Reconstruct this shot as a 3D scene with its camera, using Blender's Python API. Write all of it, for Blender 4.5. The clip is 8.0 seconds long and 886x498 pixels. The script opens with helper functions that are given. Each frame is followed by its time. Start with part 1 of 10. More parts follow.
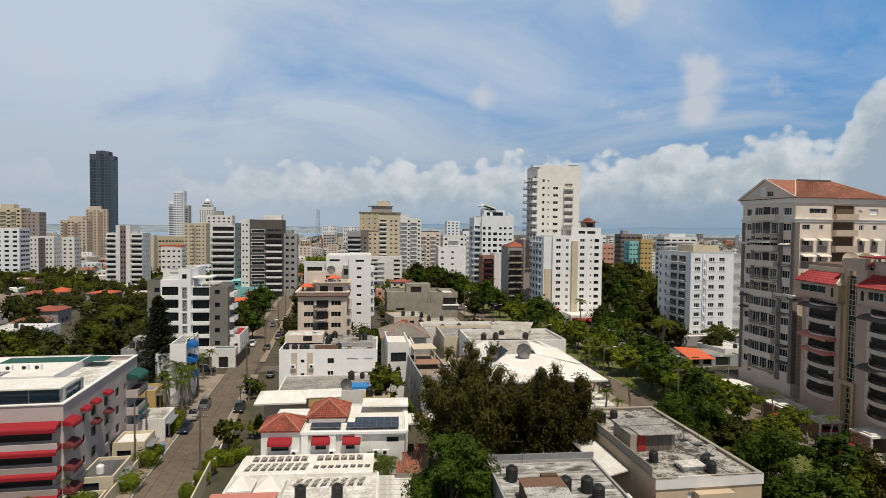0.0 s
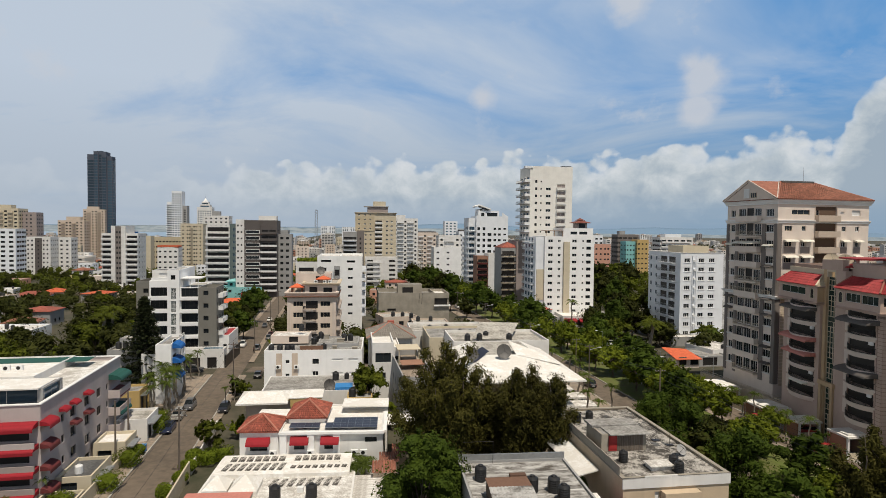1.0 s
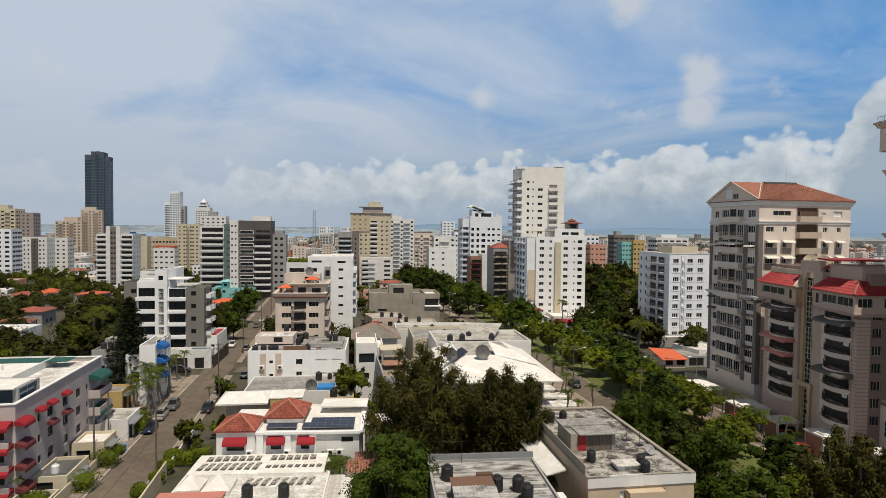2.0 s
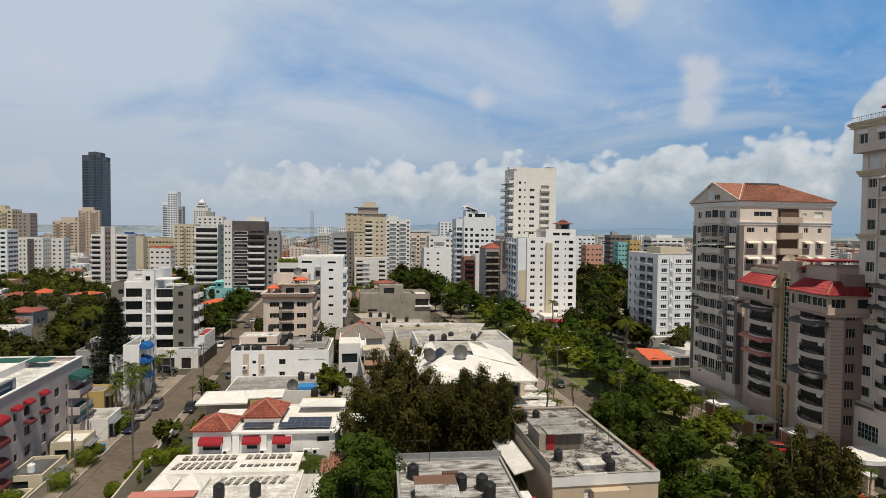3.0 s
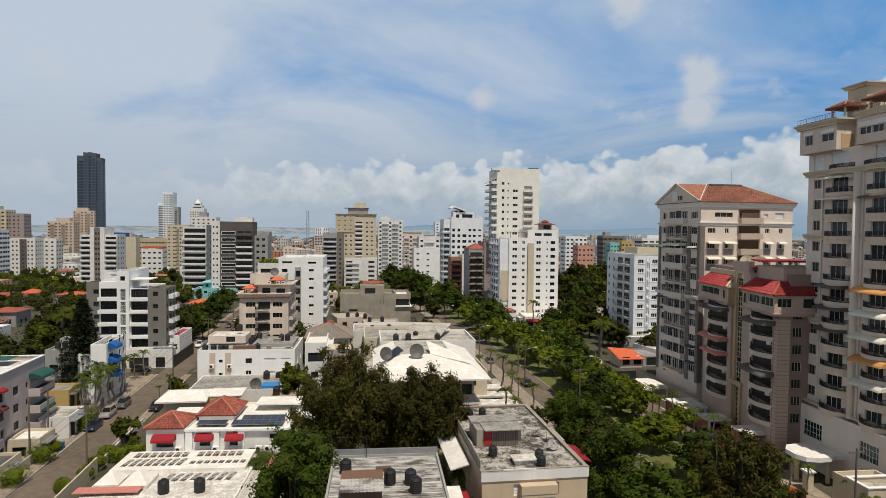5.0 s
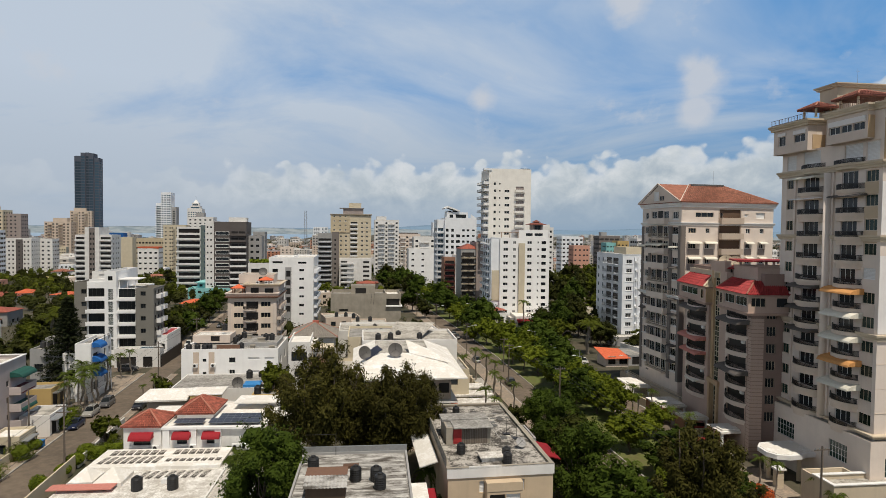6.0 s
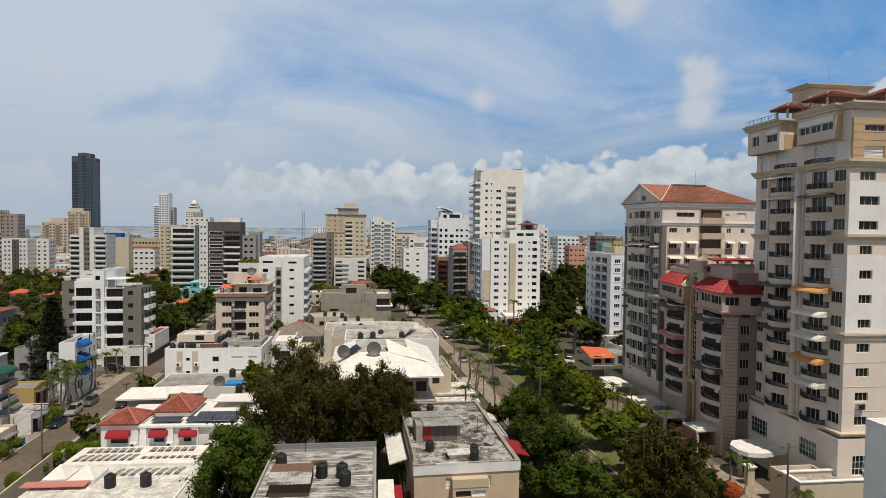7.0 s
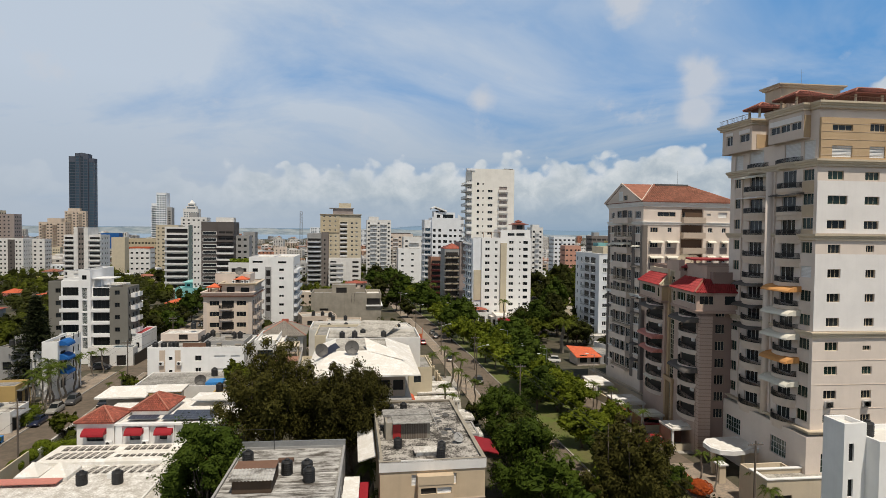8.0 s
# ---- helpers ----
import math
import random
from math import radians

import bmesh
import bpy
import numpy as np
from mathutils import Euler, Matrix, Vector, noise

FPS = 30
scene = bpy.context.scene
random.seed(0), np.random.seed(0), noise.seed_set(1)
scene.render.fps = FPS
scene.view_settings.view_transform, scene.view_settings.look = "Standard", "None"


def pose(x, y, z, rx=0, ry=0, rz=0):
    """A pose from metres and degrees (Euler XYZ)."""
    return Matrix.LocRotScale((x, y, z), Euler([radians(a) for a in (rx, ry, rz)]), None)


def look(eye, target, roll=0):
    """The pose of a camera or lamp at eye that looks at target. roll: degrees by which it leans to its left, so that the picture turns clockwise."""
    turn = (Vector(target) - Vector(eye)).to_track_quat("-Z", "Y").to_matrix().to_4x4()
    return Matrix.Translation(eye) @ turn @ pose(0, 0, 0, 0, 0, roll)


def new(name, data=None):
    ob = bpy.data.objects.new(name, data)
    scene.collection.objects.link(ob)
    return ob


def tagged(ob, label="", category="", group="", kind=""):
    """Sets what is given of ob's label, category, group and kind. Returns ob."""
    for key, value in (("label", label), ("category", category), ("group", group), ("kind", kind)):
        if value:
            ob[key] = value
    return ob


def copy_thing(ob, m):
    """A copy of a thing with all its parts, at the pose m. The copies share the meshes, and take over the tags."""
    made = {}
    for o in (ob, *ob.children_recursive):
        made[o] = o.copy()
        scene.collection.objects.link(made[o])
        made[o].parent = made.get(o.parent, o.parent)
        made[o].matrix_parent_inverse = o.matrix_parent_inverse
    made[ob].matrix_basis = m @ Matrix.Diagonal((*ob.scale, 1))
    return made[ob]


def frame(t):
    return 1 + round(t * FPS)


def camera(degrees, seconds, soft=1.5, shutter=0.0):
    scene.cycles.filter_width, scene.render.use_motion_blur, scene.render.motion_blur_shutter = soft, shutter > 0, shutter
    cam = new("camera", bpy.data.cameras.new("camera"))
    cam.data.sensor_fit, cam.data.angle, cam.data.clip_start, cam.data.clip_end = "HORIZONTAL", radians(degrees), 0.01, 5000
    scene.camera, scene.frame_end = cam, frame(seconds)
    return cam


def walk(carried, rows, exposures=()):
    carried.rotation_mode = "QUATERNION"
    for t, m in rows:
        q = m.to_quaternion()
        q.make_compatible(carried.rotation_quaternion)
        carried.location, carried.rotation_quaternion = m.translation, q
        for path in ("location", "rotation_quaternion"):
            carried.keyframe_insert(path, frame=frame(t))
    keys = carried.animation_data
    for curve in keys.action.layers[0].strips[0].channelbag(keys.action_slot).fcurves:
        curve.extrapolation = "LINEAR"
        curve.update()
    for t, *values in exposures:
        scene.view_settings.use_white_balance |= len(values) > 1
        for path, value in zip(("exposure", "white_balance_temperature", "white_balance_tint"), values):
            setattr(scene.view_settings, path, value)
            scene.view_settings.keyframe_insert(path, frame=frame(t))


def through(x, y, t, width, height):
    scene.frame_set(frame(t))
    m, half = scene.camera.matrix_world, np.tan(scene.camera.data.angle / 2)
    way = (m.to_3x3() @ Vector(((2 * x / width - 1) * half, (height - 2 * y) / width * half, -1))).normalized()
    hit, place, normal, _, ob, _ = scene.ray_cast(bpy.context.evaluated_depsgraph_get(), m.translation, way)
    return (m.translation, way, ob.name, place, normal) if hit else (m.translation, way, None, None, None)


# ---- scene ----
cam = camera(73.7, 8.0, 0.6)

# seconds, eye, pitch, yaw: a level slide to the right, slightly backwards
PATH = [
    (0, 0.614, -0.055, 35.032, -2.027, 0.300),
    (0.5, 2.050, -0.349, 35.149, -2.016, 0.291),
    (1, 3.573, -0.616, 35.254, -2.005, 0.283),
    (1.5, 5.161, -0.870, 35.347, -1.995, 0.274),
    (3, 10.165, -1.669, 35.558, -1.963, 0.248),
    (3.5, 11.873, -1.971, 35.605, -1.952, 0.239),
    (4, 13.586, -2.293, 35.640, -1.941, 0.231),
    (4.5, 15.300, -2.635, 35.664, -1.930, 0.222),
    (6, 20.440, -3.713, 35.664, -1.898, 0.196),
    (6.5, 22.162, -4.054, 35.641, -1.888, 0.187),
    (7, 23.900, -4.362, 35.606, -1.877, 0.179),
    (7.5, 25.664, -4.616, 35.560, -1.866, 0.170),
    (8, 27.467, -4.794, 35.501, -1.855, 0.161),
]
walk(cam, [(t, look((x, y, z), (x - math.sin(radians(yaw)) * 50, y + math.cos(radians(yaw)) * 50, z + math.tan(radians(pitch)) * 50), 0.63)) for t, x, y, z, pitch, yaw in PATH])

# ---- light ----
scene.view_settings.exposure = -0.3
SUN_DIR = Vector((0.16, -0.36, 0.92)).normalized()          # towards the sun
sun = new("sun", bpy.data.lights.new("sun", "SUN"))
sun.data.energy, sun.data.angle, sun.data.color = 5.0, radians(0.55), (1.0, 0.91, 0.775)
sun.rotation_euler = SUN_DIR.to_track_quat("Z", "Y").to_euler()

world = bpy.data.worlds.new("sky")
scene.world = world
world.use_nodes = True
wn, wl = world.node_tree.nodes, world.node_tree.links
wn.clear()


def wnode(kind, **values):
    n = wn.new(kind)
    for key, value in values.items():
        n.inputs[key].default_value = value
    return n


w_out, w_bg = wn.new("ShaderNodeOutputWorld"), wn.new("ShaderNodeBackground")
w_bg.inputs["Strength"].default_value = 0.1
sky = wn.new("ShaderNodeTexSky")
sky.sky_type, sky.sun_disc = "NISHITA", False
sky.sun_elevation = math.asin(SUN_DIR.z)
sky.sun_rotation = math.atan2(SUN_DIR.x, SUN_DIR.y)
sky.air_density, sky.dust_density, sky.ozone_density = 1.0, 0.6, 1.5
w_dir = wn.new("ShaderNodeTexCoord")
w_sep = wn.new("ShaderNodeSeparateXYZ")
wl.new(w_dir.outputs["Generated"], w_sep.inputs[0])


def wmath(op, a, b=None):
    n = wn.new("ShaderNodeMath")
    n.operation = op
    for k, v in enumerate((a, b)):
        if v is None:
            continue
        if isinstance(v, (int, float)):
            n.inputs[k].default_value = v
        else:
            wl.new(v, n.inputs[k])
    return n.outputs[0]


def wramp(fac, stops):
    n = wn.new("ShaderNodeValToRGB")
    while len(n.color_ramp.elements) < len(stops):
        n.color_ramp.elements.new(0.5)
    for e, (p, c) in zip(n.color_ramp.elements, stops):
        e.position, e.color = p, (c, c, c, 1) if isinstance(c, (int, float)) else (*c, 1)
    wl.new(fac, n.inputs[0])
    return n.outputs[0]


def wmix(fac, a, b):
    n = wn.new("ShaderNodeMix")
    n.data_type = "RGBA"
    for sock, v in ((n.inputs[0], fac), (n.inputs[6], a), (n.inputs[7], b)):
        if isinstance(v, tuple):
            sock.default_value = (*v, 1)
        elif isinstance(v, (int, float)):
            sock.default_value = v
        else:
            wl.new(v, sock)
    return n.outputs[2]


def wnoise(vector, scale, detail, rough, dist=0.0):
    n = wnode("ShaderNodeTexNoise", Scale=scale, Detail=detail, Roughness=rough, Distortion=dist)
    wl.new(vector, n.inputs["Vector"])
    return n.outputs["Fac"]


def wvec(x, y, z):
    n = wn.new("ShaderNodeCombineXYZ")
    for k, v in enumerate((x, y, z)):
        if isinstance(v, (int, float)):
            n.inputs[k].default_value = v
        else:
            wl.new(v, n.inputs[k])
    return n.outputs[0]


elev = w_sep.outputs["Z"]
up = wmath("MAXIMUM", elev, 0.0)
flat = wmath("ADD", up, 0.10)
high = wvec(wmath("DIVIDE", w_sep.outputs["X"], flat), wmath("DIVIDE", w_sep.outputs["Y"], flat), 3.7)
# thin high veil, denser to one side
veil = wnoise(high, 0.55, 7.0, 0.58, 0.6)
# and, unseen, towards the sun behind the eye: added to whiten the fill light
back = wmath("MULTIPLY", wmath("MAXIMUM", wmath("SUBTRACT", 0.2, w_sep.outputs["Y"]), 0.0), 0.4)
side = wmath("ADD", wmath("MULTIPLY", w_sep.outputs["X"], -0.25), back)
veil_mask = wramp(wmath("ADD", veil, side), [(0.34, 0.0), (0.46, 0.48), (0.60, 0.9)])
# cumulus bank along the horizon: its top rises and falls with the bearing, its edge billows
wx, wy = w_sep.outputs["X"], w_sep.outputs["Y"]
crest = wramp(wmath("ADD", wx, 0.7), [(0.0, 0.075), (0.34, 0.075), (0.40, 0.098), (0.70, 0.098), (0.83, 0.10), (0.90, 0.112), (1.0, 0.118)])
ahead = wmath("GREATER_THAN", wy, 0.0)
tower = wramp(wx, [(0.275, -0.02), (0.30, 0.012), (0.325, 0.02), (0.35, 0.008), (0.37, -0.02), (0.39, -0.045), (0.43, -0.045), (0.455, 0.02), (0.49, 0.03), (0.52, 0.0), (0.54, 0.0), (0.56, 0.06), (0.60, 0.14), (0.66, 0.17), (0.80, 0.10), (0.95, 0.0)])
billow_at = wvec(wx, wy, wmath("MULTIPLY", elev, 1.2))
billow = wnoise(billow_at, 15.0, 10.0, 0.56, 0.15)
broad = wnoise(billow_at, 5.0, 3.0, 0.5, 0.0)
# rounded heads: cells of two sizes
def heads(scale, size):
    n = wnode("ShaderNodeTexVoronoi", Scale=scale)
    n.feature = "SMOOTH_F1"
    wl.new(billow_at, n.inputs["Vector"])
    return wmath("MULTIPLY", wmath("SUBTRACT", 0.42, n.outputs["Distance"]), size)


cauli = wmath("ADD", heads(26.0, 0.055), heads(60.0, 0.03))
rise = wmath("ADD", wmath("ADD", cauli, wmath("MULTIPLY", wmath("SUBTRACT", billow, 0.5), 0.07)), wmath("MULTIPLY", wmath("SUBTRACT", broad, 0.5), 0.06))
inside = wmath("SUBTRACT", wmath("ADD", wmath("ADD", crest, wmath("MULTIPLY", tower, ahead)), rise), elev)
bank_mask = wmath("MULTIPLY", wramp(wmath("ADD", inside, 0.1), [(0.095, 0.0), (0.104, 0.75), (0.125, 0.95)]), wramp(wmath("ADD", wx, 0.7), [(0.25, 0.18), (0.42, 0.75), (0.75, 1.0)]))
shade = wmath("ADD", wmath("MULTIPLY", wmath("SUBTRACT", inside, wmath("MULTIPLY", cauli, 0.8)), 3.6), wmath("MULTIPLY", wnoise(billow_at, 24.0, 7.0, 0.6, 0.3), 0.75))
bank_tone = wramp(shade, [(0.28, (8.9, 9.1, 9.2)), (0.42, (7.4, 7.9, 8.2)), (0.54, (5.9, 6.6, 7.1)), (0.72, (4.3, 5.2, 6.1))])
bank_mask = wmath("MULTIPLY", bank_mask, wramp(elev, [(0.0, 0.15), (0.03, 0.45), (0.06, 1.0)]))
# loose grey-white puffs above the bank
puff = wnoise(wvec(wx, wy, wmath("MULTIPLY", elev, 1.3)), 9.0, 6.0, 0.6, 0.2)
puff_mask = wmath("MULTIPLY", wramp(puff, [(0.60, 0.0), (0.70, 0.55)]), wramp(elev, [(0.12, 0.0), (0.18, 0.8), (0.30, 0.8), (0.40, 0.3)]))
for px, pz, size in ((0.366, 0.250, 0.016), (0.382, 0.236, 0.026), (0.374, 0.218, 0.015), (0.380, 0.186, 0.020), (0.055, 0.212, 0.020), (0.27, 0.345, 0.030)):
    gap = wn.new("ShaderNodeVectorMath")
    gap.operation = "LENGTH"
    wl.new(wvec(wmath("SUBTRACT", wx, px), wmath("MULTIPLY", wmath("SUBTRACT", wy, 0.9), 0.05), wmath("SUBTRACT", elev, pz)), gap.inputs[0])
    near_puff = wmath("SUBTRACT", wmath("ADD", size, wmath("MULTIPLY", wmath("SUBTRACT", billow, 0.5), 0.05)), gap.outputs["Value"])
    puff_mask = wmath("MAXIMUM", puff_mask, wmath("MULTIPLY", wramp(wmath("ADD", near_puff, 0.1), [(0.092, 0.0), (0.110, 0.85)]), ahead))
haze_mask = wramp(elev, [(0.0, 0.92), (0.05, 0.8), (0.12, 0.5), (0.22, 0.0)])
haze_tint = wmix(wramp(wmath("ADD", w_sep.outputs["X"], 0.5), [(0.15, 0.0), (0.85, 1.0)]), (5.0, 5.8, 6.8), (2.9, 4.2, 5.6))
colour = wmix(0.8, sky.outputs[0], (1.5, 4.1, 8.2))
colour = wmix(veil_mask, colour, (6.7, 7.5, 8.5))
colour = wmix(haze_mask, colour, haze_tint)
colour = wmix(puff_mask, colour, (6.8, 7.2, 7.9))
colour = wmix(bank_mask, colour, bank_tone)
# above the view the sky is dimmed to dark grey, to weaken the fill light
colour = wmix(wramp(elev, [(0.38, 0.0), (0.66, 0.92)]), colour, (0.80, 0.76, 0.74))
wl.new(colour, w_bg.inputs["Color"])
wl.new(w_bg.outputs[0], w_out.inputs["Surface"])


# ---- materials ----
MATS = {}


def material(name):
    m = bpy.data.materials.new(name)
    m.use_nodes = True
    n = m.node_tree.nodes
    n.clear()
    out, bsdf = n.new("ShaderNodeOutputMaterial"), n.new("ShaderNodeBsdfPrincipled")
    m.node_tree.links.new(bsdf.outputs[0], out.inputs[0])
    MATS[name] = m
    return m, n, m.node_tree.links, bsdf, out


def noise_fac(n, l, scale, detail=4.0, rough=0.55, stretch=(1, 1, 1), space="Object"):
    tc, mp, nz = n.new("ShaderNodeTexCoord"), n.new("ShaderNodeMapping"), n.new("ShaderNodeTexNoise")
    mp.inputs["Scale"].default_value = stretch
    nz.inputs["Scale"].default_value, nz.inputs["Detail"].default_value, nz.inputs["Roughness"].default_value = scale, detail, rough
    l.new(tc.outputs[space], mp.inputs[0])
    l.new(mp.outputs[0], nz.inputs["Vector"])
    return nz.outputs["Fac"]


def ramp(n, l, fac, stops):
    r = n.new("ShaderNodeValToRGB")
    while len(r.color_ramp.elements) < len(stops):
        r.color_ramp.elements.new(0.5)
    for e, (p, c) in zip(r.color_ramp.elements, stops):
        e.position, e.color = p, (c, c, c, 1) if isinstance(c, (int, float)) else (*c, 1)
    l.new(fac, r.inputs[0])
    return r.outputs[0]


def mix(n, l, fac, a, b, blend="MIX"):
    x = n.new("ShaderNodeMix")
    x.data_type, x.blend_type = "RGBA", blend
    for sock, v in ((x.inputs[0], fac), (x.inputs[6], a), (x.inputs[7], b)):
        if isinstance(v, (tuple, list)):
            sock.default_value = (*v, 1)
        elif isinstance(v, (int, float)):
            sock.default_value = v
        else:
            l.new(v, sock)
    return x.outputs[2]


def bump(n, l, bsdf, fac, strength, distance=0.02):
    b = n.new("ShaderNodeBump")
    b.inputs["Strength"].default_value, b.inputs["Distance"].default_value = strength, distance
    l.new(fac, b.inputs["Height"])
    l.new(b.outputs[0], bsdf.inputs["Normal"])


def tone(c, k):
    return tuple(min(1, v * k) for v in c)


def plaster(name, colour, dirt=0.35, rough=0.85, streak=0.5):
    """Painted render: blotches, thin rain streaks and fine grain."""
    m, n, l, b, o = material(name)
    blot = ramp(n, l, noise_fac(n, l, 0.35, 5, 0.6), [(0.35, 0.0), (0.75, 1.0)])
    runs = ramp(n, l, noise_fac(n, l, 1.0, 4, 0.6, (1.6, 1.6, 0.09)), [(0.52, 0.0), (0.75, 1.0)])
    grain = noise_fac(n, l, 14, 3)
    c = mix(n, l, blot, tone(colour, 1.03), tone(colour, 1 - dirt * 0.45))
    f = n.new("ShaderNodeMath")
    f.operation = "MULTIPLY"
    f.inputs[1].default_value = streak * dirt
    l.new(runs, f.inputs[0])
    c = mix(n, l, f.outputs[0], c, tuple(v * 0.55 + 0.02 for v in colour))
    c = mix(n, l, 0.10, c, ramp(n, l, grain, [(0.3, 0.3), (0.7, 0.75)]), "OVERLAY")
    l.new(c, b.inputs["Base Color"])
    b.inputs["Roughness"].default_value = rough
    bump(n, l, b, grain, 0.25, 0.01)
    return m


def rooftop(name, colour, stain, amount=0.5, scale=0.45, edge=0.0, mottle=0.25):
    """A flat roof's coating: weathered, with dark mould patches and ponding stains."""
    m, n, l, b, o = material(name)
    big = noise_fac(n, l, scale, 8, 0.68)
    small = noise_fac(n, l, scale * 7, 5, 0.65)
    mask = ramp(n, l, mix(n, l, 0.35, big, small), [(edge - 0.05, 1.0), (edge + 0.05, 0.0)] if edge else [(0.5 - amount * 0.22, 1.0), (0.62 - amount * 0.05, 0.0)])
    c = mix(n, l, mask, colour, stain)
    c = mix(n, l, mottle, c, ramp(n, l, small, [(0.3, 0.25), (0.7, 0.8)]), "OVERLAY")
    l.new(c, b.inputs["Base Color"])
    b.inputs["Roughness"].default_value = 0.9
    bump(n, l, b, small, 0.3, 0.02)
    return m


def varied(name, colour, spread=0.35, rough=0.7, metal=0.0, scale=3.0, grain=0.15, sheen=0.5):
    """Colour that differs from piece to piece and within each piece."""
    m, n, l, b, o = material(name)
    info = n.new("ShaderNodeObjectInfo")
    geo = n.new("ShaderNodeNewGeometry")
    add = n.new("ShaderNodeMath")
    add.operation = "ADD"
    l.new(info.outputs["Random"], add.inputs[0])
    l.new(geo.outputs["Random Per Island"], add.inputs[1])
    fr = n.new("ShaderNodeMath")
    fr.operation = "FRACT"
    l.new(add.outputs[0], fr.inputs[0])
    c = mix(n, l, fr.outputs[0], tone(colour, 1 - spread * 0.6), tone(colour, 1 + spread * 0.6))
    nz = noise_fac(n, l, scale, 6, 0.6)
    c = mix(n, l, grain, c, ramp(n, l, nz, [(0.3, 0.15), (0.7, 0.85)]), "OVERLAY")
    l.new(c, b.inputs["Base Color"])
    b.inputs["Roughness"].default_value, b.inputs["Metallic"].default_value = rough, metal
    b.inputs["Specular IOR Level"].default_value = sheen
    bump(n, l, b, nz, 0.2, 0.01)
    return m


def leafy(name, dark, light, through=0.25):
    m, n, l, b, o = material(name)
    geo = n.new("ShaderNodeNewGeometry")
    info = n.new("ShaderNodeObjectInfo")
    soft_dark = tuple(a * 0.5 + q * 0.5 for a, q in zip(dark, light))
    c = ramp(n, l, geo.outputs["Random Per Island"], [(0.0, soft_dark), (0.6, tuple((a + q) / 2 for a, q in zip(dark, light))), (1.0, light)])
    big = noise_fac(n, l, 0.5, 3, 0.5)
    c = mix(n, l, 0.45, c, ramp(n, l, big, [(0.3, 0.25), (0.7, 0.8)]), "OVERLAY")
    hue = n.new("ShaderNodeHueSaturation")
    mr = n.new("ShaderNodeMapRange")
    mr.inputs["To Min"].default_value, mr.inputs["To Max"].default_value = 0.8, 1.2
    l.new(info.outputs["Random"], mr.inputs[0])
    l.new(mr.outputs[0], hue.inputs["Value"])
    l.new(c, hue.inputs["Color"])
    tr, ad = n.new("ShaderNodeBsdfTranslucent"), n.new("ShaderNodeMixShader")
    l.new(hue.outputs[0], b.inputs["Base Color"])
    l.new(hue.outputs[0], tr.inputs["Color"])
    b.inputs["Roughness"].default_value = 0.7
    b.inputs["Specular IOR Level"].default_value = 0.08
    ad.inputs[0].default_value = through
    l.new(b.outputs[0], ad.inputs[1])
    l.new(tr.outputs[0], ad.inputs[2])
    l.new(ad.outputs[0], o.inputs[0])
    return m


def glassy(name, colour, rough=0.06):
    m, n, l, b, o = material(name)
    info = n.new("ShaderNodeObjectInfo")
    c = mix(n, l, info.outputs["Random"], tone(colour, 0.5), tone(colour, 1.6))
    l.new(c, b.inputs["Base Color"])
    b.inputs["Roughness"].default_value, b.inputs["IOR"].default_value = rough, 1.38
    return m


plaster("white_wall", (0.73, 0.715, 0.69), 0.35)
plaster("cool_white", (0.77, 0.79, 0.82), 0.2)
plaster("bright_white", (0.83, 0.825, 0.815), 0.22)
plaster("pink_wall", (0.46, 0.40, 0.385), 0.3)
plaster("rose_wall", (0.66, 0.56, 0.485), 0.25)
plaster("pale_pink_wall", (0.73, 0.635, 0.56), 0.22)
plaster("panel_white", (0.80, 0.77, 0.75), 0.18)
plaster("dusk_rose_wall", (0.50, 0.375, 0.31), 0.25)
plaster("pearl_wall", (0.80, 0.775, 0.72), 0.22)
plaster("ivory_wall", (0.72, 0.68, 0.59), 0.25)
plaster("apron_wall", (0.70, 0.585, 0.485), 0.35)
# brown darkened to carry the shade of deep balcony recesses
plaster("recess_shade_brown", (0.13, 0.08, 0.05), 0.3)
plaster("beige_wall", (0.561, 0.460, 0.373), 0.3)
plaster("peach_wall", (0.57, 0.45, 0.315), 0.4)
plaster("tan_wall", (0.515, 0.368, 0.221), 0.3)
plaster("cream_wall", (0.570, 0.497, 0.368), 0.25)
plaster("yellow_wall", (0.598, 0.460, 0.202), 0.3)
plaster("olive_wall", (0.184, 0.175, 0.152), 0.25)
plaster("grey_wall", (0.331, 0.327, 0.322), 0.35)
plaster("slate_wall", (0.185, 0.162, 0.148), 0.25)
plaster("mauve_wall", (0.313, 0.262, 0.244), 0.25)
plaster("tower_blue", (0.075, 0.088, 0.12), 0.2)
plaster("brown_wall", (0.106, 0.092, 0.087), 0.25)
plaster("green_grey_wall", (0.120, 0.156, 0.156), 0.25)
plaster("ochre_wall", (0.50, 0.35, 0.14), 0.3)
plaster("coral_wall", (0.56, 0.30, 0.22), 0.3)
plaster("teal_wall", (0.230, 0.506, 0.506), 0.25)
plaster("terracotta_wall", (0.313, 0.166, 0.110), 0.3)
plaster("concrete_wall", (0.34, 0.305, 0.25), 0.7)
plaster("stone_trim", (0.58, 0.49, 0.37), 0.35)
plaster("white_trim", (0.76, 0.755, 0.745), 0.2)
rooftop("white_roof", (0.80, 0.785, 0.755), (0.42, 0.39, 0.35), 0.3, 0.7, mottle=0.16)
rooftop("bright_roof", (0.83, 0.82, 0.80), (0.68, 0.65, 0.60), 0.1, 0.5, mottle=0.07)
rooftop("grey_roof", (0.34, 0.33, 0.31), (0.13, 0.12, 0.11), 0.6)
rooftop("pale_roof", (0.50, 0.475, 0.43), (0.20, 0.185, 0.16), 0.5)
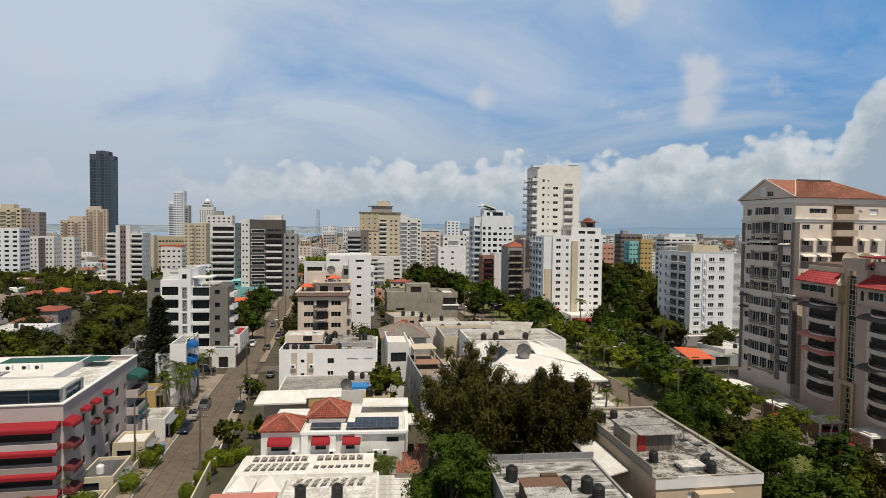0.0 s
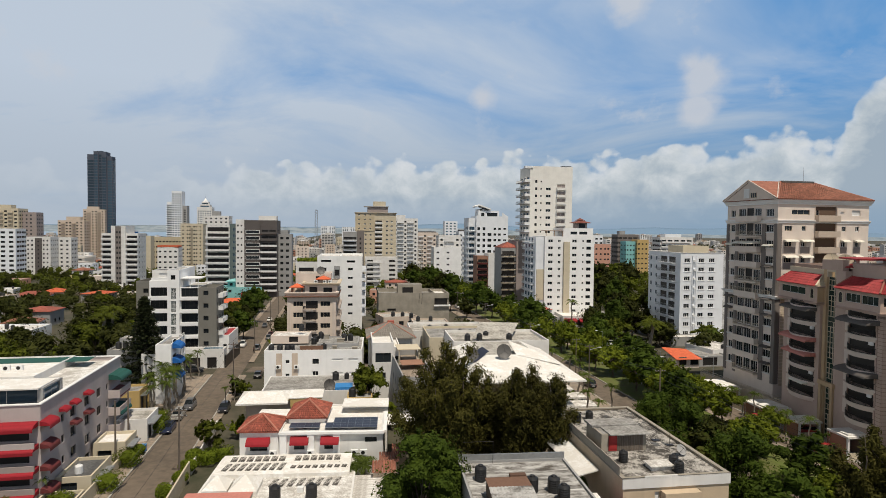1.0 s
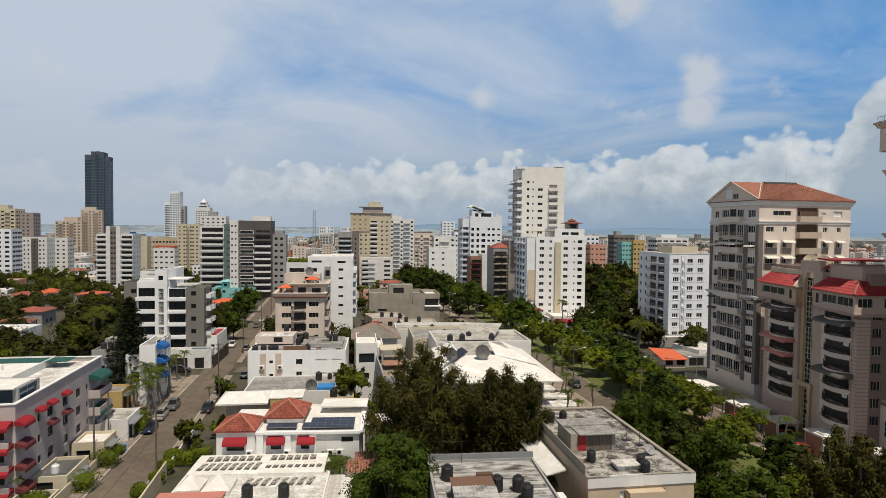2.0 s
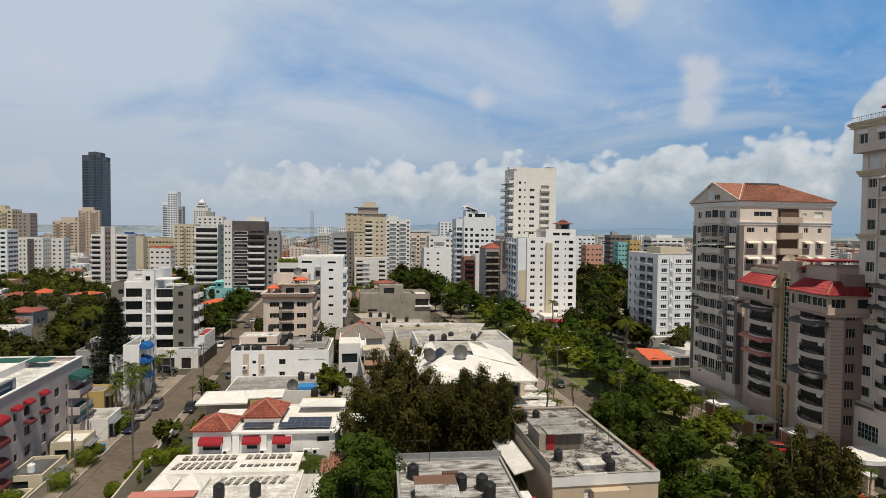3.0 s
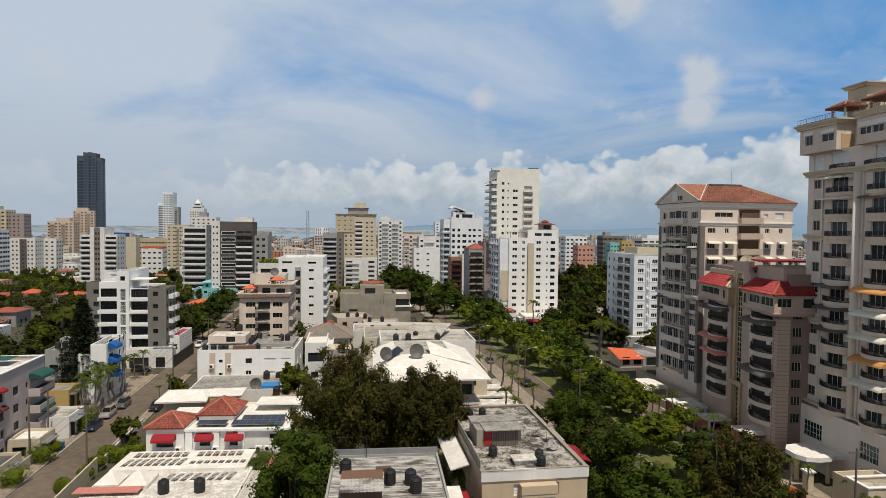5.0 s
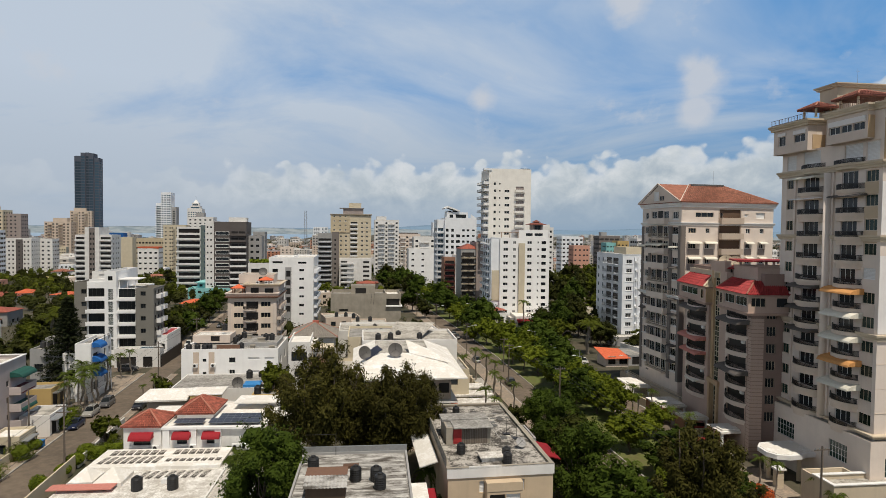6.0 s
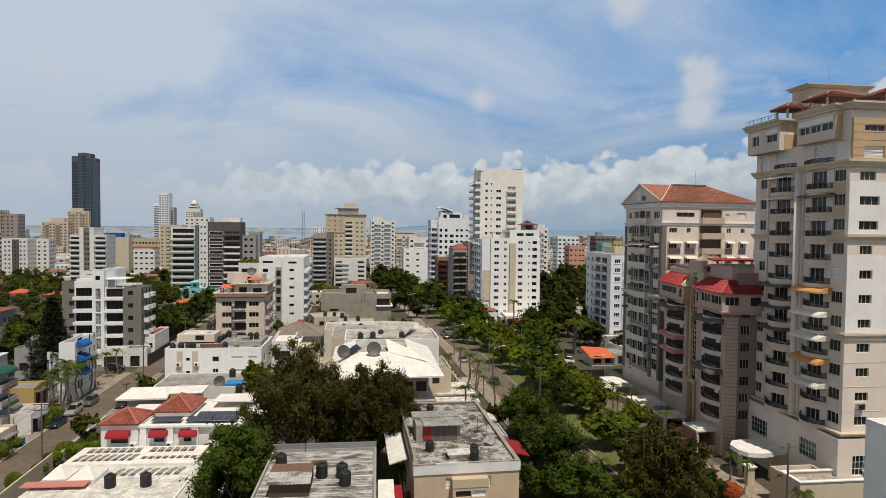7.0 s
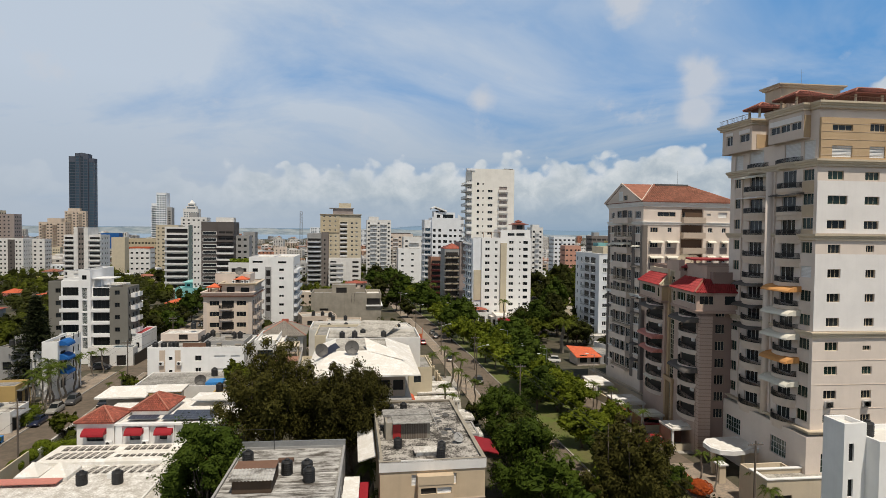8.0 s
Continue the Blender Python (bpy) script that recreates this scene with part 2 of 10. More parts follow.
rooftop("stained_roof", (0.42, 0.395, 0.36), (0.05, 0.044, 0.038), 1.0, 0.75, 0.51)
rooftop("dark_roof", (0.13, 0.13, 0.13), (0.06, 0.06, 0.06), 0.5)
rooftop("asphalt", (0.155, 0.121, 0.09), (0.105, 0.083, 0.062), 0.45, 0.12)
rooftop("paving", (0.33, 0.26, 0.195), (0.20, 0.17, 0.14), 0.45, 0.4)
rooftop("kerb_stone", (0.44, 0.42, 0.38), (0.28, 0.26, 0.23), 0.4)
rooftop("dirt", (0.085, 0.07, 0.048), (0.028, 0.036, 0.014), 0.75, 0.06)
rooftop("lawn", (0.095, 0.13, 0.02), (0.11, 0.10, 0.035), 0.5, 0.3)
plaster("old_wall", (0.085, 0.055, 0.035), 0.9)
plaster("clay_rose_wall", (0.43, 0.31, 0.26), 0.25)
# the rose clay at about 0.6, darkened for shaded walls
plaster("clay_shade_wall", (0.27, 0.19, 0.162), 0.25)
plaster("straw_wall", (0.50, 0.42, 0.29), 0.3)
varied("mesh_grey", (0.12, 0.115, 0.11), 0.2, 0.6, 0.3)
varied("tile_red", (0.27, 0.072, 0.046), 0.5, 0.75, scale=1.2, grain=0.5)
varied("tile_crimson", (0.32, 0.030, 0.032), 0.3, 0.7, scale=1.2, grain=0.3)
varied("tile_maroon", (0.17, 0.05, 0.035), 0.35, 0.75, scale=1.2, grain=0.3)
varied("tile_brown", (0.25, 0.098, 0.062), 0.45, 0.8, scale=1.2, grain=0.4)
varied("tile_orange", (0.52, 0.105, 0.04), 0.35, 0.8, scale=1.5, grain=0.4)
varied("tile_grey", (0.21, 0.19, 0.165), 0.3, 0.85)
varied("red_canvas", (0.27, 0.006, 0.014), 0.15, 0.8)
varied("maroon_canvas", (0.12, 0.02, 0.02), 0.2, 0.8)
varied("blue_canvas", (0.006, 0.10, 0.34), 0.15, 0.8)
varied("green_canvas", (0.01, 0.075, 0.06), 0.2, 0.8)
varied("orange_canvas", (0.62, 0.30, 0.10), 0.3, 0.8)
varied("cream_canvas", (0.68, 0.65, 0.56), 0.2, 0.8)
varied("grey_canvas", (0.10, 0.088, 0.08), 0.2, 0.8)
varied("salmon_canvas", (0.52, 0.20, 0.16), 0.2, 0.8)
varied("black_metal", (0.014, 0.012, 0.012), 0.3, 0.45)
varied("black_plastic", (0.016, 0.016, 0.017), 0.3, 0.5)
varied("grey_metal", (0.36, 0.37, 0.38), 0.2, 0.45, 0.6)
varied("white_metal", (0.74, 0.74, 0.73), 0.1, 0.5)
varied("brown_metal", (0.30, 0.20, 0.13), 0.2, 0.6)
varied("rust_metal", (0.13, 0.07, 0.045), 0.5, 0.85)
varied("wood_pole", (0.13, 0.105, 0.085), 0.3, 0.9)
varied("bark", (0.115, 0.09, 0.07), 0.3, 0.95)
varied("palm_bark", (0.22, 0.19, 0.155), 0.3, 0.95)
varied("white_sheet", (0.80, 0.80, 0.78), 0.08, 0.6)
varied("red_paint", (0.30, 0.02, 0.02), 0.2, 0.6)
varied("blue_tarp", (0.03, 0.22, 0.55), 0.2, 0.6)
varied("line_white", (0.62, 0.61, 0.57), 0.2, 0.8)
varied("shutter_white", (0.66, 0.65, 0.63), 0.15, 0.7)
varied("solar_cell", (0.028, 0.034, 0.055), 0.25, 0.3)
varied("ridge_tile", (0.36, 0.15, 0.105), 0.3, 0.8)
varied("rubber", (0.012, 0.012, 0.012), 0.1, 0.8)
glassy("dark_glass", (0.018, 0.022, 0.025))
glassy("green_glass", (0.014, 0.032, 0.027))
glassy("blue_glass", (0.04, 0.075, 0.11))
# near-black sheet that stands in for the shade inside openings
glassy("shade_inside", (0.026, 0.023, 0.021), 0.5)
glassy("clear_glass", (0.16, 0.24, 0.30), 0.03)
leafy("leaf_mid", (0.024, 0.036, 0.004), (0.105, 0.12, 0.014))
leafy("leaf_bright", (0.045, 0.07, 0.005), (0.17, 0.20, 0.018))
varied("sky_blue_sheet", (0.22, 0.50, 0.68), 0.1, 0.5)
leafy("leaf_dark", (0.010, 0.014, 0.003), (0.046, 0.050, 0.010), 0.12)
leafy("leaf_brown", (0.020, 0.020, 0.004), (0.082, 0.076, 0.017), 0.18)
leafy("leaf_palm", (0.026, 0.046, 0.008), (0.105, 0.135, 0.024))
leafy("leaf_green", (0.015, 0.030, 0.004), (0.070, 0.102, 0.013))
leafy("leaf_conifer", (0.009, 0.013, 0.006), (0.028, 0.034, 0.013), 0.1)
leafy("leaf_flower", (0.20, 0.03, 0.01), (0.50, 0.12, 0.03))
leafy("leaf_hedge", (0.050, 0.075, 0.006), (0.16, 0.20, 0.018))


# ---- geometry ----
WELDED = {"wall", "window", "penthouse", "upper_deck", "roof_hut", "side_terrace", "pool_terrace", "hut_roof"}     # shells whose faces join at their corners


class Geo:
    """Gathers vertices and faces of one mesh."""

    def __init__(self):
        self.v, self.f = [], []

    def quad(self, *pts):
        k = len(self.v)
        self.v += [tuple(p) for p in pts]
        self.f.append(tuple(range(k, k + len(pts))))
        return self

    def box(self, x0, y0, z0, x1, y1, z1):
        k = len(self.v)
        self.v += [(x0, y0, z0), (x1, y0, z0), (x1, y1, z0), (x0, y1, z0), (x0, y0, z1), (x1, y0, z1), (x1, y1, z1), (x0, y1, z1)]
        self.f += [tuple(k + i for i in q) for q in ((0, 3, 2, 1), (4, 5, 6, 7), (0, 1, 5, 4), (1, 2, 6, 5), (2, 3, 7, 6), (3, 0, 4, 7))]
        return self

    def prism(self, poly, z0, z1):
        """An upright prism over a polygon that runs anticlockwise."""
        k, n = len(self.v), len(poly)
        self.v += [(x, y, z0) for x, y in poly] + [(x, y, z1) for x, y in poly]
        self.f += [tuple(k + n + i for i in range(n)), tuple(k + n - 1 - i for i in range(n))]
        self.f += [(k + i, k + (i + 1) % n, k + n + (i + 1) % n, k + n + i) for i in range(n)]
        return self

    def tube(self, a, b, ra, rb, sides=6, caps=True):
        a, b = Vector(a), Vector(b)
        q = (b - a).to_track_quat("Z", "Y")
        k = len(self.v)
        for c, r in ((a, ra), (b, rb)):
            for i in range(sides):
                t = 2 * math.pi * i / sides
                self.v.append(tuple(c + q @ Vector((r * math.cos(t), r * math.sin(t), 0))))
        self.f += [(k + i, k + (i + 1) % sides, k + sides + (i + 1) % sides, k + sides + i) for i in range(sides)]
        if caps:
            self.f += [tuple(k + sides + i for i in range(sides)), tuple(k + sides - 1 - i for i in range(sides))]
        return self

    def lathe(self, profile, sides=12, at=(0, 0, 0)):
        """A turned shape from (radius, height) pairs."""
        k = len(self.v)
        for r, z in profile:
            for i in range(sides):
                t = 2 * math.pi * i / sides
                self.v.append((at[0] + r * math.cos(t), at[1] + r * math.sin(t), at[2] + z))
        for j in range(len(profile) - 1):
            for i in range(sides):
                i2 = (i + 1) % sides
                self.f.append((k + j * sides + i, k + j * sides + i2, k + (j + 1) * sides + i2, k + (j + 1) * sides + i))
        self.f.append(tuple(k + (len(profile) - 1) * sides + i for i in range(sides)))
        self.f.append(tuple(k + sides - 1 - i for i in range(sides)))
        return self

    def mesh(self, name, mat, smooth=False):
        me = bpy.data.meshes.new(name)
        verts, faces = self.v, self.f
        if name in WELDED:
            index, verts, remap = {}, [], []
            for p in self.v:
                key = tuple(round(c, 4) for c in p)
                if key not in index:
                    index[key] = len(verts)
                    verts.append(key)
                remap.append(index[key])
            faces = [tuple(remap[i] for i in f) for f in self.f]
            faces = [f for f in faces if len(set(f)) == len(f)]
        me.from_pydata(verts, [], faces)
        me.materials.append(MATS[mat])
        if smooth:
            me.shade_smooth()
        me.update()
        return me


def part(name, geo, mat, parent=None, label="", m=None, smooth=False):
    """One mesh object, under a thing or a part. geo: a Geo or a finished mesh."""
    me = geo.mesh(name, mat, smooth) if isinstance(geo, Geo) else geo
    ob = new(name, me)
    if parent is not None:
        ob.parent = parent
    if m is not None:
        ob.matrix_basis = m
    if label:
        tagged(ob, label)
    return ob


def thing(name, m, label, category, group="", kind=""):
    ob = new(name)
    ob.empty_display_size = 0.5
    ob.matrix_basis = m
    return tagged(ob, label, category, group, kind)


def ground_z(x, y):
    """The land falls gently away from the eye and levels out far off."""
    t = min(max(y, -300), 520)
    z = 3.6 - 0.0205 * t
    if y > 520:
        z -= 3.0 * (1 - math.exp(-(y - 520) * 0.0205 / 3.0))
    return z


SHARED = {}


def shared(key, make):
    if key not in SHARED:
        SHARED[key] = make()
    return SHARED[key]


# ---- walls with openings, windows, balconies ----
def panel(geo, m, w, z0, z1, holes, reveal=0.22):
    """One outer wall face with rectangular openings and their reveals. m: pose of its lower left corner, x along, y inwards."""
    us = sorted({0.0, w, *[round(h[k], 3) for h in holes for k in (0, 2)]})
    zs = sorted({z0, z1, *[round(h[k], 3) for h in holes for k in (1, 3)]})
    us, zs = [u for u in us if 0 <= u <= w], [z for z in zs if z0 <= z <= z1]

    def put(*pts):
        geo.quad(*[m @ Vector(p) for p in pts])

    for a, b in zip(us, us[1:]):
        run = None
        for c, d in zip(zs, zs[1:]):
            mu, mz = (a + b) / 2, (c + d) / 2
            if any(h[0] < mu < h[2] and h[1] < mz < h[3] for h in holes):
                if run is not None:
                    put((a, 0, run), (b, 0, run), (b, 0, c), (a, 0, c))
                run = None
            elif run is None:
                run = c
        if run is not None:
            put((a, 0, run), (b, 0, run), (b, 0, z1), (a, 0, z1))
    for h in holes:
        a, c, b, d = h[:4]
        put((a, 0, c), (a, reveal, c), (a, reveal, d), (a, 0, d))
        put((b, 0, c), (b, 0, d), (b, reveal, d), (b, reveal, c))
        put((a, 0, c), (b, 0, c), (b, reveal, c), (a, reveal, c))
        put((a, 0, d), (a, reveal, d), (b, reveal, d), (b, 0, d))


def face_pose(face, x, y, z, w, d):
    """The pose of a block's face: x along it, y into the block."""
    if face == "f":
        return pose(x, y, z)
    if face == "r":
        return pose(x + w, y, z, 0, 0, 90)
    if face == "l":
        return pose(x, y + d, z, 0, 0, -90)
    return pose(x + w, y + d, z, 0, 0, 180)


STYLE = {  # frame, pane, uprights, frame width
    "win": ("white_metal", "dark_glass", 1, 0.06),
    "tri": ("stone_trim", "dark_glass", 2, 0.05),
    "trigreen": ("stone_trim", "green_glass", 2, 0.05),
    "win2": ("white_metal", "dark_glass", 2, 0.06),
    "dark": ("black_metal", "dark_glass", 1, 0.05),
    "green": ("white_metal", "green_glass", 2, 0.05),
    "blue": ("grey_metal", "blue_glass", 1, 0.05),
    "band": ("black_metal", "dark_glass", 3, 0.06),
    "blue_dark": ("tower_blue", "blue_glass", 1, 0.05),
    # no real opening: a dark pane takes the place of the shaded room
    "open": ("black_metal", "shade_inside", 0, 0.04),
    "shaded": ("ivory_wall", "mauve_wall", 1, 0.05),
    "recess": ("beige_wall", "recess_shade_brown", 0, 0.04),
    "door": ("white_metal", "dark_glass", 2, 0.06),
    "shut": ("white_metal", "shutter_white", 0, 0.05),
    "vent": ("shutter_white", "shutter_white", 0, 0.05),
    "grid": ("white_metal", "green_glass", 5, 0.05),
}


def window(parent, m, w, h, style, depth=0.16):
    frame_mat, pane_mat, ups, fw = STYLE[style]
    w, h = round(w, 2), round(h, 2)

    def frame_mesh():
        g = Geo()
        g.box(0, 0, 0, fw, 0.06, h).box(w - fw, 0, 0, w, 0.06, h).box(fw, 0, 0, w - fw, 0.06, fw).box(fw, 0, h - fw, w - fw, 0.06, h)
        for i in range(ups):
            u = w * (i + 1) / (ups + 1)
            g.box(u - fw / 2, 0.003, fw, u + fw / 2, 0.057, h - fw)
        if style == "grid":
            for i in range(2):
                z = h * (i + 1) / 3
                g.box(fw, 0.004, z - 0.02, w - fw, 0.056, z + 0.02)
        if style in ("shut", "vent"):
            k = max(3, int(h / 0.16))
            for i in range(k):
                z = fw + (h - 2 * fw) * i / k
                g.quad((fw, 0.01, z), (w - fw, 0.01, z), (w - fw, 0.05, z + (h - 2 * fw) / k), (fw, 0.05, z + (h - 2 * fw) / k))
        return g.mesh("window", frame_mat)

    def pane_mesh():
        return Geo().box(0.02, 0.03, 0.02, w - 0.02, 0.045, h - 0.02).mesh("pane", pane_mat)

    ob = part("window", shared(("wf", w, h, style), frame_mesh), None, parent, m=m @ pose(0, depth, 0))
    part("pane", shared(("wp", w, h, style), pane_mesh), None, ob)
    return ob


DETAIL = [True]      # far off, the windows of a wall are joined by style


def joined_windows(parent, spots):
    """The small windows of a far wall, one mesh of frames and one of panes for each style."""
    for style in sorted({s[3] for s in spots}):
        frame_mat, pane_mat, ups, fw = STYLE[style]
        fr, pa = Geo(), Geo()
        for m, w, h, s in spots:
            if s != style:
                continue

            def put(geo, x0, y0, z0, x1, z1):
                geo.quad(*[m @ Vector(p) for p in ((x0, y0, z0), (x1, y0, z0), (x1, y0, z1), (x0, y0, z1))])

            put(pa, 0, 0.2, 0, w, h)
            e = 0.09
            put(fr, 0, 0.16, 0, w, e)
            put(fr, 0, 0.16, h - e, w, h)
            for i in range(ups + 2):
                u = (w - e) * i / (ups + 1)
                put(fr, u, 0.16, e, u + e, h - e)
        tagged(part("window_frames", fr, frame_mat, parent), kind="stuff")
        tagged(part("panes", pa, pane_mat, parent), kind="stuff")


def grid(us, ww, wh, z0, dz, n, style="win"):
    """Openings in columns at us, on n storeys."""
    return [(u, z0 + dz * i, u + ww, z0 + dz * i + wh, style) for u in us for i in range(n)]


def block(parent, x, y, z, w, d, h, mat, f=(), r=(), l=(), b=(), roof="pale_roof", parapet=0.7, coping="", name="wall"):
    """A storey block: four outer faces with openings and windows, a roof deck behind its parapet."""
    g = Geo()
    for face, holes, length in (("f", f, w), ("r", r, d), ("l", l, d), ("b", b, w)):
        panel(g, face_pose(face, x, y, z, w, d), length, 0.0, h + parapet, list(holes))
    t = min(0.22, w / 4, d / 4)
    top, deck = z + h + parapet, z + h
    for a, c in (((x, y), (x + w, y + t)), ((x, y + d - t), (x + w, y + d)), ((x, y + t), (x + t, y + d - t)), ((x + w - t, y + t), (x + w, y + d - t))):
        g.quad((a[0], a[1], top), (c[0], a[1], top), (c[0], c[1], top), (a[0], c[1], top))
    if parapet > 0:
        i = ((x + t, y + t), (x + w - t, y + t), (x + w - t, y + d - t), (x + t, y + d - t))
        for p, q in zip(i, i[1:] + i[:1]):
            g.quad((*p, deck), (*p, top), (*q, top), (*q, deck))
    wall = part(name, g, mat, parent)
    k = 0.0 if parapet > 0 else 0.02
    part("roof", Geo().box(x + t, y + t, deck - 0.25, x + w - t, y + d - t, deck + k), roof, parent)
    if coping:
        g, e = Geo(), 0.12
        g.box(x - e, y - e, top, x + w + e, y + t + e, top + 0.12).box(x - e, y + d - t - e, top, x + w + e, y + d + e, top + 0.12)
        g.box(x - e, y + t + e, top, x + t + e, y + d - t - e, top + 0.12).box(x + w - t - e, y + t + e, top, x + w + e, y + d - t - e, top + 0.12)
        part("coping", g, coping, parent)
    if not DETAIL[0]:
        spots = [(face_pose(face, x, y, z, w, d) @ pose(o[0], 0, o[1]), o[2] - o[0], o[3] - o[1], o[4] if len(o) > 4 else "win")
                 for face, holes in (("f", f), ("r", r), ("l", l), ("b", b)) for o in holes]
        joined_windows(wall, spots)
        return wall
    for face, holes in (("f", f), ("r", r), ("l", l), ("b", b)):
        m = face_pose(face, x, y, z, w, d)
        for o in holes:
            window(wall, m @ pose(o[0], 0, o[1]), o[2] - o[0], o[3] - o[1], o[4] if len(o) > 4 else "win")
    return wall


def band(parent, x, y, z, w, d, out, h, mat, name="cornice"):
    """A moulded course that runs round a block."""
    g = Geo()
    prof = [(-0.02, 0.0), (out * 0.5, 0.0), (out * 0.5, 0.3), (out * 0.72, 0.42), (out * 0.8, 0.6), (out, 0.72), (out, 1.0), (-0.02, 1.0)]
    n = len(prof)
    for sx, sy in ((0, 0), (1, 0), (1, 1), (0, 1)):
        for o, k in prof:
            g.v.append((x + w * sx + (o if sx else -o), y + d * sy + (o if sy else -o), z + h * k))
    for c in range(4):
        c2 = (c + 1) % 4
        g.f += [(c * n + i, c2 * n + i, c2 * n + (i + 1) % n, c * n + (i + 1) % n) for i in range(n - 1)]
    return part(name, g, mat, parent)


def rail_geo(w, h, out, step=0.22, bar=0.025):
    """A balustrade of thin bars along three sides of a balcony."""
    g = Geo()
    for z in (0.08, h - 0.05):
        g.box(0, -out, z, w, -out + 0.05, z + 0.05).box(0, -out + 0.05, z, 0.05, 0, z + 0.05).box(w - 0.05, -out + 0.05, z, w, 0, z + 0.05)
    n = max(2, int(w / step))
    for i in range(n + 1):
        u = min(w * i / n, w - bar)
        g.box(u, -out + 0.01, 0, u + bar, -out + 0.01 + bar, h)
    n = max(1, int(out / step))
    for i in range(n):
        y = -out + out * i / n
        g.box(0.01, y, 0, 0.01 + bar, y + bar, h).box(w - 0.035, y, 0, w - 0.01, y + bar, h)
    return g


def balcony(parent, m, w, out, slab="white_trim", guard="solid", guard_mat="white_trim", gh=0.95):
    """A slab with a solid or barred guard. m: pose of its left end at floor level, y into the wall."""
    def slab_mesh():
        return Geo().box(0, -out, -0.22, w, 0, 0).mesh("balcony", slab)

    def guard_mesh():
        if guard == "bars":
            return rail_geo(w, gh, out).mesh("railing", guard_mat)
        g = Geo().box(0, -out, 0, w, -out + 0.12, gh).box(0, -out + 0.12, 0, 0.12, 0, gh).box(w - 0.12, -out + 0.12, 0, w, 0, gh)
        return g.mesh("railing", guard_mat)

    w, out = round(w, 2), round(out, 2)
    ob = part("balcony", shared(("bs", w, out, slab), slab_mesh), None, parent, m=m)
    part("railing", shared(("bg", w, out, guard, guard_mat, gh), guard_mesh), None, ob)
    return ob


def arc(w, out, n=10):
    """Points of a shallow bow in front of a wall, from left to right."""
    c = w / 2
    rad = (c * c + out * out) / (2 * out)
    a0 = math.asin(min(1, c / rad))
    return [(c + rad * math.sin(-a0 + 2 * a0 * i / n), -(rad * math.cos(-a0 + 2 * a0 * i / n) - (rad - out))) for i in range(n + 1)]


def bow_balcony(parent, m, w, out, slab="stone_trim", rail="black_metal", deep=0.75, gh=0.8):
    """A bowed balcony: thick moulded apron and a dark barred guard."""
    w, out = round(w, 2), round(out, 2)

    def slab_mesh():
        p = arc(w, out)
        inner = [(w / 2 + (x - w / 2) * 0.9, y * 0.86) for x, y in p]
        g = Geo().prism(p, -deep * 0.45, 0.0)
        g.prism(inner, -deep, -deep * 0.45)
        return g.mesh("balcony", slab)

    def rail_mesh():
        p = [(w / 2 + (x - w / 2) * 0.95, y * 0.93) for x, y in arc(w, out, 22)]
        g = Geo()
        for z in (0.06, gh - 0.06):
            for a, b in zip(p, p[1:]):
                g.quad((*a, z), (*b, z), (*b, z + 0.06), (*a, z + 0.06))
                g.quad((*a, z + 0.06), (*b, z + 0.06), (b[0], b[1] + 0.05, z + 0.06), (a[0], a[1] + 0.05, z + 0.06))
        for a, b in zip(p, p[1:]):
            for t in (0.0, 0.5):
                x, y = a[0] + (b[0] - a[0]) * t, a[1] + (b[1] - a[1]) * t
                g.box(x - 0.025, y, 0, x + 0.025, y + 0.04, gh)
        return g.mesh("railing", rail)

    ob = part("balcony", shared(("bw", w, out, slab, deep), slab_mesh), None, parent, m=m)
    part("railing", shared(("br", w, out, rail, gh), rail_mesh), None, ob)
    return ob


def awning(parent, m, w, out, drop, mat, label="", valance=0.25):
    """A sloping fabric awning with cheeks and a valance. m: pose of its upper left corner at the wall."""
    w, out, drop = round(w, 2), round(out, 2), round(drop, 2)

    def make():
        g, n = Geo(), 6
        prof = [(-out * math.sin(math.pi / 2 * i / n) ** 0.9, -drop * (1 - math.cos(math.pi / 2 * i / n)) ** 0.8) for i in range(n + 1)]
        for (y0, z0), (y1, z1) in zip(prof, prof[1:]):
            g.quad((0, y1, z1), (w, y1, z1), (w, y0, z0), (0, y0, z0))
            g.quad((0, y0, z0 - 0.03), (w, y0, z0 - 0.03), (w, y1, z1 - 0.03), (0, y1, z1 - 0.03))
            for u in (0, w):
                g.quad((u, y0, z0), (u, y1, z1), (u, y1, -drop), (u, y0, -drop))
        y, z = prof[-1]
        g.box(0, y - 0.015, z - valance, w, y + 0.015, z)
        return g.mesh("awning", mat)

    return part("awning", shared(("aw", w, out, drop, mat, valance), make), None, parent, label, m)


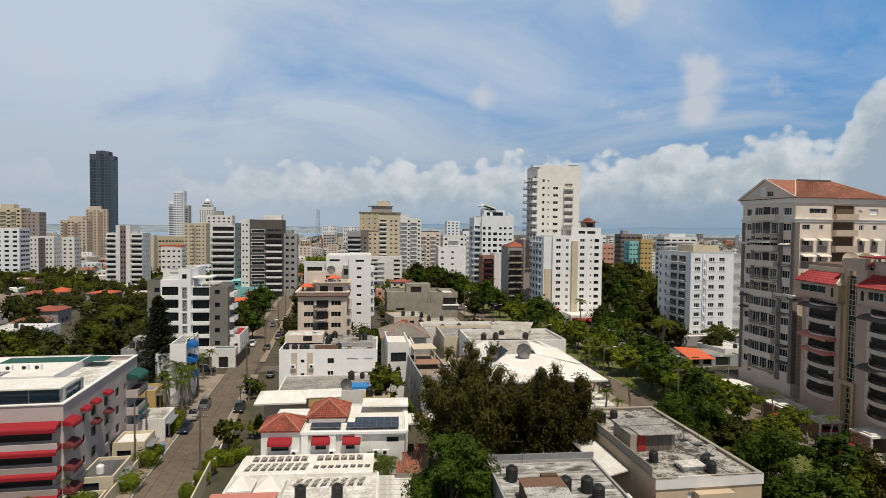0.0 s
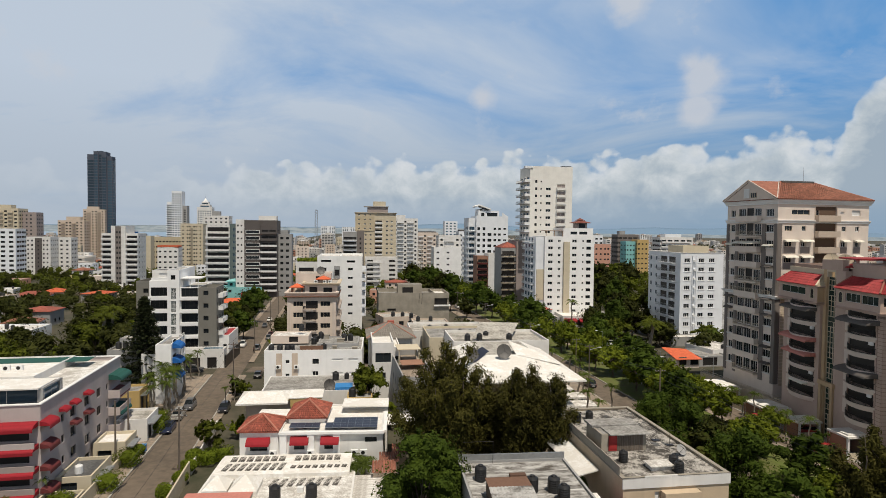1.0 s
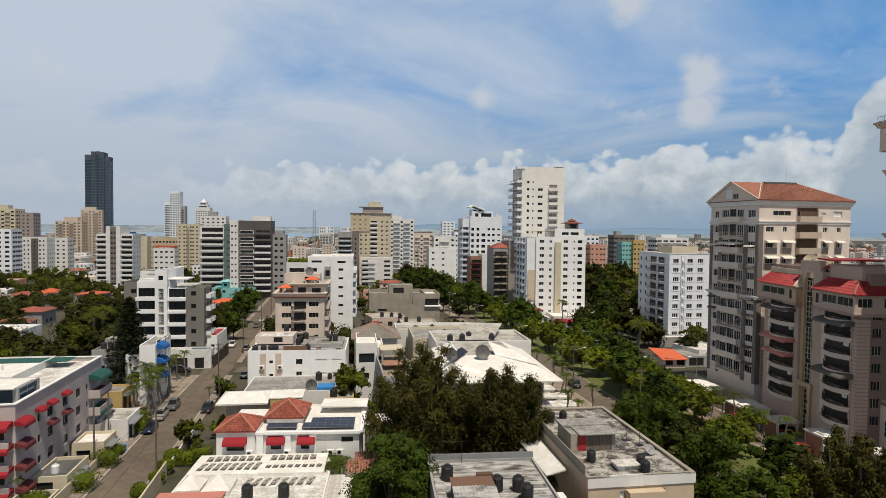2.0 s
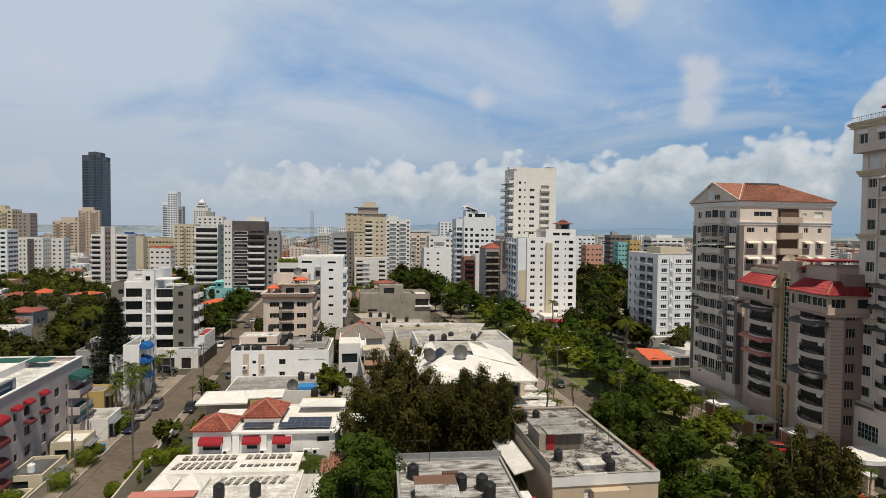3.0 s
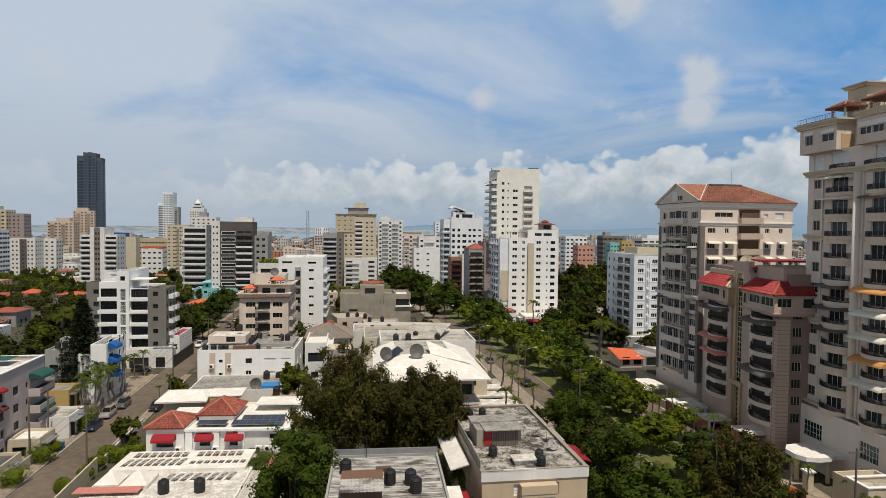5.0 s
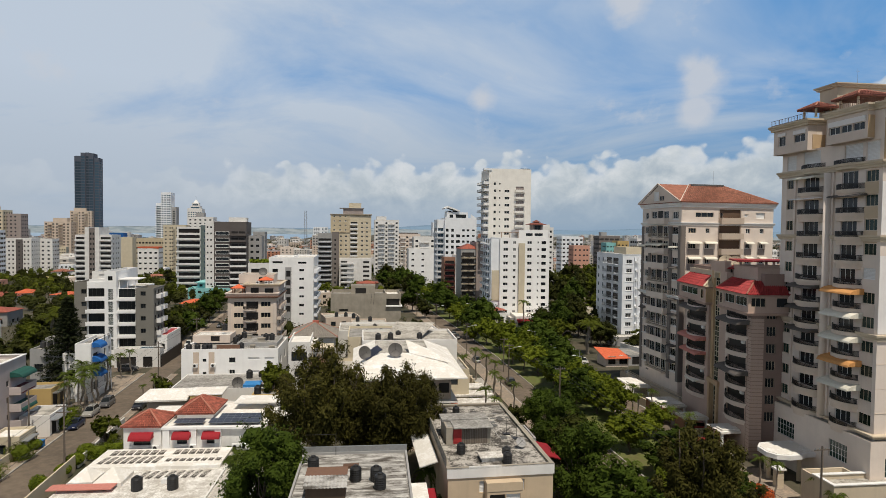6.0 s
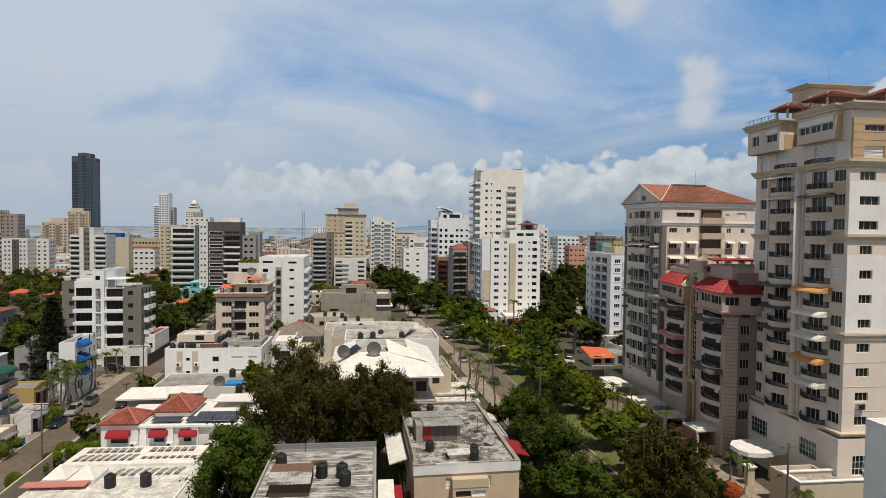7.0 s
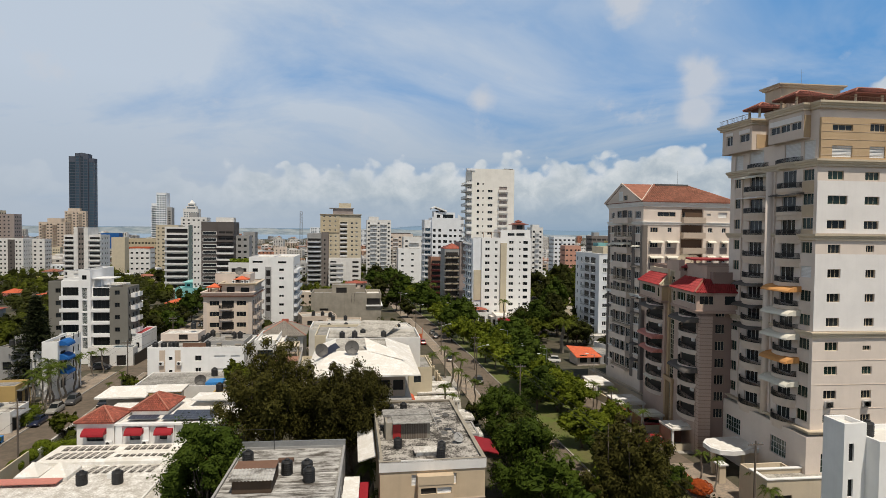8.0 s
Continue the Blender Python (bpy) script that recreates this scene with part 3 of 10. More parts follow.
def hip_roof(parent, x, y, z, w, d, h, mat, eave=0.4, ridge=None, tile=0.0, name="roof"):
    """A hipped roof: deck, soffit and, where tile is given, courses of barrel tiles."""
    x0, y0, x1, y1 = x - eave, y - eave, x + w + eave, y + d + eave
    W, D = x1 - x0, y1 - y0
    if ridge is None:
        ridge = max(0.0, W - D) if W >= D else max(0.0, D - W)
    if W >= D:
        a, b = ((x0 + x1) / 2 - ridge / 2, (y0 + y1) / 2, z + h), ((x0 + x1) / 2 + ridge / 2, (y0 + y1) / 2, z + h)
        faces = [((x0, y0, z), (x1, y0, z), b, a), ((x1, y1, z), (x0, y1, z), a, b), ((x0, y1, z), (x0, y0, z), a, a), ((x1, y0, z), (x1, y1, z), b, b)]
    else:
        a, b = ((x0 + x1) / 2, (y0 + y1) / 2 - ridge / 2, z + h), ((x0 + x1) / 2, (y0 + y1) / 2 + ridge / 2, z + h)
        faces = [((x0, y0, z), (x1, y0, z), a, a), ((x1, y1, z), (x0, y1, z), b, b), ((x0, y1, z), (x0, y0, z), a, b), ((x1, y0, z), (x1, y1, z), b, a)]
    g = Geo()
    g.box(x0, y0, z - 0.14, x1, y1, z - 0.005)
    for p, q, s, t in faces:
        if (Vector(s) - Vector(t)).length < 0.01:
            g.quad(p, q, s)
        else:
            g.quad(p, q, s, t)
        if tile:
            p, q, s, t = Vector(p), Vector(q), Vector(s), Vector(t)
            along, nrm = (q - p).normalized(), (q - p).cross(t - p).normalized()
            rows_ = max(2, int((t - p).length / (tile * 1.6)))
            for i in range(rows_):
                f0, f1 = i / rows_, (i + 1) / rows_
                e0, e1 = p.lerp(t, f0), q.lerp(s, f0)
                u0, u1 = p.lerp(t, f1), q.lerp(s, f1)
                n = max(1, int((e1 - e0).length / tile))
                for j in range(n):
                    A, B = e0.lerp(e1, j / n), e0.lerp(e1, (j + 0.9) / n)
                    C, E = u0.lerp(u1, min(1, (j + 0.9) / n)), u0.lerp(u1, j / n)
                    up_, mid = nrm * 0.07, nrm * 0.13
                    m0, m1 = (A + B) / 2 + mid, (C + E) / 2 + nrm * 0.06
                    g.quad(A + up_ * 0.4, m0, m1, E)
                    g.quad(m0, B + up_ * 0.4, C, m1)
    ob = part(name, g, mat, parent)
    if tile:
        g = Geo()
        for c, e in (((x0, y0, z), a), ((x1, y0, z), b if W >= D else a), ((x1, y1, z), b), ((x0, y1, z), a if W >= D else b), (a, b)):
            if (Vector(c) - Vector(e)).length > 0.05:
                g.tube(Vector(c) + Vector((0, 0, 0.05)), Vector(e) + Vector((0, 0, 0.05)), 0.12, 0.12, 6)
        part("ridge", g, "ridge_tile", ob)
    return ob


# ---- land, sea, roads ----
def street_x(y):
    """The middle of the street with the parked cars."""
    return -34.2 - 0.203 * (y - 72.5)


AVENUE = [(-60, 66.0), (30, 51.5), (74, 45.0), (117, 38.4), (160, 31.8), (205, 23.6), (240, 16.5), (325, -0.5), (520, -40.0), (900, -118.0)]


def avenue_x(y):
    ys, xs = [p[0] for p in AVENUE], [p[1] for p in AVENUE]
    return float(np.interp(y, ys, xs))


def sheet(name, xs, ys, lift, mat, kind="structure", label="", height=None):
    """A level-following sheet over a grid of x and y."""
    g = Geo()
    height = height or ground_z
    for y in ys:
        for x in xs:
            g.v.append((x, y, height(x, y) + lift))
    n = len(xs)
    g.f = [(j * n + i, j * n + i + 1, (j + 1) * n + i + 1, (j + 1) * n + i) for j in range(len(ys) - 1) for i in range(n - 1)]
    ob = part(name, g, mat)
    return tagged(ob, label, name, kind=kind)


def strip(name, line, ys, a, b, lift, mat, thick=0.0, label="", category="road"):
    """A strip along a line, from a to b metres off its middle; with thickness it gets kerb faces."""
    g = Geo()
    rows_ = []
    for y in ys:
        c = line(y)
        z = ground_z(c, y) + lift
        rows_.append(((c + a, y, z), (c + b, y, z)))
    for (p, q), (s, t) in zip(rows_, rows_[1:]):
        g.quad(p, q, t, s)
        if thick:
            g.quad((p[0], p[1], p[2] - thick), p, s, (s[0], s[1], s[2] - thick))
            g.quad(q, (q[0], q[1], q[2] - thick), (t[0], t[1], t[2] - thick), t)
    return tagged(part(name, g, mat), label, category, kind="structure")


sheet("ground", [-4800, -2400, -1200, -600, -300, -150, -80, -40, 0, 40, 80, 150, 300, 600, 1200, 2400, 4800],
      [-800, -300, -100, 0, 50, 100, 150, 200, 260, 330, 420, 520, 560, 620, 700, 850, 1100, 1500, 2200, 3200, 4850], 0.0, "dirt",
      label="dry earth and scrub that falls gently away")

YS = [20, 40, 60, 80, 100, 120, 135, 150, 170, 190, 220, 260, 320, 420, 520]
strip("road", street_x, YS, -3.3, 3.3, 0.05, "asphalt", label="worn grey asphalt street lined with parked cars")
strip("pavement", street_x, [20, 40, 60, 80, 100, 120, 134], -5.0, -3.3, 0.20, "paving", 0.25, "tan concrete pavement with a raised kerb", "pavement")
strip("pavement", street_x, [148, 170, 190, 220, 260, 320], -5.0, -3.3, 0.20, "paving", 0.25, "tan concrete pavement with a raised kerb", "pavement")
strip("pavement", street_x, [20, 40, 60, 80, 100, 120, 134], 3.3, 4.7, 0.20, "paving", 0.25, "tan concrete pavement with a raised kerb", "pavement")
strip("pavement", street_x, [148, 170, 190, 220, 260, 320], 3.3, 4.7, 0.20, "paving", 0.25, "tan concrete pavement with a raised kerb", "pavement")
strip("trim", street_x, [20, 40, 60, 80, 100, 120, 134], -3.32, -3.1, 0.215, "kerb_stone", 0.2, "pale kerb stones along the street", "kerb")
strip("trim", street_x, [20, 40, 60, 80, 100, 120, 134], 3.1, 3.32, 0.215, "kerb_stone", 0.2, "pale kerb stones along the street", "kerb")
strip("pavement", street_x, [84, 100, 118, 132], -9.0, -5.0, 0.16, "paving", 0.2, "wide tan forecourt beside the street", "pavement")

AY = [-60, 0, 30, 52, 74, 95, 117, 140, 160, 182, 205, 222, 240, 280, 325, 420, 520]
strip("road", avenue_x, AY, -3.4, 3.4, 0.05, "asphalt", label="shaded grey asphalt avenue beside a green strip")
strip("pavement", avenue_x, AY[2:15], -6.4, -3.4, 0.20, "paving", 0.25, "tan brick-coloured pavement with a raised kerb", "pavement")
strip("trim", avenue_x, AY[2:15], -3.42, -3.2, 0.215, "kerb_stone", 0.2, "pale kerb stones along the avenue", "kerb")
strip("trim", avenue_x, AY[2:15], 3.2, 3.42, 0.215, "kerb_stone", 0.2, "pale kerb stones along the avenue", "kerb")
strip("grass", avenue_x, AY[2:15], 3.42, 13.0, 0.12, "lawn", 0.1, "green lawn strip under the avenue trees", "grass")
strip("road", avenue_x, AY[1:15], 14.2, 20.0, 0.05, "asphalt", label="narrow asphalt service road before the towers")
strip("pavement", avenue_x, AY[1:15], 13.0, 14.2, 0.2, "paving", 0.2, "tan concrete pavement with a raised kerb", "pavement")


def cross_strip(name, x0, x1, y0, y1, tilt, lift, mat, label, category):
    g = Geo()
    xs = [x0 + (x1 - x0) * i / 6 for i in range(7)]
    for a, b in zip(xs, xs[1:]):
        g.quad(*[(x, y + tilt * (x - x0), ground_z(x, y + tilt * (x - x0)) + lift) for x, y in ((a, y0), (b, y0), (b, y1), (a, y1))])
    return tagged(part(name, g, mat), label, category, kind="structure")


strip("pavement", avenue_x, [84, 95, 105, 117, 128], 20.0, 26.5, 0.09, "kerb_stone", 0.1, "pale concrete forecourts before the towers", "pavement")

cross_strip("road", -130, -53.6, 124.5, 131.0, 0.155, 0.045, "asphalt", "grey asphalt side street", "road")
cross_strip("road", -43.6, 30.0, 137.5, 143.5, 0.155, 0.045, "asphalt", "grey asphalt side street", "road")

# sea on one side, low hills and far mountains round the horizon
g = Geo()
g.quad((-4800, 2350, -9.6), (-560, 2350, -9.6), (-900, 4850, -9.6), (-4800, 4850, -9.6))
m_, n_, l_, b_, o_ = material("sea_water")
b_.inputs["Base Color"].default_value = (0.20, 0.30, 0.42, 1)
b_.inputs["Roughness"].default_value = 0.35
bump(n_, l_, b_, noise_fac(n_, l_, 0.05, 4), 0.4, 1.0)
tagged(part("water", g, "sea_water"), "calm blue-grey sea below the horizon", "sea", kind="structure")


def far_land(name, mat, radius, crest, label):
    """A low ridge round the horizon, with a crest height for each bearing."""
    g, n = Geo(), 240
    for i in range(n + 1):
        a = math.tau * i / n
        for r, k in ((radius - 250, 0.0), (radius - 60, 0.75), (radius, 1.0), (radius + 60, 0.0)):
            g.v.append((r * math.sin(a), r * math.cos(a), -12 + (crest(a) + 12) * k))
    g.f = [(i * 4 + j, i * 4 + j + 1, i * 4 + 5 + j, i * 4 + 4 + j) for i in range(n) for j in range(3)]
    return tagged(part(name, g, mat, smooth=True), label, "hills", kind="structure")


# distance haze is mixed into both base colours as a blue tint
rooftop("far_green_haze", (0.12, 0.17, 0.21), (0.27, 0.31, 0.34), 0.3, 0.012)
plaster("far_blue_haze", (0.15, 0.24, 0.35), 0.15)


def fall(a):
    """0 to 1 as the land sinks towards the east."""
    b = (math.degrees(a) + 180) % 360 - 180
    return max(0.0, min(1.0, (b - 3) / 9.0)) * (1.0 if b < 60 else max(0.0, 1 - (b - 60) / 20.0))


def low_crest(a):
    return 33 - 24 * fall(a) + 8 * noise.noise(Vector((a * 9, 0, 0))) + 5 * noise.noise(Vector((a * 31, 3, 0)))


def mountain_crest(a):
    b = (math.degrees(a) + 180) % 360 - 180
    k = math.exp(-((b - 22) / 9.0) ** 2) * 42 + math.exp(-((b - 2) / 7.0) ** 2) * 45 + 40 * math.exp(-((b - 70) / 25.0) ** 2)
    return 34 - 12 * fall(a) + k * (0.85 + 0.3 * noise.noise(Vector((a * 14, 7, 0)))) + 6 * noise.noise(Vector((a * 50, 2, 0)))


far_land("backdrop", "far_green_haze", 4500, low_crest, "low green land tinted blue-grey for haze along the horizon")
far_land("backdrop", "far_blue_haze", 4800, mountain_crest, "far mountains tinted blue for haze below the clouds")


# ---- buildings farther off ----
YAW = 9.0
DETAIL[0] = False
FOOT = []          # middles and reach of all placed buildings


def building(x, y, label, yaw=YAW, w=0, d=0, name="apartment_building", group="", z=None):
    """A building's base, at its front left corner."""
    c = pose(x, y, 0, 0, 0, yaw) @ Vector((w / 2, d / 2, 0))
    FOOT.append((c.x, c.y, max(w, d) * 0.62))
    return thing(name, pose(x, y, ground_z(x, y) - 0.3 if z is None else z, 0, 0, yaw), label, name.replace("_", " "), group)


def tank(x, y, z, s=1.0, label="black plastic water tank on a flat roof"):
    """A ribbed plastic water tank with its lid."""
    t = thing("water_tank", pose(x, y, z) @ Matrix.Scale(s, 4), label, "water tank", "roof water tanks")

    def body():
        prof = [(0.50, 0.0), (0.54, 0.05)]
        for i in range(5):
            prof += [(0.56, 0.12 + i * 0.2), (0.53, 0.22 + i * 0.2)]
        prof += [(0.55, 1.14), (0.48, 1.26), (0.24, 1.36)]
        return Geo().lathe(prof, 14).mesh("tank_body", "black_plastic")

    part("tank_body", shared("tank", body), None, t)
    part("lid", shared("tanklid", lambda: Geo().lathe([(0.25, 1.34), (0.25, 1.44), (0.12, 1.5)], 10).mesh("lid", "black_plastic")), None, t)
    return t


def local(B, x, y, z):
    p = B.matrix_basis @ Vector((x, y, z))
    return p.x, p.y, p.z


# brown and white striped apartments
B = building(-108.1, 312.7, "brown and white striped apartment block with deep balconies", w=22, d=18)
H = 41.5
st = 3.42
block(B, 0, 0, 0, 4.3, 16, H - 0.3, "white_wall", f=grid([0.7, 2.5], 0.85, 0.9, 4.0, st, 11, "dark"), r=[])
block(B, 4.3, 0.6, 0, 8.6, 16, H - 0.6, "brown_wall", f=[], roof="pale_roof")
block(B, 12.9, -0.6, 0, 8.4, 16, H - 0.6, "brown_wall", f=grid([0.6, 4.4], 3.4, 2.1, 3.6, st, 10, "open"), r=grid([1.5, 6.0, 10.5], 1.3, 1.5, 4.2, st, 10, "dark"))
block(B, 11.0, 5.0, H, 9.4, 6, 2.4, "white_wall", parapet=0.2)
for i in range(10):
    z = 3.6 + st * i
    fr = Geo().box(5.0, 0.35, z, 12.2, 0.595, z + 0.22).box(5.0, 0.35, z + 1.7, 12.2, 0.595, z + 1.92).box(5.0, 0.35, z + 0.22, 5.2, 0.595, z + 1.7).box(12.0, 0.35, z + 0.22, 12.2, 0.595, z + 1.7)
    ob = part("window", fr, "white_trim", B)
    part("pane", Geo().box(5.2, 0.5, z + 0.22, 12.0, 0.59, z + 1.7), "dark_glass", ob)
    if i < 8:
        balcony(B, pose(12.9, -0.6, z), 8.4, 1.3, "brown_wall", "solid", "white_trim", 1.0)
    else:
        balcony(B, pose(12.9, -0.6, z), 8.4, 1.3, "brown_wall", "solid", "brown_wall", 1.0)
block(B, 21.3, 6.0, 0, 7.0, 9.0, H - 8.0, "grey_wall", f=grid([1.0, 4.0], 1.6, 1.3, 4.0, st, 9, "dark"), roof="grey_roof")
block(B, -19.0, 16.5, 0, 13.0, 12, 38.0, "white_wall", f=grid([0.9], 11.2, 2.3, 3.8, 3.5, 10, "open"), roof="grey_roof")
block(B, -6.0, 15.0, 0, 6.0, 12, 39.0, "green_grey_wall", f=grid([1.5], 1.8, 1.6, 4.2, 3.5, 10, "blue"), roof="grey_roof")
for i in range(9):
    balcony(B, pose(-19.0, 16.5, 3.6 + 3.5 * i), 12.6, 1.4, "white_trim", "solid", "white_trim", 0.75)

# slim white block with a dark middle stripe
B = building(-201.1, 348.9, "slim white apartment block with a dark central stripe", w=20, d=16)
H = 34.8
for x0, w0, dy in ((0, 5.6, 0.8), (13.6, 6.6, 1.2)):
    block(B, x0, dy, 0, w0, 14, H - 1.5, "white_wall", f=grid([0.4], w0 - 0.9, 1.9, 3.2, 3.06, 10, "open"), r=grid([2.0, 6.5, 10.0], 1.2, 1.2, 3.6, 3.06, 10, "dark"))
    for i in range(10):
        balcony(B, pose(x0, dy, 2.9 + 3.06 * i), w0 + (0 if x0 else -0.02), 1.2, "white_trim", "solid", "white_trim", 0.8)
block(B, 5.6, 0, 0, 2.2, 15, H + 3, "white_wall")
block(B, 7.8, 0.3, 0, 3.4, 14.6, H + 2.7, "slate_wall", f=grid([0.5], 0.9, 1.3, 3.4, 3.06, 11, "dark") + grid([2.0], 0.9, 1.3, 3.4, 3.06, 11, "dark"))
block(B, 11.2, 0, 0, 2.4, 15, H + 3, "white_wall")


def slab_block(x, y, w, d, top, label, mat, cols, ww=1.3, wh=1.3, floors=8, style="dark", side=True, yaw=YAW, roof="pale_roof", balc=(), crown=None, z0=2.2, base=None, group=""):
    """A plain apartment slab: columns of windows, balcony stacks and a roof house."""
    B = building(x, y, label, yaw, w, d, group=group)
    h = top - (ground_z(x, y) - 0.3) - 0.7
    dz = (h - z0 + 0.6) / floors
    sides = [d * (0.12 + 0.24 * i) for i in range(4)] if side else []
    kinds = grid(cols, ww, wh, z0, dz, floors, style)
    block(B, 0, 0, 0, w, d, h, mat, f=kinds, r=grid(sides, ww, wh, z0, dz, floors, style), l=grid(sides, ww, wh, z0, dz, floors, style), roof=roof)
    for u, bw, out, slab, guard, gm in balc:
        for i in range(1, floors):
            balcony(B, pose(u, 0, z0 - 0.5 + dz * i), bw, out, slab, guard, gm)
    if crown:
        cx, cy, cw, cd, ch, cm = crown
        block(B, cx, cy, h, cw, cd, ch, cm, parapet=0.3, roof=roof)
    return B


slab_block(-248.4, 559, 20.4, 16, 37.2, "cream-yellow apartment block with small dark windows", "cream_wall", [1.5, 5.6, 7.6, 11.6, 13.6, 17.2], 1.5, 1.3, 12, balc=((9.0, 2.2, 1.0, "cream_wall", "solid", "cream_wall"),))
slab_block(-451, 738, 25, 20, 54.2, "beige high apartment block behind the trees", "beige_wall", [1.2, 10, 14, 21.5], 1.9, 1.5, 18, balc=((3.6, 5.4, 1.3, "beige_wall", "solid", "stone_trim"), (16.2, 4.6, 1.3, "beige_wall", "solid", "stone_trim")), crown=(3, 3, 14, 10, 4, "beige_wall"))
slab_block(-470, 718, 30, 20, 40, "beige apartment block with a stepped roofline", "beige_wall", [1, 9, 13, 21, 25.5], 2.2, 1.5, 13, balc=((3.6, 5.0, 1.4, "terracotta_wall", "solid", "stone_trim"), (15.8, 5.0, 1.4, "terracotta_wall", "solid", "stone_trim")), crown=(8, 4, 16, 8, 5, "beige_wall"))
slab_block(-344, 481, 22, 14, 24.5, "white low apartment block with a dark purple stair strip", "white_wall", [1.5, 4.5, 7.5, 16.2, 19], 1.3, 1.4, 8)
block(building(-333.2, 482.0, "dark purple stair tower set in a white block", w=5, d=3), 0, -0.4, 0, 4.8, 3, 29.5, "brown_wall", f=grid([1.9], 1.0, 1.2, 3, 3.4, 8, "dark"))
slab_block(-329, 498, 14, 12, 23.9, "white low apartment block with square windows", "white_wall", [1.5, 5.5, 10], 1.8, 1.4, 8)
slab_block(-450, 588, 24, 18, 50.6, "cream high apartment block with brown recesses", "cream_wall", [1.5, 11, 20], 2.6, 1.6, 15, balc=((5.0, 5.4, 1.3, "cream_wall", "solid", "stone_trim"), (14.4, 5.0, 1.3, "cream_wall", "solid", "stone_trim")), crown=(4, 3, 12, 9, 4, "cream_wall"))
slab_block(-430, 598, 16, 14, 47, "grey-beige apartment block with narrow windows", "mauve_wall", [2, 6, 10], 1.6, 1.5, 14)
slab_block(-334, 428, 22, 14, 31.5, "grey-white apartment block with wide dark windows", "cool_white", [1.2, 6.5, 12, 17.5], 3.0, 1.6, 10)
slab_block(-251.5, 619, 26, 18, 46, "white apartment block with small balconies", "white_wall", [2, 7, 12, 17, 22], 2.0, 1.5, 14, crown=(8, 3, 8, 8, 5, "grey_wall"))
slab_block(-300, 640, 40, 16, 15, "long cream low building with rows of windows", "cream_wall", [2 + 4.2 * i for i in range(9)], 2.6, 1.6, 5)

# dark glass tower
B = building(-449.5, 744, "tall dark blue-grey glass tower with stepped shafts", w=28, d=26)
base = ground_z(-449, 744) - 0.3
for x0, y0, w0, d0, top in ((0, 1.5, 8.0, 12, 123.0), (8.0, 0.0, 5.2, 13, 127.0), (13.2, 1.0, 4.2, 12, 127.5), (17.4, 0.0, 5.6, 13, 126.5), (23.0, 2.0, 6.0, 11, 121.0)):
    n = int((top - base) / 3.5)
    block(B, x0, y0, 0, w0, d0, top - base, "tower_blue", f=grid([0.5], w0 - 1.0, 2.7, 1.0, 3.5, n - 1, "blue_dark"), r=grid([1.0, 6.0], 4.0, 2.7, 1.0, 3.5, n - 1, "blue") if x0 > 20 else [], l=[], roof="dark_roof")

# pale blue-grey tower and the tower with a stepped cap
B = building(-439.4, 934, "pale blue-grey tower with balconies on its corner", w=25, d=22)
base = ground_z(-439, 934) - 0.3
block(B, 8, 0, 0, 15, 20, 89 - base, "cool_white", f=grid([1, 5, 9, 12], 2.4, 2.0, 4, 3.6, 26, "blue"))
block(B, 0, 2, 0, 8, 18, 72 - base, "cool_white", f=grid([0.6], 6.8, 2.0, 4, 3.6, 21, "blue"))
for i in range(20):
    balcony(B, pose(-0.5, 2, 7 + 3.6 * i), 8.5, 2.2, "white_trim", "solid", "cool_white", 1.0)
block(B, 23, 4, 0, 7, 14, 66 - base, "grey_wall", f=grid([1.5], 3.4, 1.8, 4, 3.6, 19, "dark"))
B = building(-443.9, 1060, "white tower with a stepped crown and spire", w=26, d=24)
base = ground_z(-443, 1060) - 0.3
block(B, 0, 0, 0, 25, 22, 68 - base, "white_wall", f=grid([1.5, 5.5, 9.5, 13.5, 17.5, 21.5], 2.2, 2.0, 4, 3.7, 19, "blue"))
block(B, 4, 3, 68 - base, 17, 15, 5, "white_wall", f=[(1, 1, 16, 3.4, "blue")])
block(B, 6.5, 5, 73 - base, 12, 10, 5, "white_wall", f=[(1, 1, 11, 3.4, "blue")])
hip_roof(B, 8.5, 7, 78.7 - base, 8, 6, 7, "white_trim", 0.2, 0)
part("spire", Geo().tube((12.5, 10, 84 - base), (12.5, 10, 92 - base), 0.3, 0.08), "grey_metal", B)

# blocks of middle height between the towers
slab_block(-42.7, 600, 13.8, 14, 27.1, "brown and cream apartment block with a dark stair strip", "terracotta_wall", [1.0, 10.4], 2.4, 1.6, 8, crown=(2, 2, 9, 8, 2.4, "cream_wall"), balc=((4.4, 5.0, 0.8, "cream_wall", "solid", "cream_wall"),))
slab_block(-27.2, 580, 23.3, 16, 31.0, "pinkish beige apartment block under a brown roof edge", "rose_wall", [1.0, 9.2, 18.6], 2.0, 1.6, 9, balc=((3.6, 5.0, 1.3, "rose_wall", "solid", "white_trim"), (12.4, 5.4, 1.3, "rose_wall", "solid", "white_trim")), roof="tile_brown", crown=(2, 1, 19, 12, 1.4, "brown_wall"))
slab_block(-4.7, 405, 19.2, 14, 22.3, "white stepped apartment block beside the avenue trees", "bright_white", [2.0, 9.0], 1.8, 1.1, 6, side=False)
slab_block(-1.6, 412, 15.7, 12, 30.4, "white apartment block with recessed grey balconies", "white_wall", [1.2, 12.4], 1.8, 1.4, 9, balc=((4.0, 7.0, 1.2, "grey_wall", "solid", "white_trim"),))
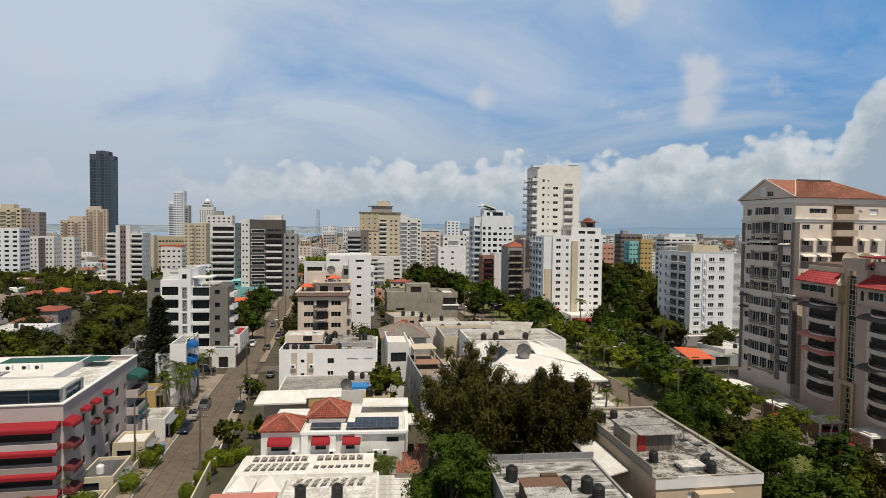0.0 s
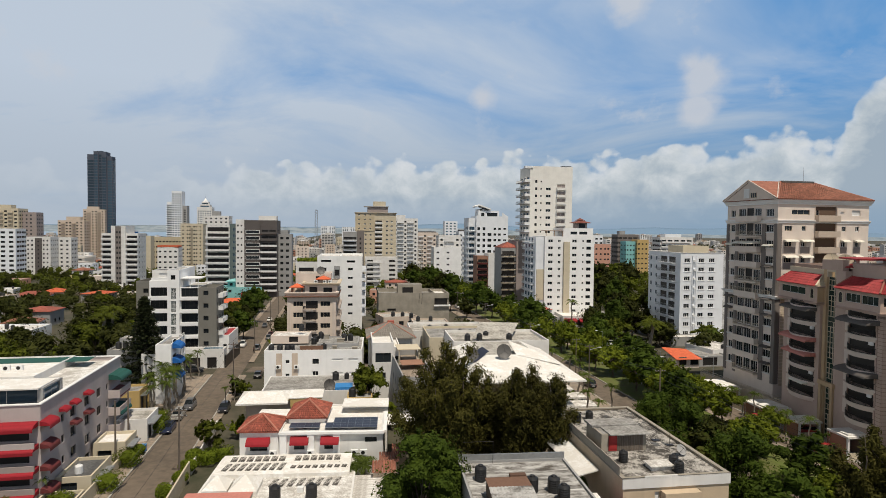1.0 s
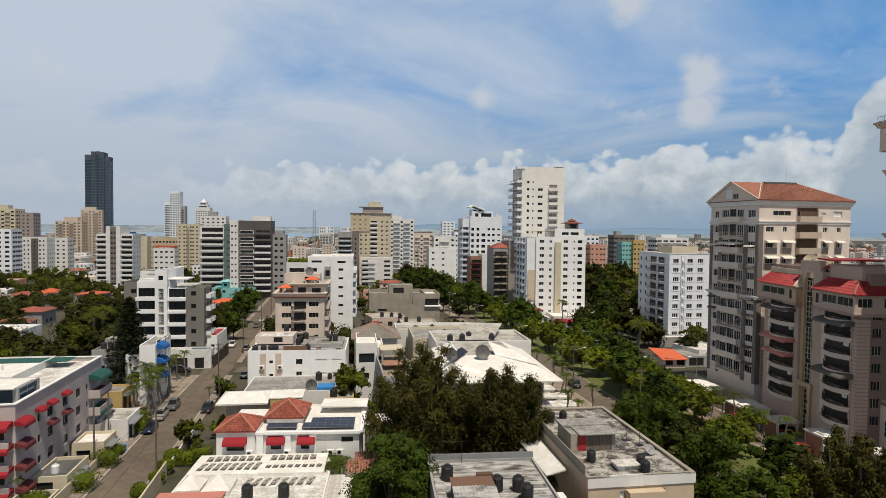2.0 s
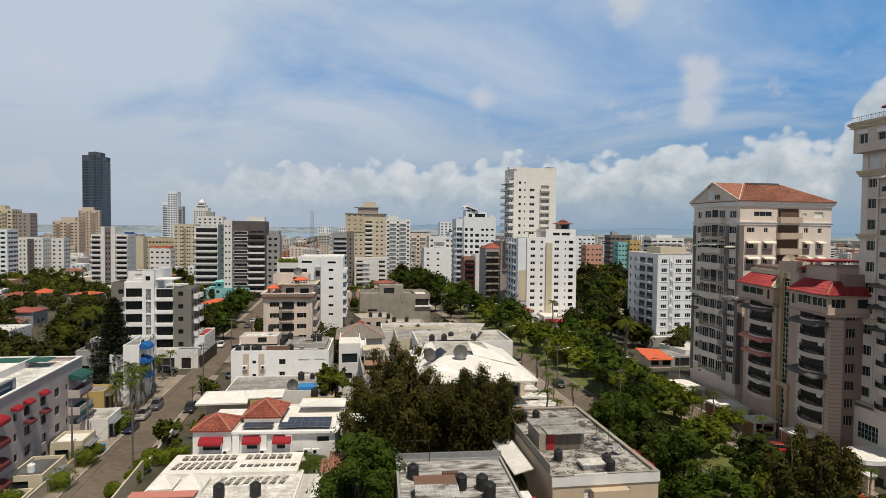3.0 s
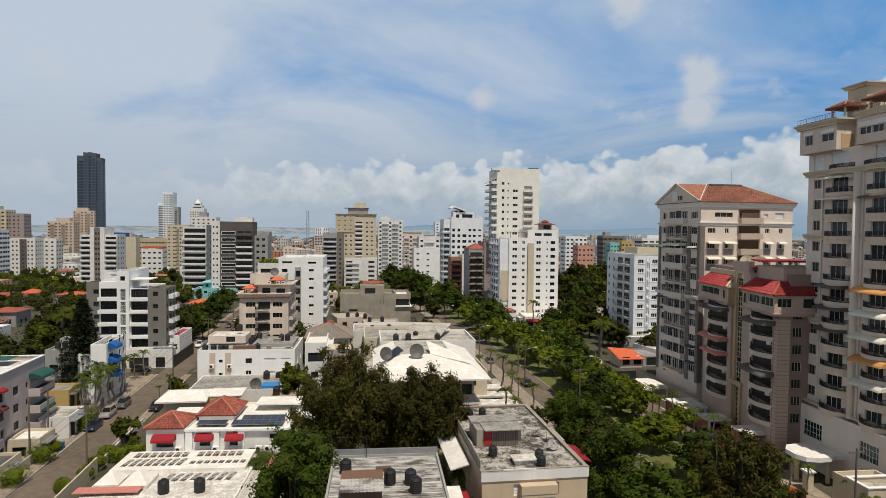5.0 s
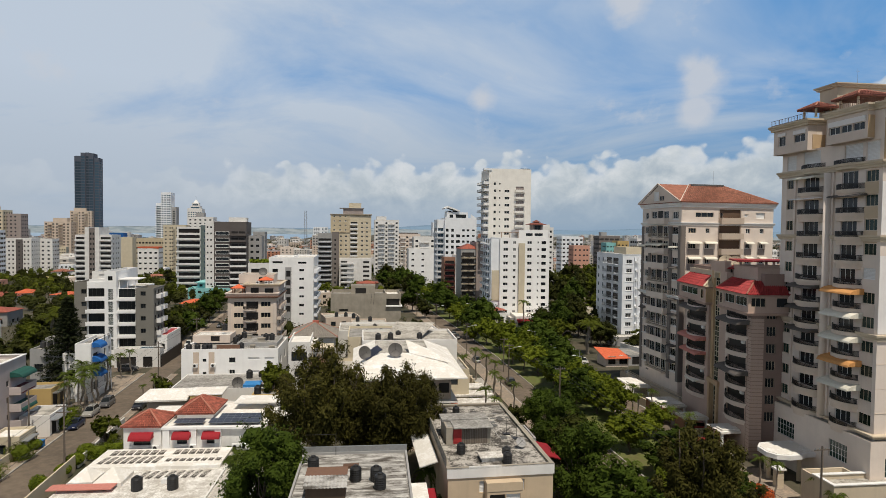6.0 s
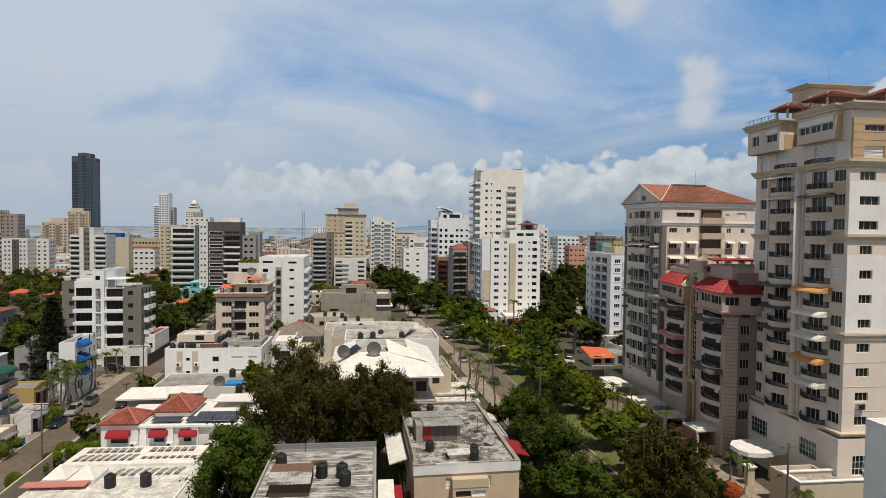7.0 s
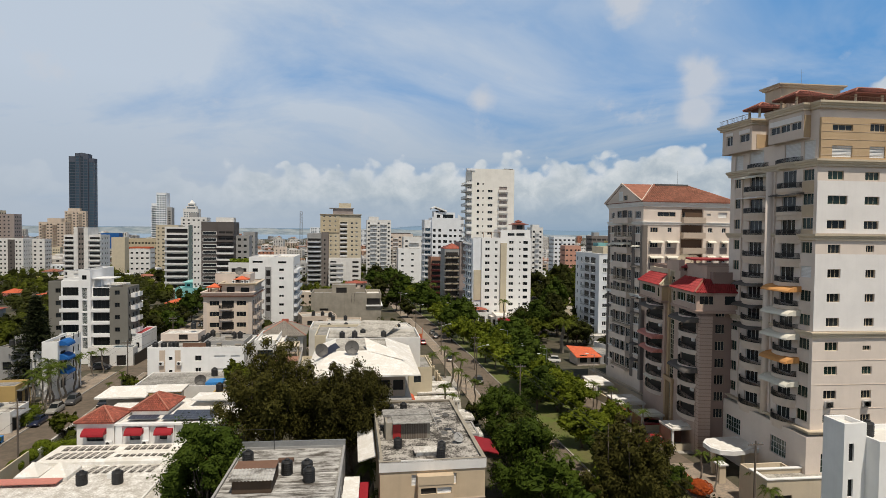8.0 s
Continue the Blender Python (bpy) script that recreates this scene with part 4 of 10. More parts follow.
slab_block(13.0, 440, 9.3, 12, 33.2, "pale grey-white apartment block with a hipped cap", "cool_white", [1.0, 6.6], 1.5, 1.4, 10, balc=((3.0, 3.2, 1.0, "white_trim", "solid", "white_trim"),), crown=(1.0, 1.0, 7, 8, 1.6, "brown_wall"))
slab_block(-44.6, 540, 22.4, 16, 44.0, "stepped white apartment tower with balcony rows", "white_wall", [1.0, 10.0, 19.4], 1.8, 1.6, 13, balc=((3.4, 6.0, 1.3, "grey_wall", "solid", "white_trim"), (12.6, 6.0, 1.3, "grey_wall", "solid", "white_trim")), crown=(2, 2, 9, 10, 3.4, "white_wall"))
slab_block(1.2, 900, 19.8, 16, 46.2, "far white apartment tower", "cool_white", [2, 8, 14], 3.2, 1.8, 13, "blue", side=False)
slab_block(89.8, 420, 8.5, 12, 38.0, "narrow white apartment block with balconies", "white_wall", [0.8, 5.8], 1.6, 1.5, 11, balc=((2.6, 3.0, 1.1, "white_trim", "solid", "white_trim"),), crown=(1, 1, 5, 6, 2.4, "white_wall"))
slab_block(131.5, 560, 21.6, 14, 30.2, "white apartment block with dark window rows", "cool_white", [1.2, 5.4, 9.8, 14.2, 18.6], 2.4, 1.6, 9, balc=((7.6, 2.0, 1.0, "white_trim", "solid", "white_trim"),))
slab_block(134.3, 520, 15.0, 12, 22.7, "orange and coral rendered block with a flat roof", "coral_wall", [1.0, 5.0, 9.0, 12.0], 1.8, 1.4, 6)
slab_block(177.5, 600, 22.9, 14, 31.0, "bare dark concrete frame of an unfinished block", "slate_wall", [0.6, 6.0, 11.6, 17.2], 4.4, 2.0, 8, "open", roof="grey_roof", crown=(3, 2, 6, 6, 4.0, "grey_wall"))
slab_block(174.2, 560, 9.6, 12, 24.7, "pale green rendered block with yellow ends", "teal_wall", [0.8, 4.0, 7.0], 1.6, 1.4, 7)
slab_block(184.2, 558, 11.4, 12, 26.5, "ochre yellow rendered block", "ochre_wall", [0.8, 4.4, 8.2], 1.8, 1.4, 7)
slab_block(177.5, 480, 28.8, 14, 30.0, "long white apartment block with roof pavilions", "white_wall", [1.0, 6.6, 12.2, 17.8, 23.4], 4.0, 1.7, 9, crown=(6, 3, 14, 8, 3.0, "cool_white"), balc=((1.0, 25.0, 1.2, "white_trim", "solid", "white_trim"),))
slab_block(-231.8, 480, 16.2, 12, 17.5, "white block under an orange roof edge", "white_wall", [1.0, 5.0, 9.0, 13.0], 2.0, 1.4, 5, roof="tile_orange", crown=(0.0, 0.0, 16.2, 10, 1.6, "tile_orange"))
slab_block(-269.0, 520, 11.0, 10, 25.7, "plain cream block with no windows to the front", "cream_wall", [], floors=6, side=False)
slab_block(-276.6, 560, 44.0, 12, 24.0, "long cream office block with rows of windows", "straw_wall", [1.0 + 3.0 * i for i in range(14)], 2.0, 1.5, 6)
slab_block(-117.4, 420, 8.1, 12, 32.6, "grey apartment block with narrow windows", "grey_wall", [1.0, 4.8], 1.6, 1.5, 9)
slab_block(-500.2, 900, 26.0, 16, 25.0, "blue clad warehouse far off", "blue_canvas", [], floors=4, side=False)

# far twin towers beside a lattice mast
for k in range(3):
    slab_block(-315 + 52 * k, 1500 + 12 * k, 36, 24, 38 - 2 * k, "pale blue-grey far apartment tower", "cool_white", [2, 7, 12, 22, 28, 32], 3.2, 1.8, 13, "blue", side=False, group="far twin towers")

# cream tower with olive panels
B = building(-58.1, 403.2, "cream and olive apartment tower with a flat roof house", w=27.4, d=20)
base = ground_z(-58, 403) - 0.3
h = 44.8 - base
block(B, 0, 0, 0, 27.4, 20, h, "cream_wall", f=grid([1.6, 6.0, 9.4], 1.3, 1.2, 3.5, 3.1, 14, "win") + grid([13.2], 4.6, 1.5, 3.3, 3.1, 14, "open") + grid([20.4, 23.6], 1.5, 1.2, 3.5, 3.1, 14, "win"), l=grid([2, 7, 12], 1.6, 1.4, 3.5, 3.1, 14))
block(B, -0.4, -0.35, h - 12.0, 13.0, 1.2, 12.0, "straw_wall", f=grid([1.9, 5.9, 9.6], 1.2, 1.1, 1.2, 3.1, 4, "win"), parapet=0)
for i in range(13):
    balcony(B, pose(13.0, 0, 5.9 + 3.1 * i), 5.0, 1.1, "white_trim", "solid", "white_trim", 0.9)
band(B, -0.4, -0.35, h, 27.8, 20.35, 0.5, 0.8, "stone_trim")
block(B, 8, 4, h + 0.4, 14, 10, 4.2, "mauve_wall", parapet=0.2)
part("roof_slab", Geo().box(5.5, 3.2, h + 4.8, 22.5, 14.8, h + 5.2), "grey_wall", B)
block(B, 12, 6, h + 5.2, 8.5, 6, 3.2, "cream_wall", parapet=0.2)
slab_block(-48.9, 384.2, 21, 12, 15.8, "white and cream low apartments with dark window bands", "white_wall", [1, 15.5], 4.0, 1.4, 6, "open", balc=((1, 8.5, 1.2, "white_trim", "solid", "white_trim"),))
# grey rounded balconies building
B = building(-65.5, 394.8, "grey apartment block with white rounded balcony bands", w=14, d=14)
base = ground_z(-65, 395) - 0.3
h = 31.5 - base
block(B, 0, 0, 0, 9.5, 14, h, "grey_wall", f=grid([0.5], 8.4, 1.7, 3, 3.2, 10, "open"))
block(B, 9.5, -1.0, 0, 4.6, 14, h + 1, "slate_wall", f=grid([1.6], 1.0, 1.4, 3, 3.2, 10, "dark"))
for i in range(10):
    bow_balcony(B, pose(0, 0, 2.6 + 3.2 * i), 9.4, 2.0, "cool_white", "grey_metal", 0.9, 0.9)

# white tower with a tilted roof slab
B = building(16.3, 325.6, "white apartment tower with a tilted slab on its roof", w=22, d=18)
base = ground_z(16, 325) - 0.3
h = 41.5 - base
block(B, 4.0, 0, 0, 18, 16, h, "cool_white", f=grid([0.6, 3.6], 1.5, 1.6, 3.2, 3.15, 12, "dark") + grid([6.4], 2.2, 1.6, 3.2, 3.15, 11, "dark") + grid([9.8, 12.4], 1.5, 1.2, 3.4, 3.15, 12, "dark") + grid([15.4], 1.6, 0.9, 3.6, 3.15, 12, "dark"))
block(B, 0, 2.0, 0, 4.0, 13, h - 1, "cool_white", f=grid([0.4], 3.0, 1.9, 3.2, 3.15, 12, "blue"), l=grid([1, 5, 9], 2.4, 1.9, 3.2, 3.15, 12, "blue"))
for i in range(12):
    balcony(B, pose(-1.2, 2.0, 2.8 + 3.15 * i), 5.2, 1.2, "cool_white", "bars", "white_metal")
block(B, 5.5, 2.5, h, 12, 9, 3.2, "cool_white", f=[(1.5, 0.6, 3.5, 2.6, "dark"), (5, 0.4, 11, 2.7, "dark")])
g = Geo()
prof = [(4.2, h + 5.6), (6.0, h + 6.5), (12.6, h + 4.2), (12.6, h + 4.9), (6.0, h + 7.3), (4.2, h + 6.3)]
k = len(prof)
g.v = [(u, v, z) for v in (1.5, 12.0) for u, z in prof]
g.f = [(0, 1, 4, 5), (1, 2, 3, 4), (k + 1, k, k + 5, k + 4), (k + 2, k + 1, k + 4, k + 3)] + [(i, i + k, (i + 1) % k + k, (i + 1) % k) for i in range(k)]
part("roof_slab", g, "bright_white", B)
block(B, 5.6, 3, h + 3.2, 6.6, 8, 1.6, "cool_white", f=[(0.8, 0.3, 2.4, 1.4, "dark"), (3.4, 0.3, 5.8, 1.4, "dark")], parapet=0.0)
for side_ in (0, 1):
    g = Geo()
    x0, x1 = (4.0, 6.6) if not side_ else (22.0, 18.6)
    g.quad((x0, 0.0, h + 0.7), (x1, 0.0, h + 0.7), (x1, 0.0, h + 2.9))
    g.quad((x0, 0.3, h + 0.7), (x1, 0.3, h + 2.9), (x1, 0.3, h + 0.7))
    g.quad((x0, 0.0, h + 0.7), (x1, 0.0, h + 2.9), (x1, 0.3, h + 2.9), (x0, 0.3, h + 0.7))
    part("gable", g, "cool_white", B)

# maroon balconies block
B = building(20.1, 311.7, "white low block with maroon balcony fronts", w=11, d=10)
base = ground_z(20, 311) - 0.3
block(B, 0, 0, 0, 6, 10, 20 - base, "terracotta_wall", f=grid([0.5], 5, 1.6, 2.5, 3.0, 7, "open"))
for i in range(7):
    bow_balcony(B, pose(0, 0, 2.3 + 3.0 * i), 6, 1.6, "maroon_canvas", "black_metal", 0.8, 0.8)
block(B, 6, -0.8, 0, 5.4, 11, 21.5 - base, "white_wall", f=[])

# grey block with scalloped balconies
B = building(27.5, 255.1, "grey-brown apartment block with dark scalloped balconies", w=12, d=16)
base = ground_z(27, 255) - 0.3
h = 29.5 - base
block(B, 0, 0, 0, 6.6, 12, h - 3, "grey_wall", f=grid([0.5], 5.4, 1.8, 3, 2.85, 9, "open"), roof="tile_brown")
block(B, 6.6, -0.8, 0, 4.2, 14, h, "mauve_wall", f=[])
for i in range(9):
    for u in (0, 3.3):
        bow_balcony(B, pose(u, 0, 2.7 + 2.85 * i), 3.3, 1.5, "stone_trim", "black_metal", 0.7, 0.8)
hip_roof(B, 0.3, 0.5, h - 2.2, 7.5, 10, 2.2, "tile_red", 0.6)

# tall white tower behind
B = building(39.0, 251.3, "tall white apartment tower with corner balconies and a roof terrace", w=19, d=16)
base = ground_z(39, 251) - 0.3
h = 61.4 - base
dz = 3.05
block(B, 0, 0, 0, 18.8, 15, h, "pearl_wall", f=grid([2.2], 1.0, 1.1, 32.5, dz, 9, "dark") + grid([4.6], 0.6, 0.7, 32.7, dz, 9, "dark") + grid([7.0], 2.2, 1.2, 32.4, dz, 8, "win") + grid([12.0], 3.6, 2.1, 33.0, dz, 8, "shaded"), l=grid([1, 5.5, 10], 3.2, 2.0, 30, dz, 10, "blue"))
for i in range(8):
    balcony(B, pose(11.6, 0, 32.8 + dz * i), 4.4, 0.9, "white_trim", "solid", "pearl_wall", 0.9)
for i in range(10):
    balcony(B, pose(-2.2, 0.3, 30 + dz * i), 2.2, 0.4, "cool_white", "solid", "white_trim", 0.9)
    balcony(B, face_pose("l", 0, 0.3, 30 + dz * i, 18, 14), 13.6, 2.2, "white_trim", "bars", "white_metal", 0.95)
part("beam", Geo().box(-2.3, -0.3, h - 0.2, 1.2, 2, h + 0.7), "cool_white", B)
part("terrace_canopy", Geo().box(14.4, 1, h + 0.9, 18.6, 8, h + 1.1), "black_metal", B)
for u in (14.6, 16.5, 18.4):
    part("post", Geo().box(u - 0.1, 1.1, h + 0.7, u + 0.1, 1.3, h + 0.9), "black_metal", B)

# white tower in front, with the little pavilion on its roof
B = building(39.3, 230.3, "white apartment tower with a tan stair strip and roof pavilion", w=23.4, d=18)
base = ground_z(39, 230) - 0.3
h = 31.8 - base
dz = 2.76
n = 11
f = grid([4.4], 1.9, 1.2, 4.0, dz, n, "win") + grid([8.4], 1.1, 1.1, 4.0, dz, n, "win") + grid([14.2], 1.9, 1.2, 4.0, dz, n, "win") + grid([18.4], 0.6, 0.7, 4.3, dz, n, "dark") + grid([20.1], 1.9, 1.2, 4.0, dz, n, "dark")
block(B, 3.0, 0, 0, 20.4, 16, h, "bright_white", f=[(u - 3, a, v - 3, c, s) for u, a, v, c, s in f], parapet=0.8)
block(B, -0.4, 0.9, 0, 3.4, 15, h - 0.3, "cool_white", f=[], l=grid([1, 5, 9], 2.6, 1.8, 4.0, dz, n, "blue"))
for i in range(n):
    balcony(B, face_pose("l", -0.4, 1.2, 3.8 + dz * i, 3, 14), 12.5, 1.3, "cool_white", "bars", "white_metal")
part("panel", Geo().box(0.0, 0.62, 9.0, 3.0, 0.9, 21.0), "cream_wall", B)
block(B, 10.6, -0.9, 0, 2.4, 1.2, h - 1.5, "cream_wall", parapet=0.2)
block(B, 11.0, 1.5, h + 0.8, 12.4, 12, 2.6, "bright_white", f=[(3.0, 0.8, 5.8, 1.9, "dark"), (6.6, 0.8, 10.0, 1.9, "dark")])
block(B, 17.2, 3.0, h + 3.7, 4.2, 4.2, 2.6, "mauve_wall", f=[(0.8, 0.5, 3.4, 2.2, "dark")], parapet=0)
hip_roof(B, 16.9, 2.7, h + 6.3, 4.8, 4.8, 1.1, "tile_maroon", 1.0, 0)
hip_roof(B, 18.2, 4.0, h + 7.3, 2.2, 2.2, 0.9, "tile_maroon", 0.4, 0)
part("pergola", Geo().box(3.6, 1.2, h + 2.9, 11.0, 7, h + 3.1), "brown_metal", B)
for u in (3.8, 7.2, 10.6):
    part("post", Geo().box(u, 1.3, h + 0.8, u + 0.2, 1.5, h + 2.9), "brown_metal", B)
block(B, -3.5, -7.5, 0, 7.5, 6, 4.5, "bright_white", f=[(1.0, 0.4, 3.2, 3.6, "open"), (4.0, 0.4, 6.4, 3.6, "open")])
hip_roof(B, -3.0, -7.0, 6.2, 6.5, 4.5, 0.8, "tile_red", 0.5)
for u in (-2.9, 3.2):
    part("post", Geo().box(u, -6.9, 5.0, u + 0.3, -6.6, 6.2), "white_trim", B)
block(B, 5.0, -9.0, 0, 22, 8, 3.2, "grey_wall", f=[(0.6, 0.3, 8, 2.6, "open"), (10, 0.3, 20, 2.6, "open")], roof="white_roof", parapet=0.3)

# white apartments with bands of windows
B = building(77.0, 184.3, "white apartment block with framed windows and side balconies", w=18, d=22)
base = ground_z(77, 184) - 0.3
h = 27.6 - base
dz = 2.86
block(B, 0, 0, 0, 14.6, 20, h, "cool_white", f=grid([1.3, 6.1, 9.6], 1.9, 1.3, 3.0, dz, 9, "win2"), l=grid([1.0, 4.5], 1.2, 1.3, 3.0, dz, 9, "blue") + grid([8, 13], 4.0, 2.0, 2.6, dz, 9, "open"), coping="white_trim")
for i in range(9):
    z = 2.7 + dz * i
    balcony(B, face_pose("l", 0, 0, z, 14, 20) @ pose(7.6, 0, 0), 9.8, 1.3, "cool_white", "bars", "grey_metal")
    for u in (1.0, 5.8, 9.3):
        part("sill", Geo().box(u, -0.12, z + 0.12, u + 2.5, 0.05, z + 0.28), "white_trim", B)
    part("air_conditioner", Geo().box(4.2, -0.75, z + 0.5, 4.9, -0.05, z + 1.1), "white_metal", B)
part("pilaster", Geo().box(3.9, -0.35, 0, 4.1, 0.02, h).box(5.1, -0.35, 0, 5.3, 0.02, h), "cool_white", B)
block(B, 14.6, 1.2, 0, 4.4, 16, h - 0.5, "grey_wall", f=[])
for i in range(int(h / 0.35)):
    part("slat", shared("wbslat", lambda: Geo().box(0, 0, 0, 4.2, 0.08, 0.16).mesh("slat", "white_metal")), None, B, m=pose(14.7, 1.08, 0.6 + i * 0.35))
block(B, 3.0, 4, h + 0.7, 9, 9, 2.0, "cream_wall", roof="pale_roof", parapet=0.2)
block(B, -5, -4.5, 0, 30, 4.5, 3.0, "grey_wall", roof="white_roof", parapet=0.3)


# ---- the nearer buildings ----
DETAIL[0] = True


def dish(x, y, z, r, turn, tilt=35, mat="mesh_grey", label="grey mesh satellite dish on a post"):
    t = thing("satellite_dish", pose(x, y, z, 0, 0, turn), label, "satellite dish", "roof dishes")
    prof = [(r * k / 6, 0.28 * r * (k / 6) ** 2) for k in range(1, 7)]
    g, n = Geo(), 20
    for rr, zz in prof:
        for i in range(n):
            a = math.tau * i / n
            g.v.append((rr * math.cos(a), rr * math.sin(a), zz))
    for j in range(5):
        for i in range(n):
            g.f.append((j * n + i, j * n + (i + 1) % n, (j + 1) * n + (i + 1) % n, (j + 1) * n + i))
    g.f.append(tuple(range(n - 1, -1, -1)))
    part("reflector", g, mat, t, m=pose(0, -0.1, r * 0.95, 90 - tilt, 0, 0), smooth=True)
    g = Geo().tube((0, 0, 0), (0, 0, r * 0.95), 0.05, 0.05)
    part("mast", g, "black_metal", t)
    g = Geo()
    for a in (90, 210, 330):
        p = Vector((r * 0.9 * math.cos(radians(a)), r * 0.9 * math.sin(radians(a)), 0.26 * r))
        g.tube(p, (0, 0, r * 0.85), 0.018, 0.018, 4)
    g.tube((0, 0, r * 0.8), (0, 0, r * 0.95), 0.06, 0.06)
    part("feed_arm", g, "black_metal", t, m=pose(0, -0.1, r * 0.95, 90 - tilt, 0, 0))
    return t


def ac_unit(parent, m):
    ob = part("air_conditioner", shared("ac", lambda: Geo().box(0, -0.4, 0, 0.95, -0.02, 0.7).mesh("air_conditioner", "white_metal")), None, parent, m=m)
    part("fan_grille", shared("acf", lambda: Geo().lathe([(0.26, 0), (0.26, 0.02), (0.1, 0.03)], 12).mesh("fan_grille", "black_metal")), None, ob, m=pose(0.4, -0.402, 0.35, 90, 0, 0))
    return ob


# cream high-rise with bowed balconies
B = building(72.6, 67.3, "cream and rose high-rise with bowed balconies and a roof terrace", 7, 22, 17.5, name="high_rise")
base = B.matrix_basis.translation.z


def L(z):
    return z - base


rows_z = [12.15 + 3.0 * k for k in range(11)]
D = 17.5
f, l1 = [], []
for k, z in enumerate(rows_z):
    st_ = "trigreen" if k in (3, 2, 9, 10) else "tri"
    wide = {10: 2.1, 9: 2.65, 8: 2.55, 7: 1.65}.get(k, 1.75)
    u0 = 1.4 if k >= 8 else 1.68
    for u in (u0, u0 + 10.6):
        f.append((u, L(z), u + wide, L(z) + 1.06, st_))
    w2 = {10: 1.95, 9: 2.0, 8: 2.0, 7: 1.1, 3: 1.1}.get(k, 1.35)
    for u in (6.36 if k >= 8 else 6.8, 17.2):
        f.append((u, L(z) + (0.15 if k == 7 else 0.0), u + w2, L(z) + (0.6 if k == 3 else 1.0), st_))
    l1.append((D - 2.45, L(z) - 0.05, D - 0.55, L(z) + 1.35, "trigreen" if k != 6 else "shut"))
    l1.append((D - 6.15, L(z) - 0.75, D - 3.6, L(z) + 1.5, "door"))
    l1.append((D - 12.9, L(z) - 0.75, D - 10.1, L(z) + 1.5, "door"))
    l1.append((D - 16.4, L(z) - 0.05, D - 14.75, L(z) + 1.35, "trigreen"))
H = L(43.9)
block(B, 0, 0, L(11.0), 22, D, 32.9, "pale_pink_wall", f=[(a, b - L(11.0), c, d - L(11.0), s) for a, b, c, d, s in f], l=[(a, b - L(11.0), c, d - L(11.0), s) for a, b, c, d, s in l1], parapet=0.0)
# smooth white fields paint the sunlit front, leaving a shadow band below each course; proud of the wall, open round the
# windows
for za, zb in ((23.6, 33.05), (35.6, 42.0)):
    g = Geo()
    holes = [(a, b, c, d) for a, b, c, d, s in f if L(za) < b < L(zb)]
    panel(g, pose(0.0, -0.05, 0), 22.0, L(za), L(zb), holes, 0.06)
    g.quad((0, -0.05, L(za)), (0, -0.05, L(zb)), (0, 0.0, L(zb)), (0, 0.0, L(za)))
    part("panel", g, "panel_white", B, "smooth wall field painted whiter where sunlit")
for z in (16.9, 19.9, 13.9):
    part("groove_strip", Geo().box(0.0, -0.035, L(z), 22.0, 0.005, L(z) + 0.06), "apron_wall", B)
for k in (0, 1):
    for u in (1.7, 6.8):
        ac_unit(B, pose(u + 0.1, -0.02, L(rows_z[1]) - 0.95))
# podium
block(B, -0.9, -0.6, 0, 24, 18.5, L(10.7), "pale_pink_wall", f=[(2, L(6.2), 5.2, L(8.6), "grid"), (8, L(6.2), 11.2, L(8.6), "grid")], l=[(2.0, L(6.3), 5.6, L(8.6), "grid"), (12.0, L(6.6), 15.0, L(8.9), "grid")], parapet=0.0)
# courses
for z, out, hh in ((10.9, 0.75, 0.5), (22.75, 0.4, 0.75), (34.75, 0.4, 0.75), (43.75, 0.55, 0.85)):
    band(B, 0, 0, L(z), 22, D, out, hh, "stone_trim")
# rounded shaft in the inner corner, rain pipes beside the balconies
part("pilaster", Geo().lathe([(0.5, 0), (0.5, 32.7)], 14, (-0.35, 8.1, L(11.0))), "pale_pink_wall", B, smooth=True)
for v in (7.3, 14.35):
    part("pilaster", Geo().box(-0.22, v, L(11.4), 0.01, v + 0.32, L(43.7)), "pale_pink_wall", B)
# balconies
for k, z in enumerate(rows_z):
    zf = L(z) - 0.85
    bow_balcony(B, face_pose("l", 0, 0, zf, 22, D) @ pose(D - 7.0, 0, 0), 4.6, 1.3, "apron_wall", deep=1.05, gh=0.72)
    bow_balcony(B, face_pose("l", 0, 0, zf, 22, D) @ pose(D - 14.1, 0, 0), 5.2, 1.3, "apron_wall", deep=1.05, gh=0.72)
for k, mat_, lab in ((6, "orange_canvas", "orange fabric awning"), (5, "cream_canvas", "cream fabric awning"), (4, "cream_canvas", "cream fabric awning"), (3, "orange_canvas", "orange fabric awning"), (2, "cream_canvas", "cream fabric awning"), (9, "grey_canvas", "folded grey fabric awning")):
    awning(B, face_pose("l", 0, 0, L(rows_z[k]) + 1.75 - (3.0 if k != 9 else 0.2), 22, D) @ pose(D - 7.3, 0, 0), 5.2, 1.9 if k != 9 else 1.2, 0.75 if k != 9 else 0.3, mat_, lab, 0.08)
for k, out, drop, mat_, lab in ((10, 1.7, 0.45, "cream_canvas", "cream fabric awning"), (9, 1.4, 0.25, "panel_white", "white fabric awning"), (5, 1.6, 0.5, "grey_canvas", "grey fabric awning"), (4, 1.6, 0.5, "grey_canvas", "grey fabric awning"), (3, 1.6, 0.5, "grey_canvas", "grey fabric awning")):
    awning(B, face_pose("l", 0, 0, L(rows_z[k]) + 1.5, 22, D) @ pose(D - 14.2, 0, 0), 4.9, out, drop, mat_, lab, 0.06)
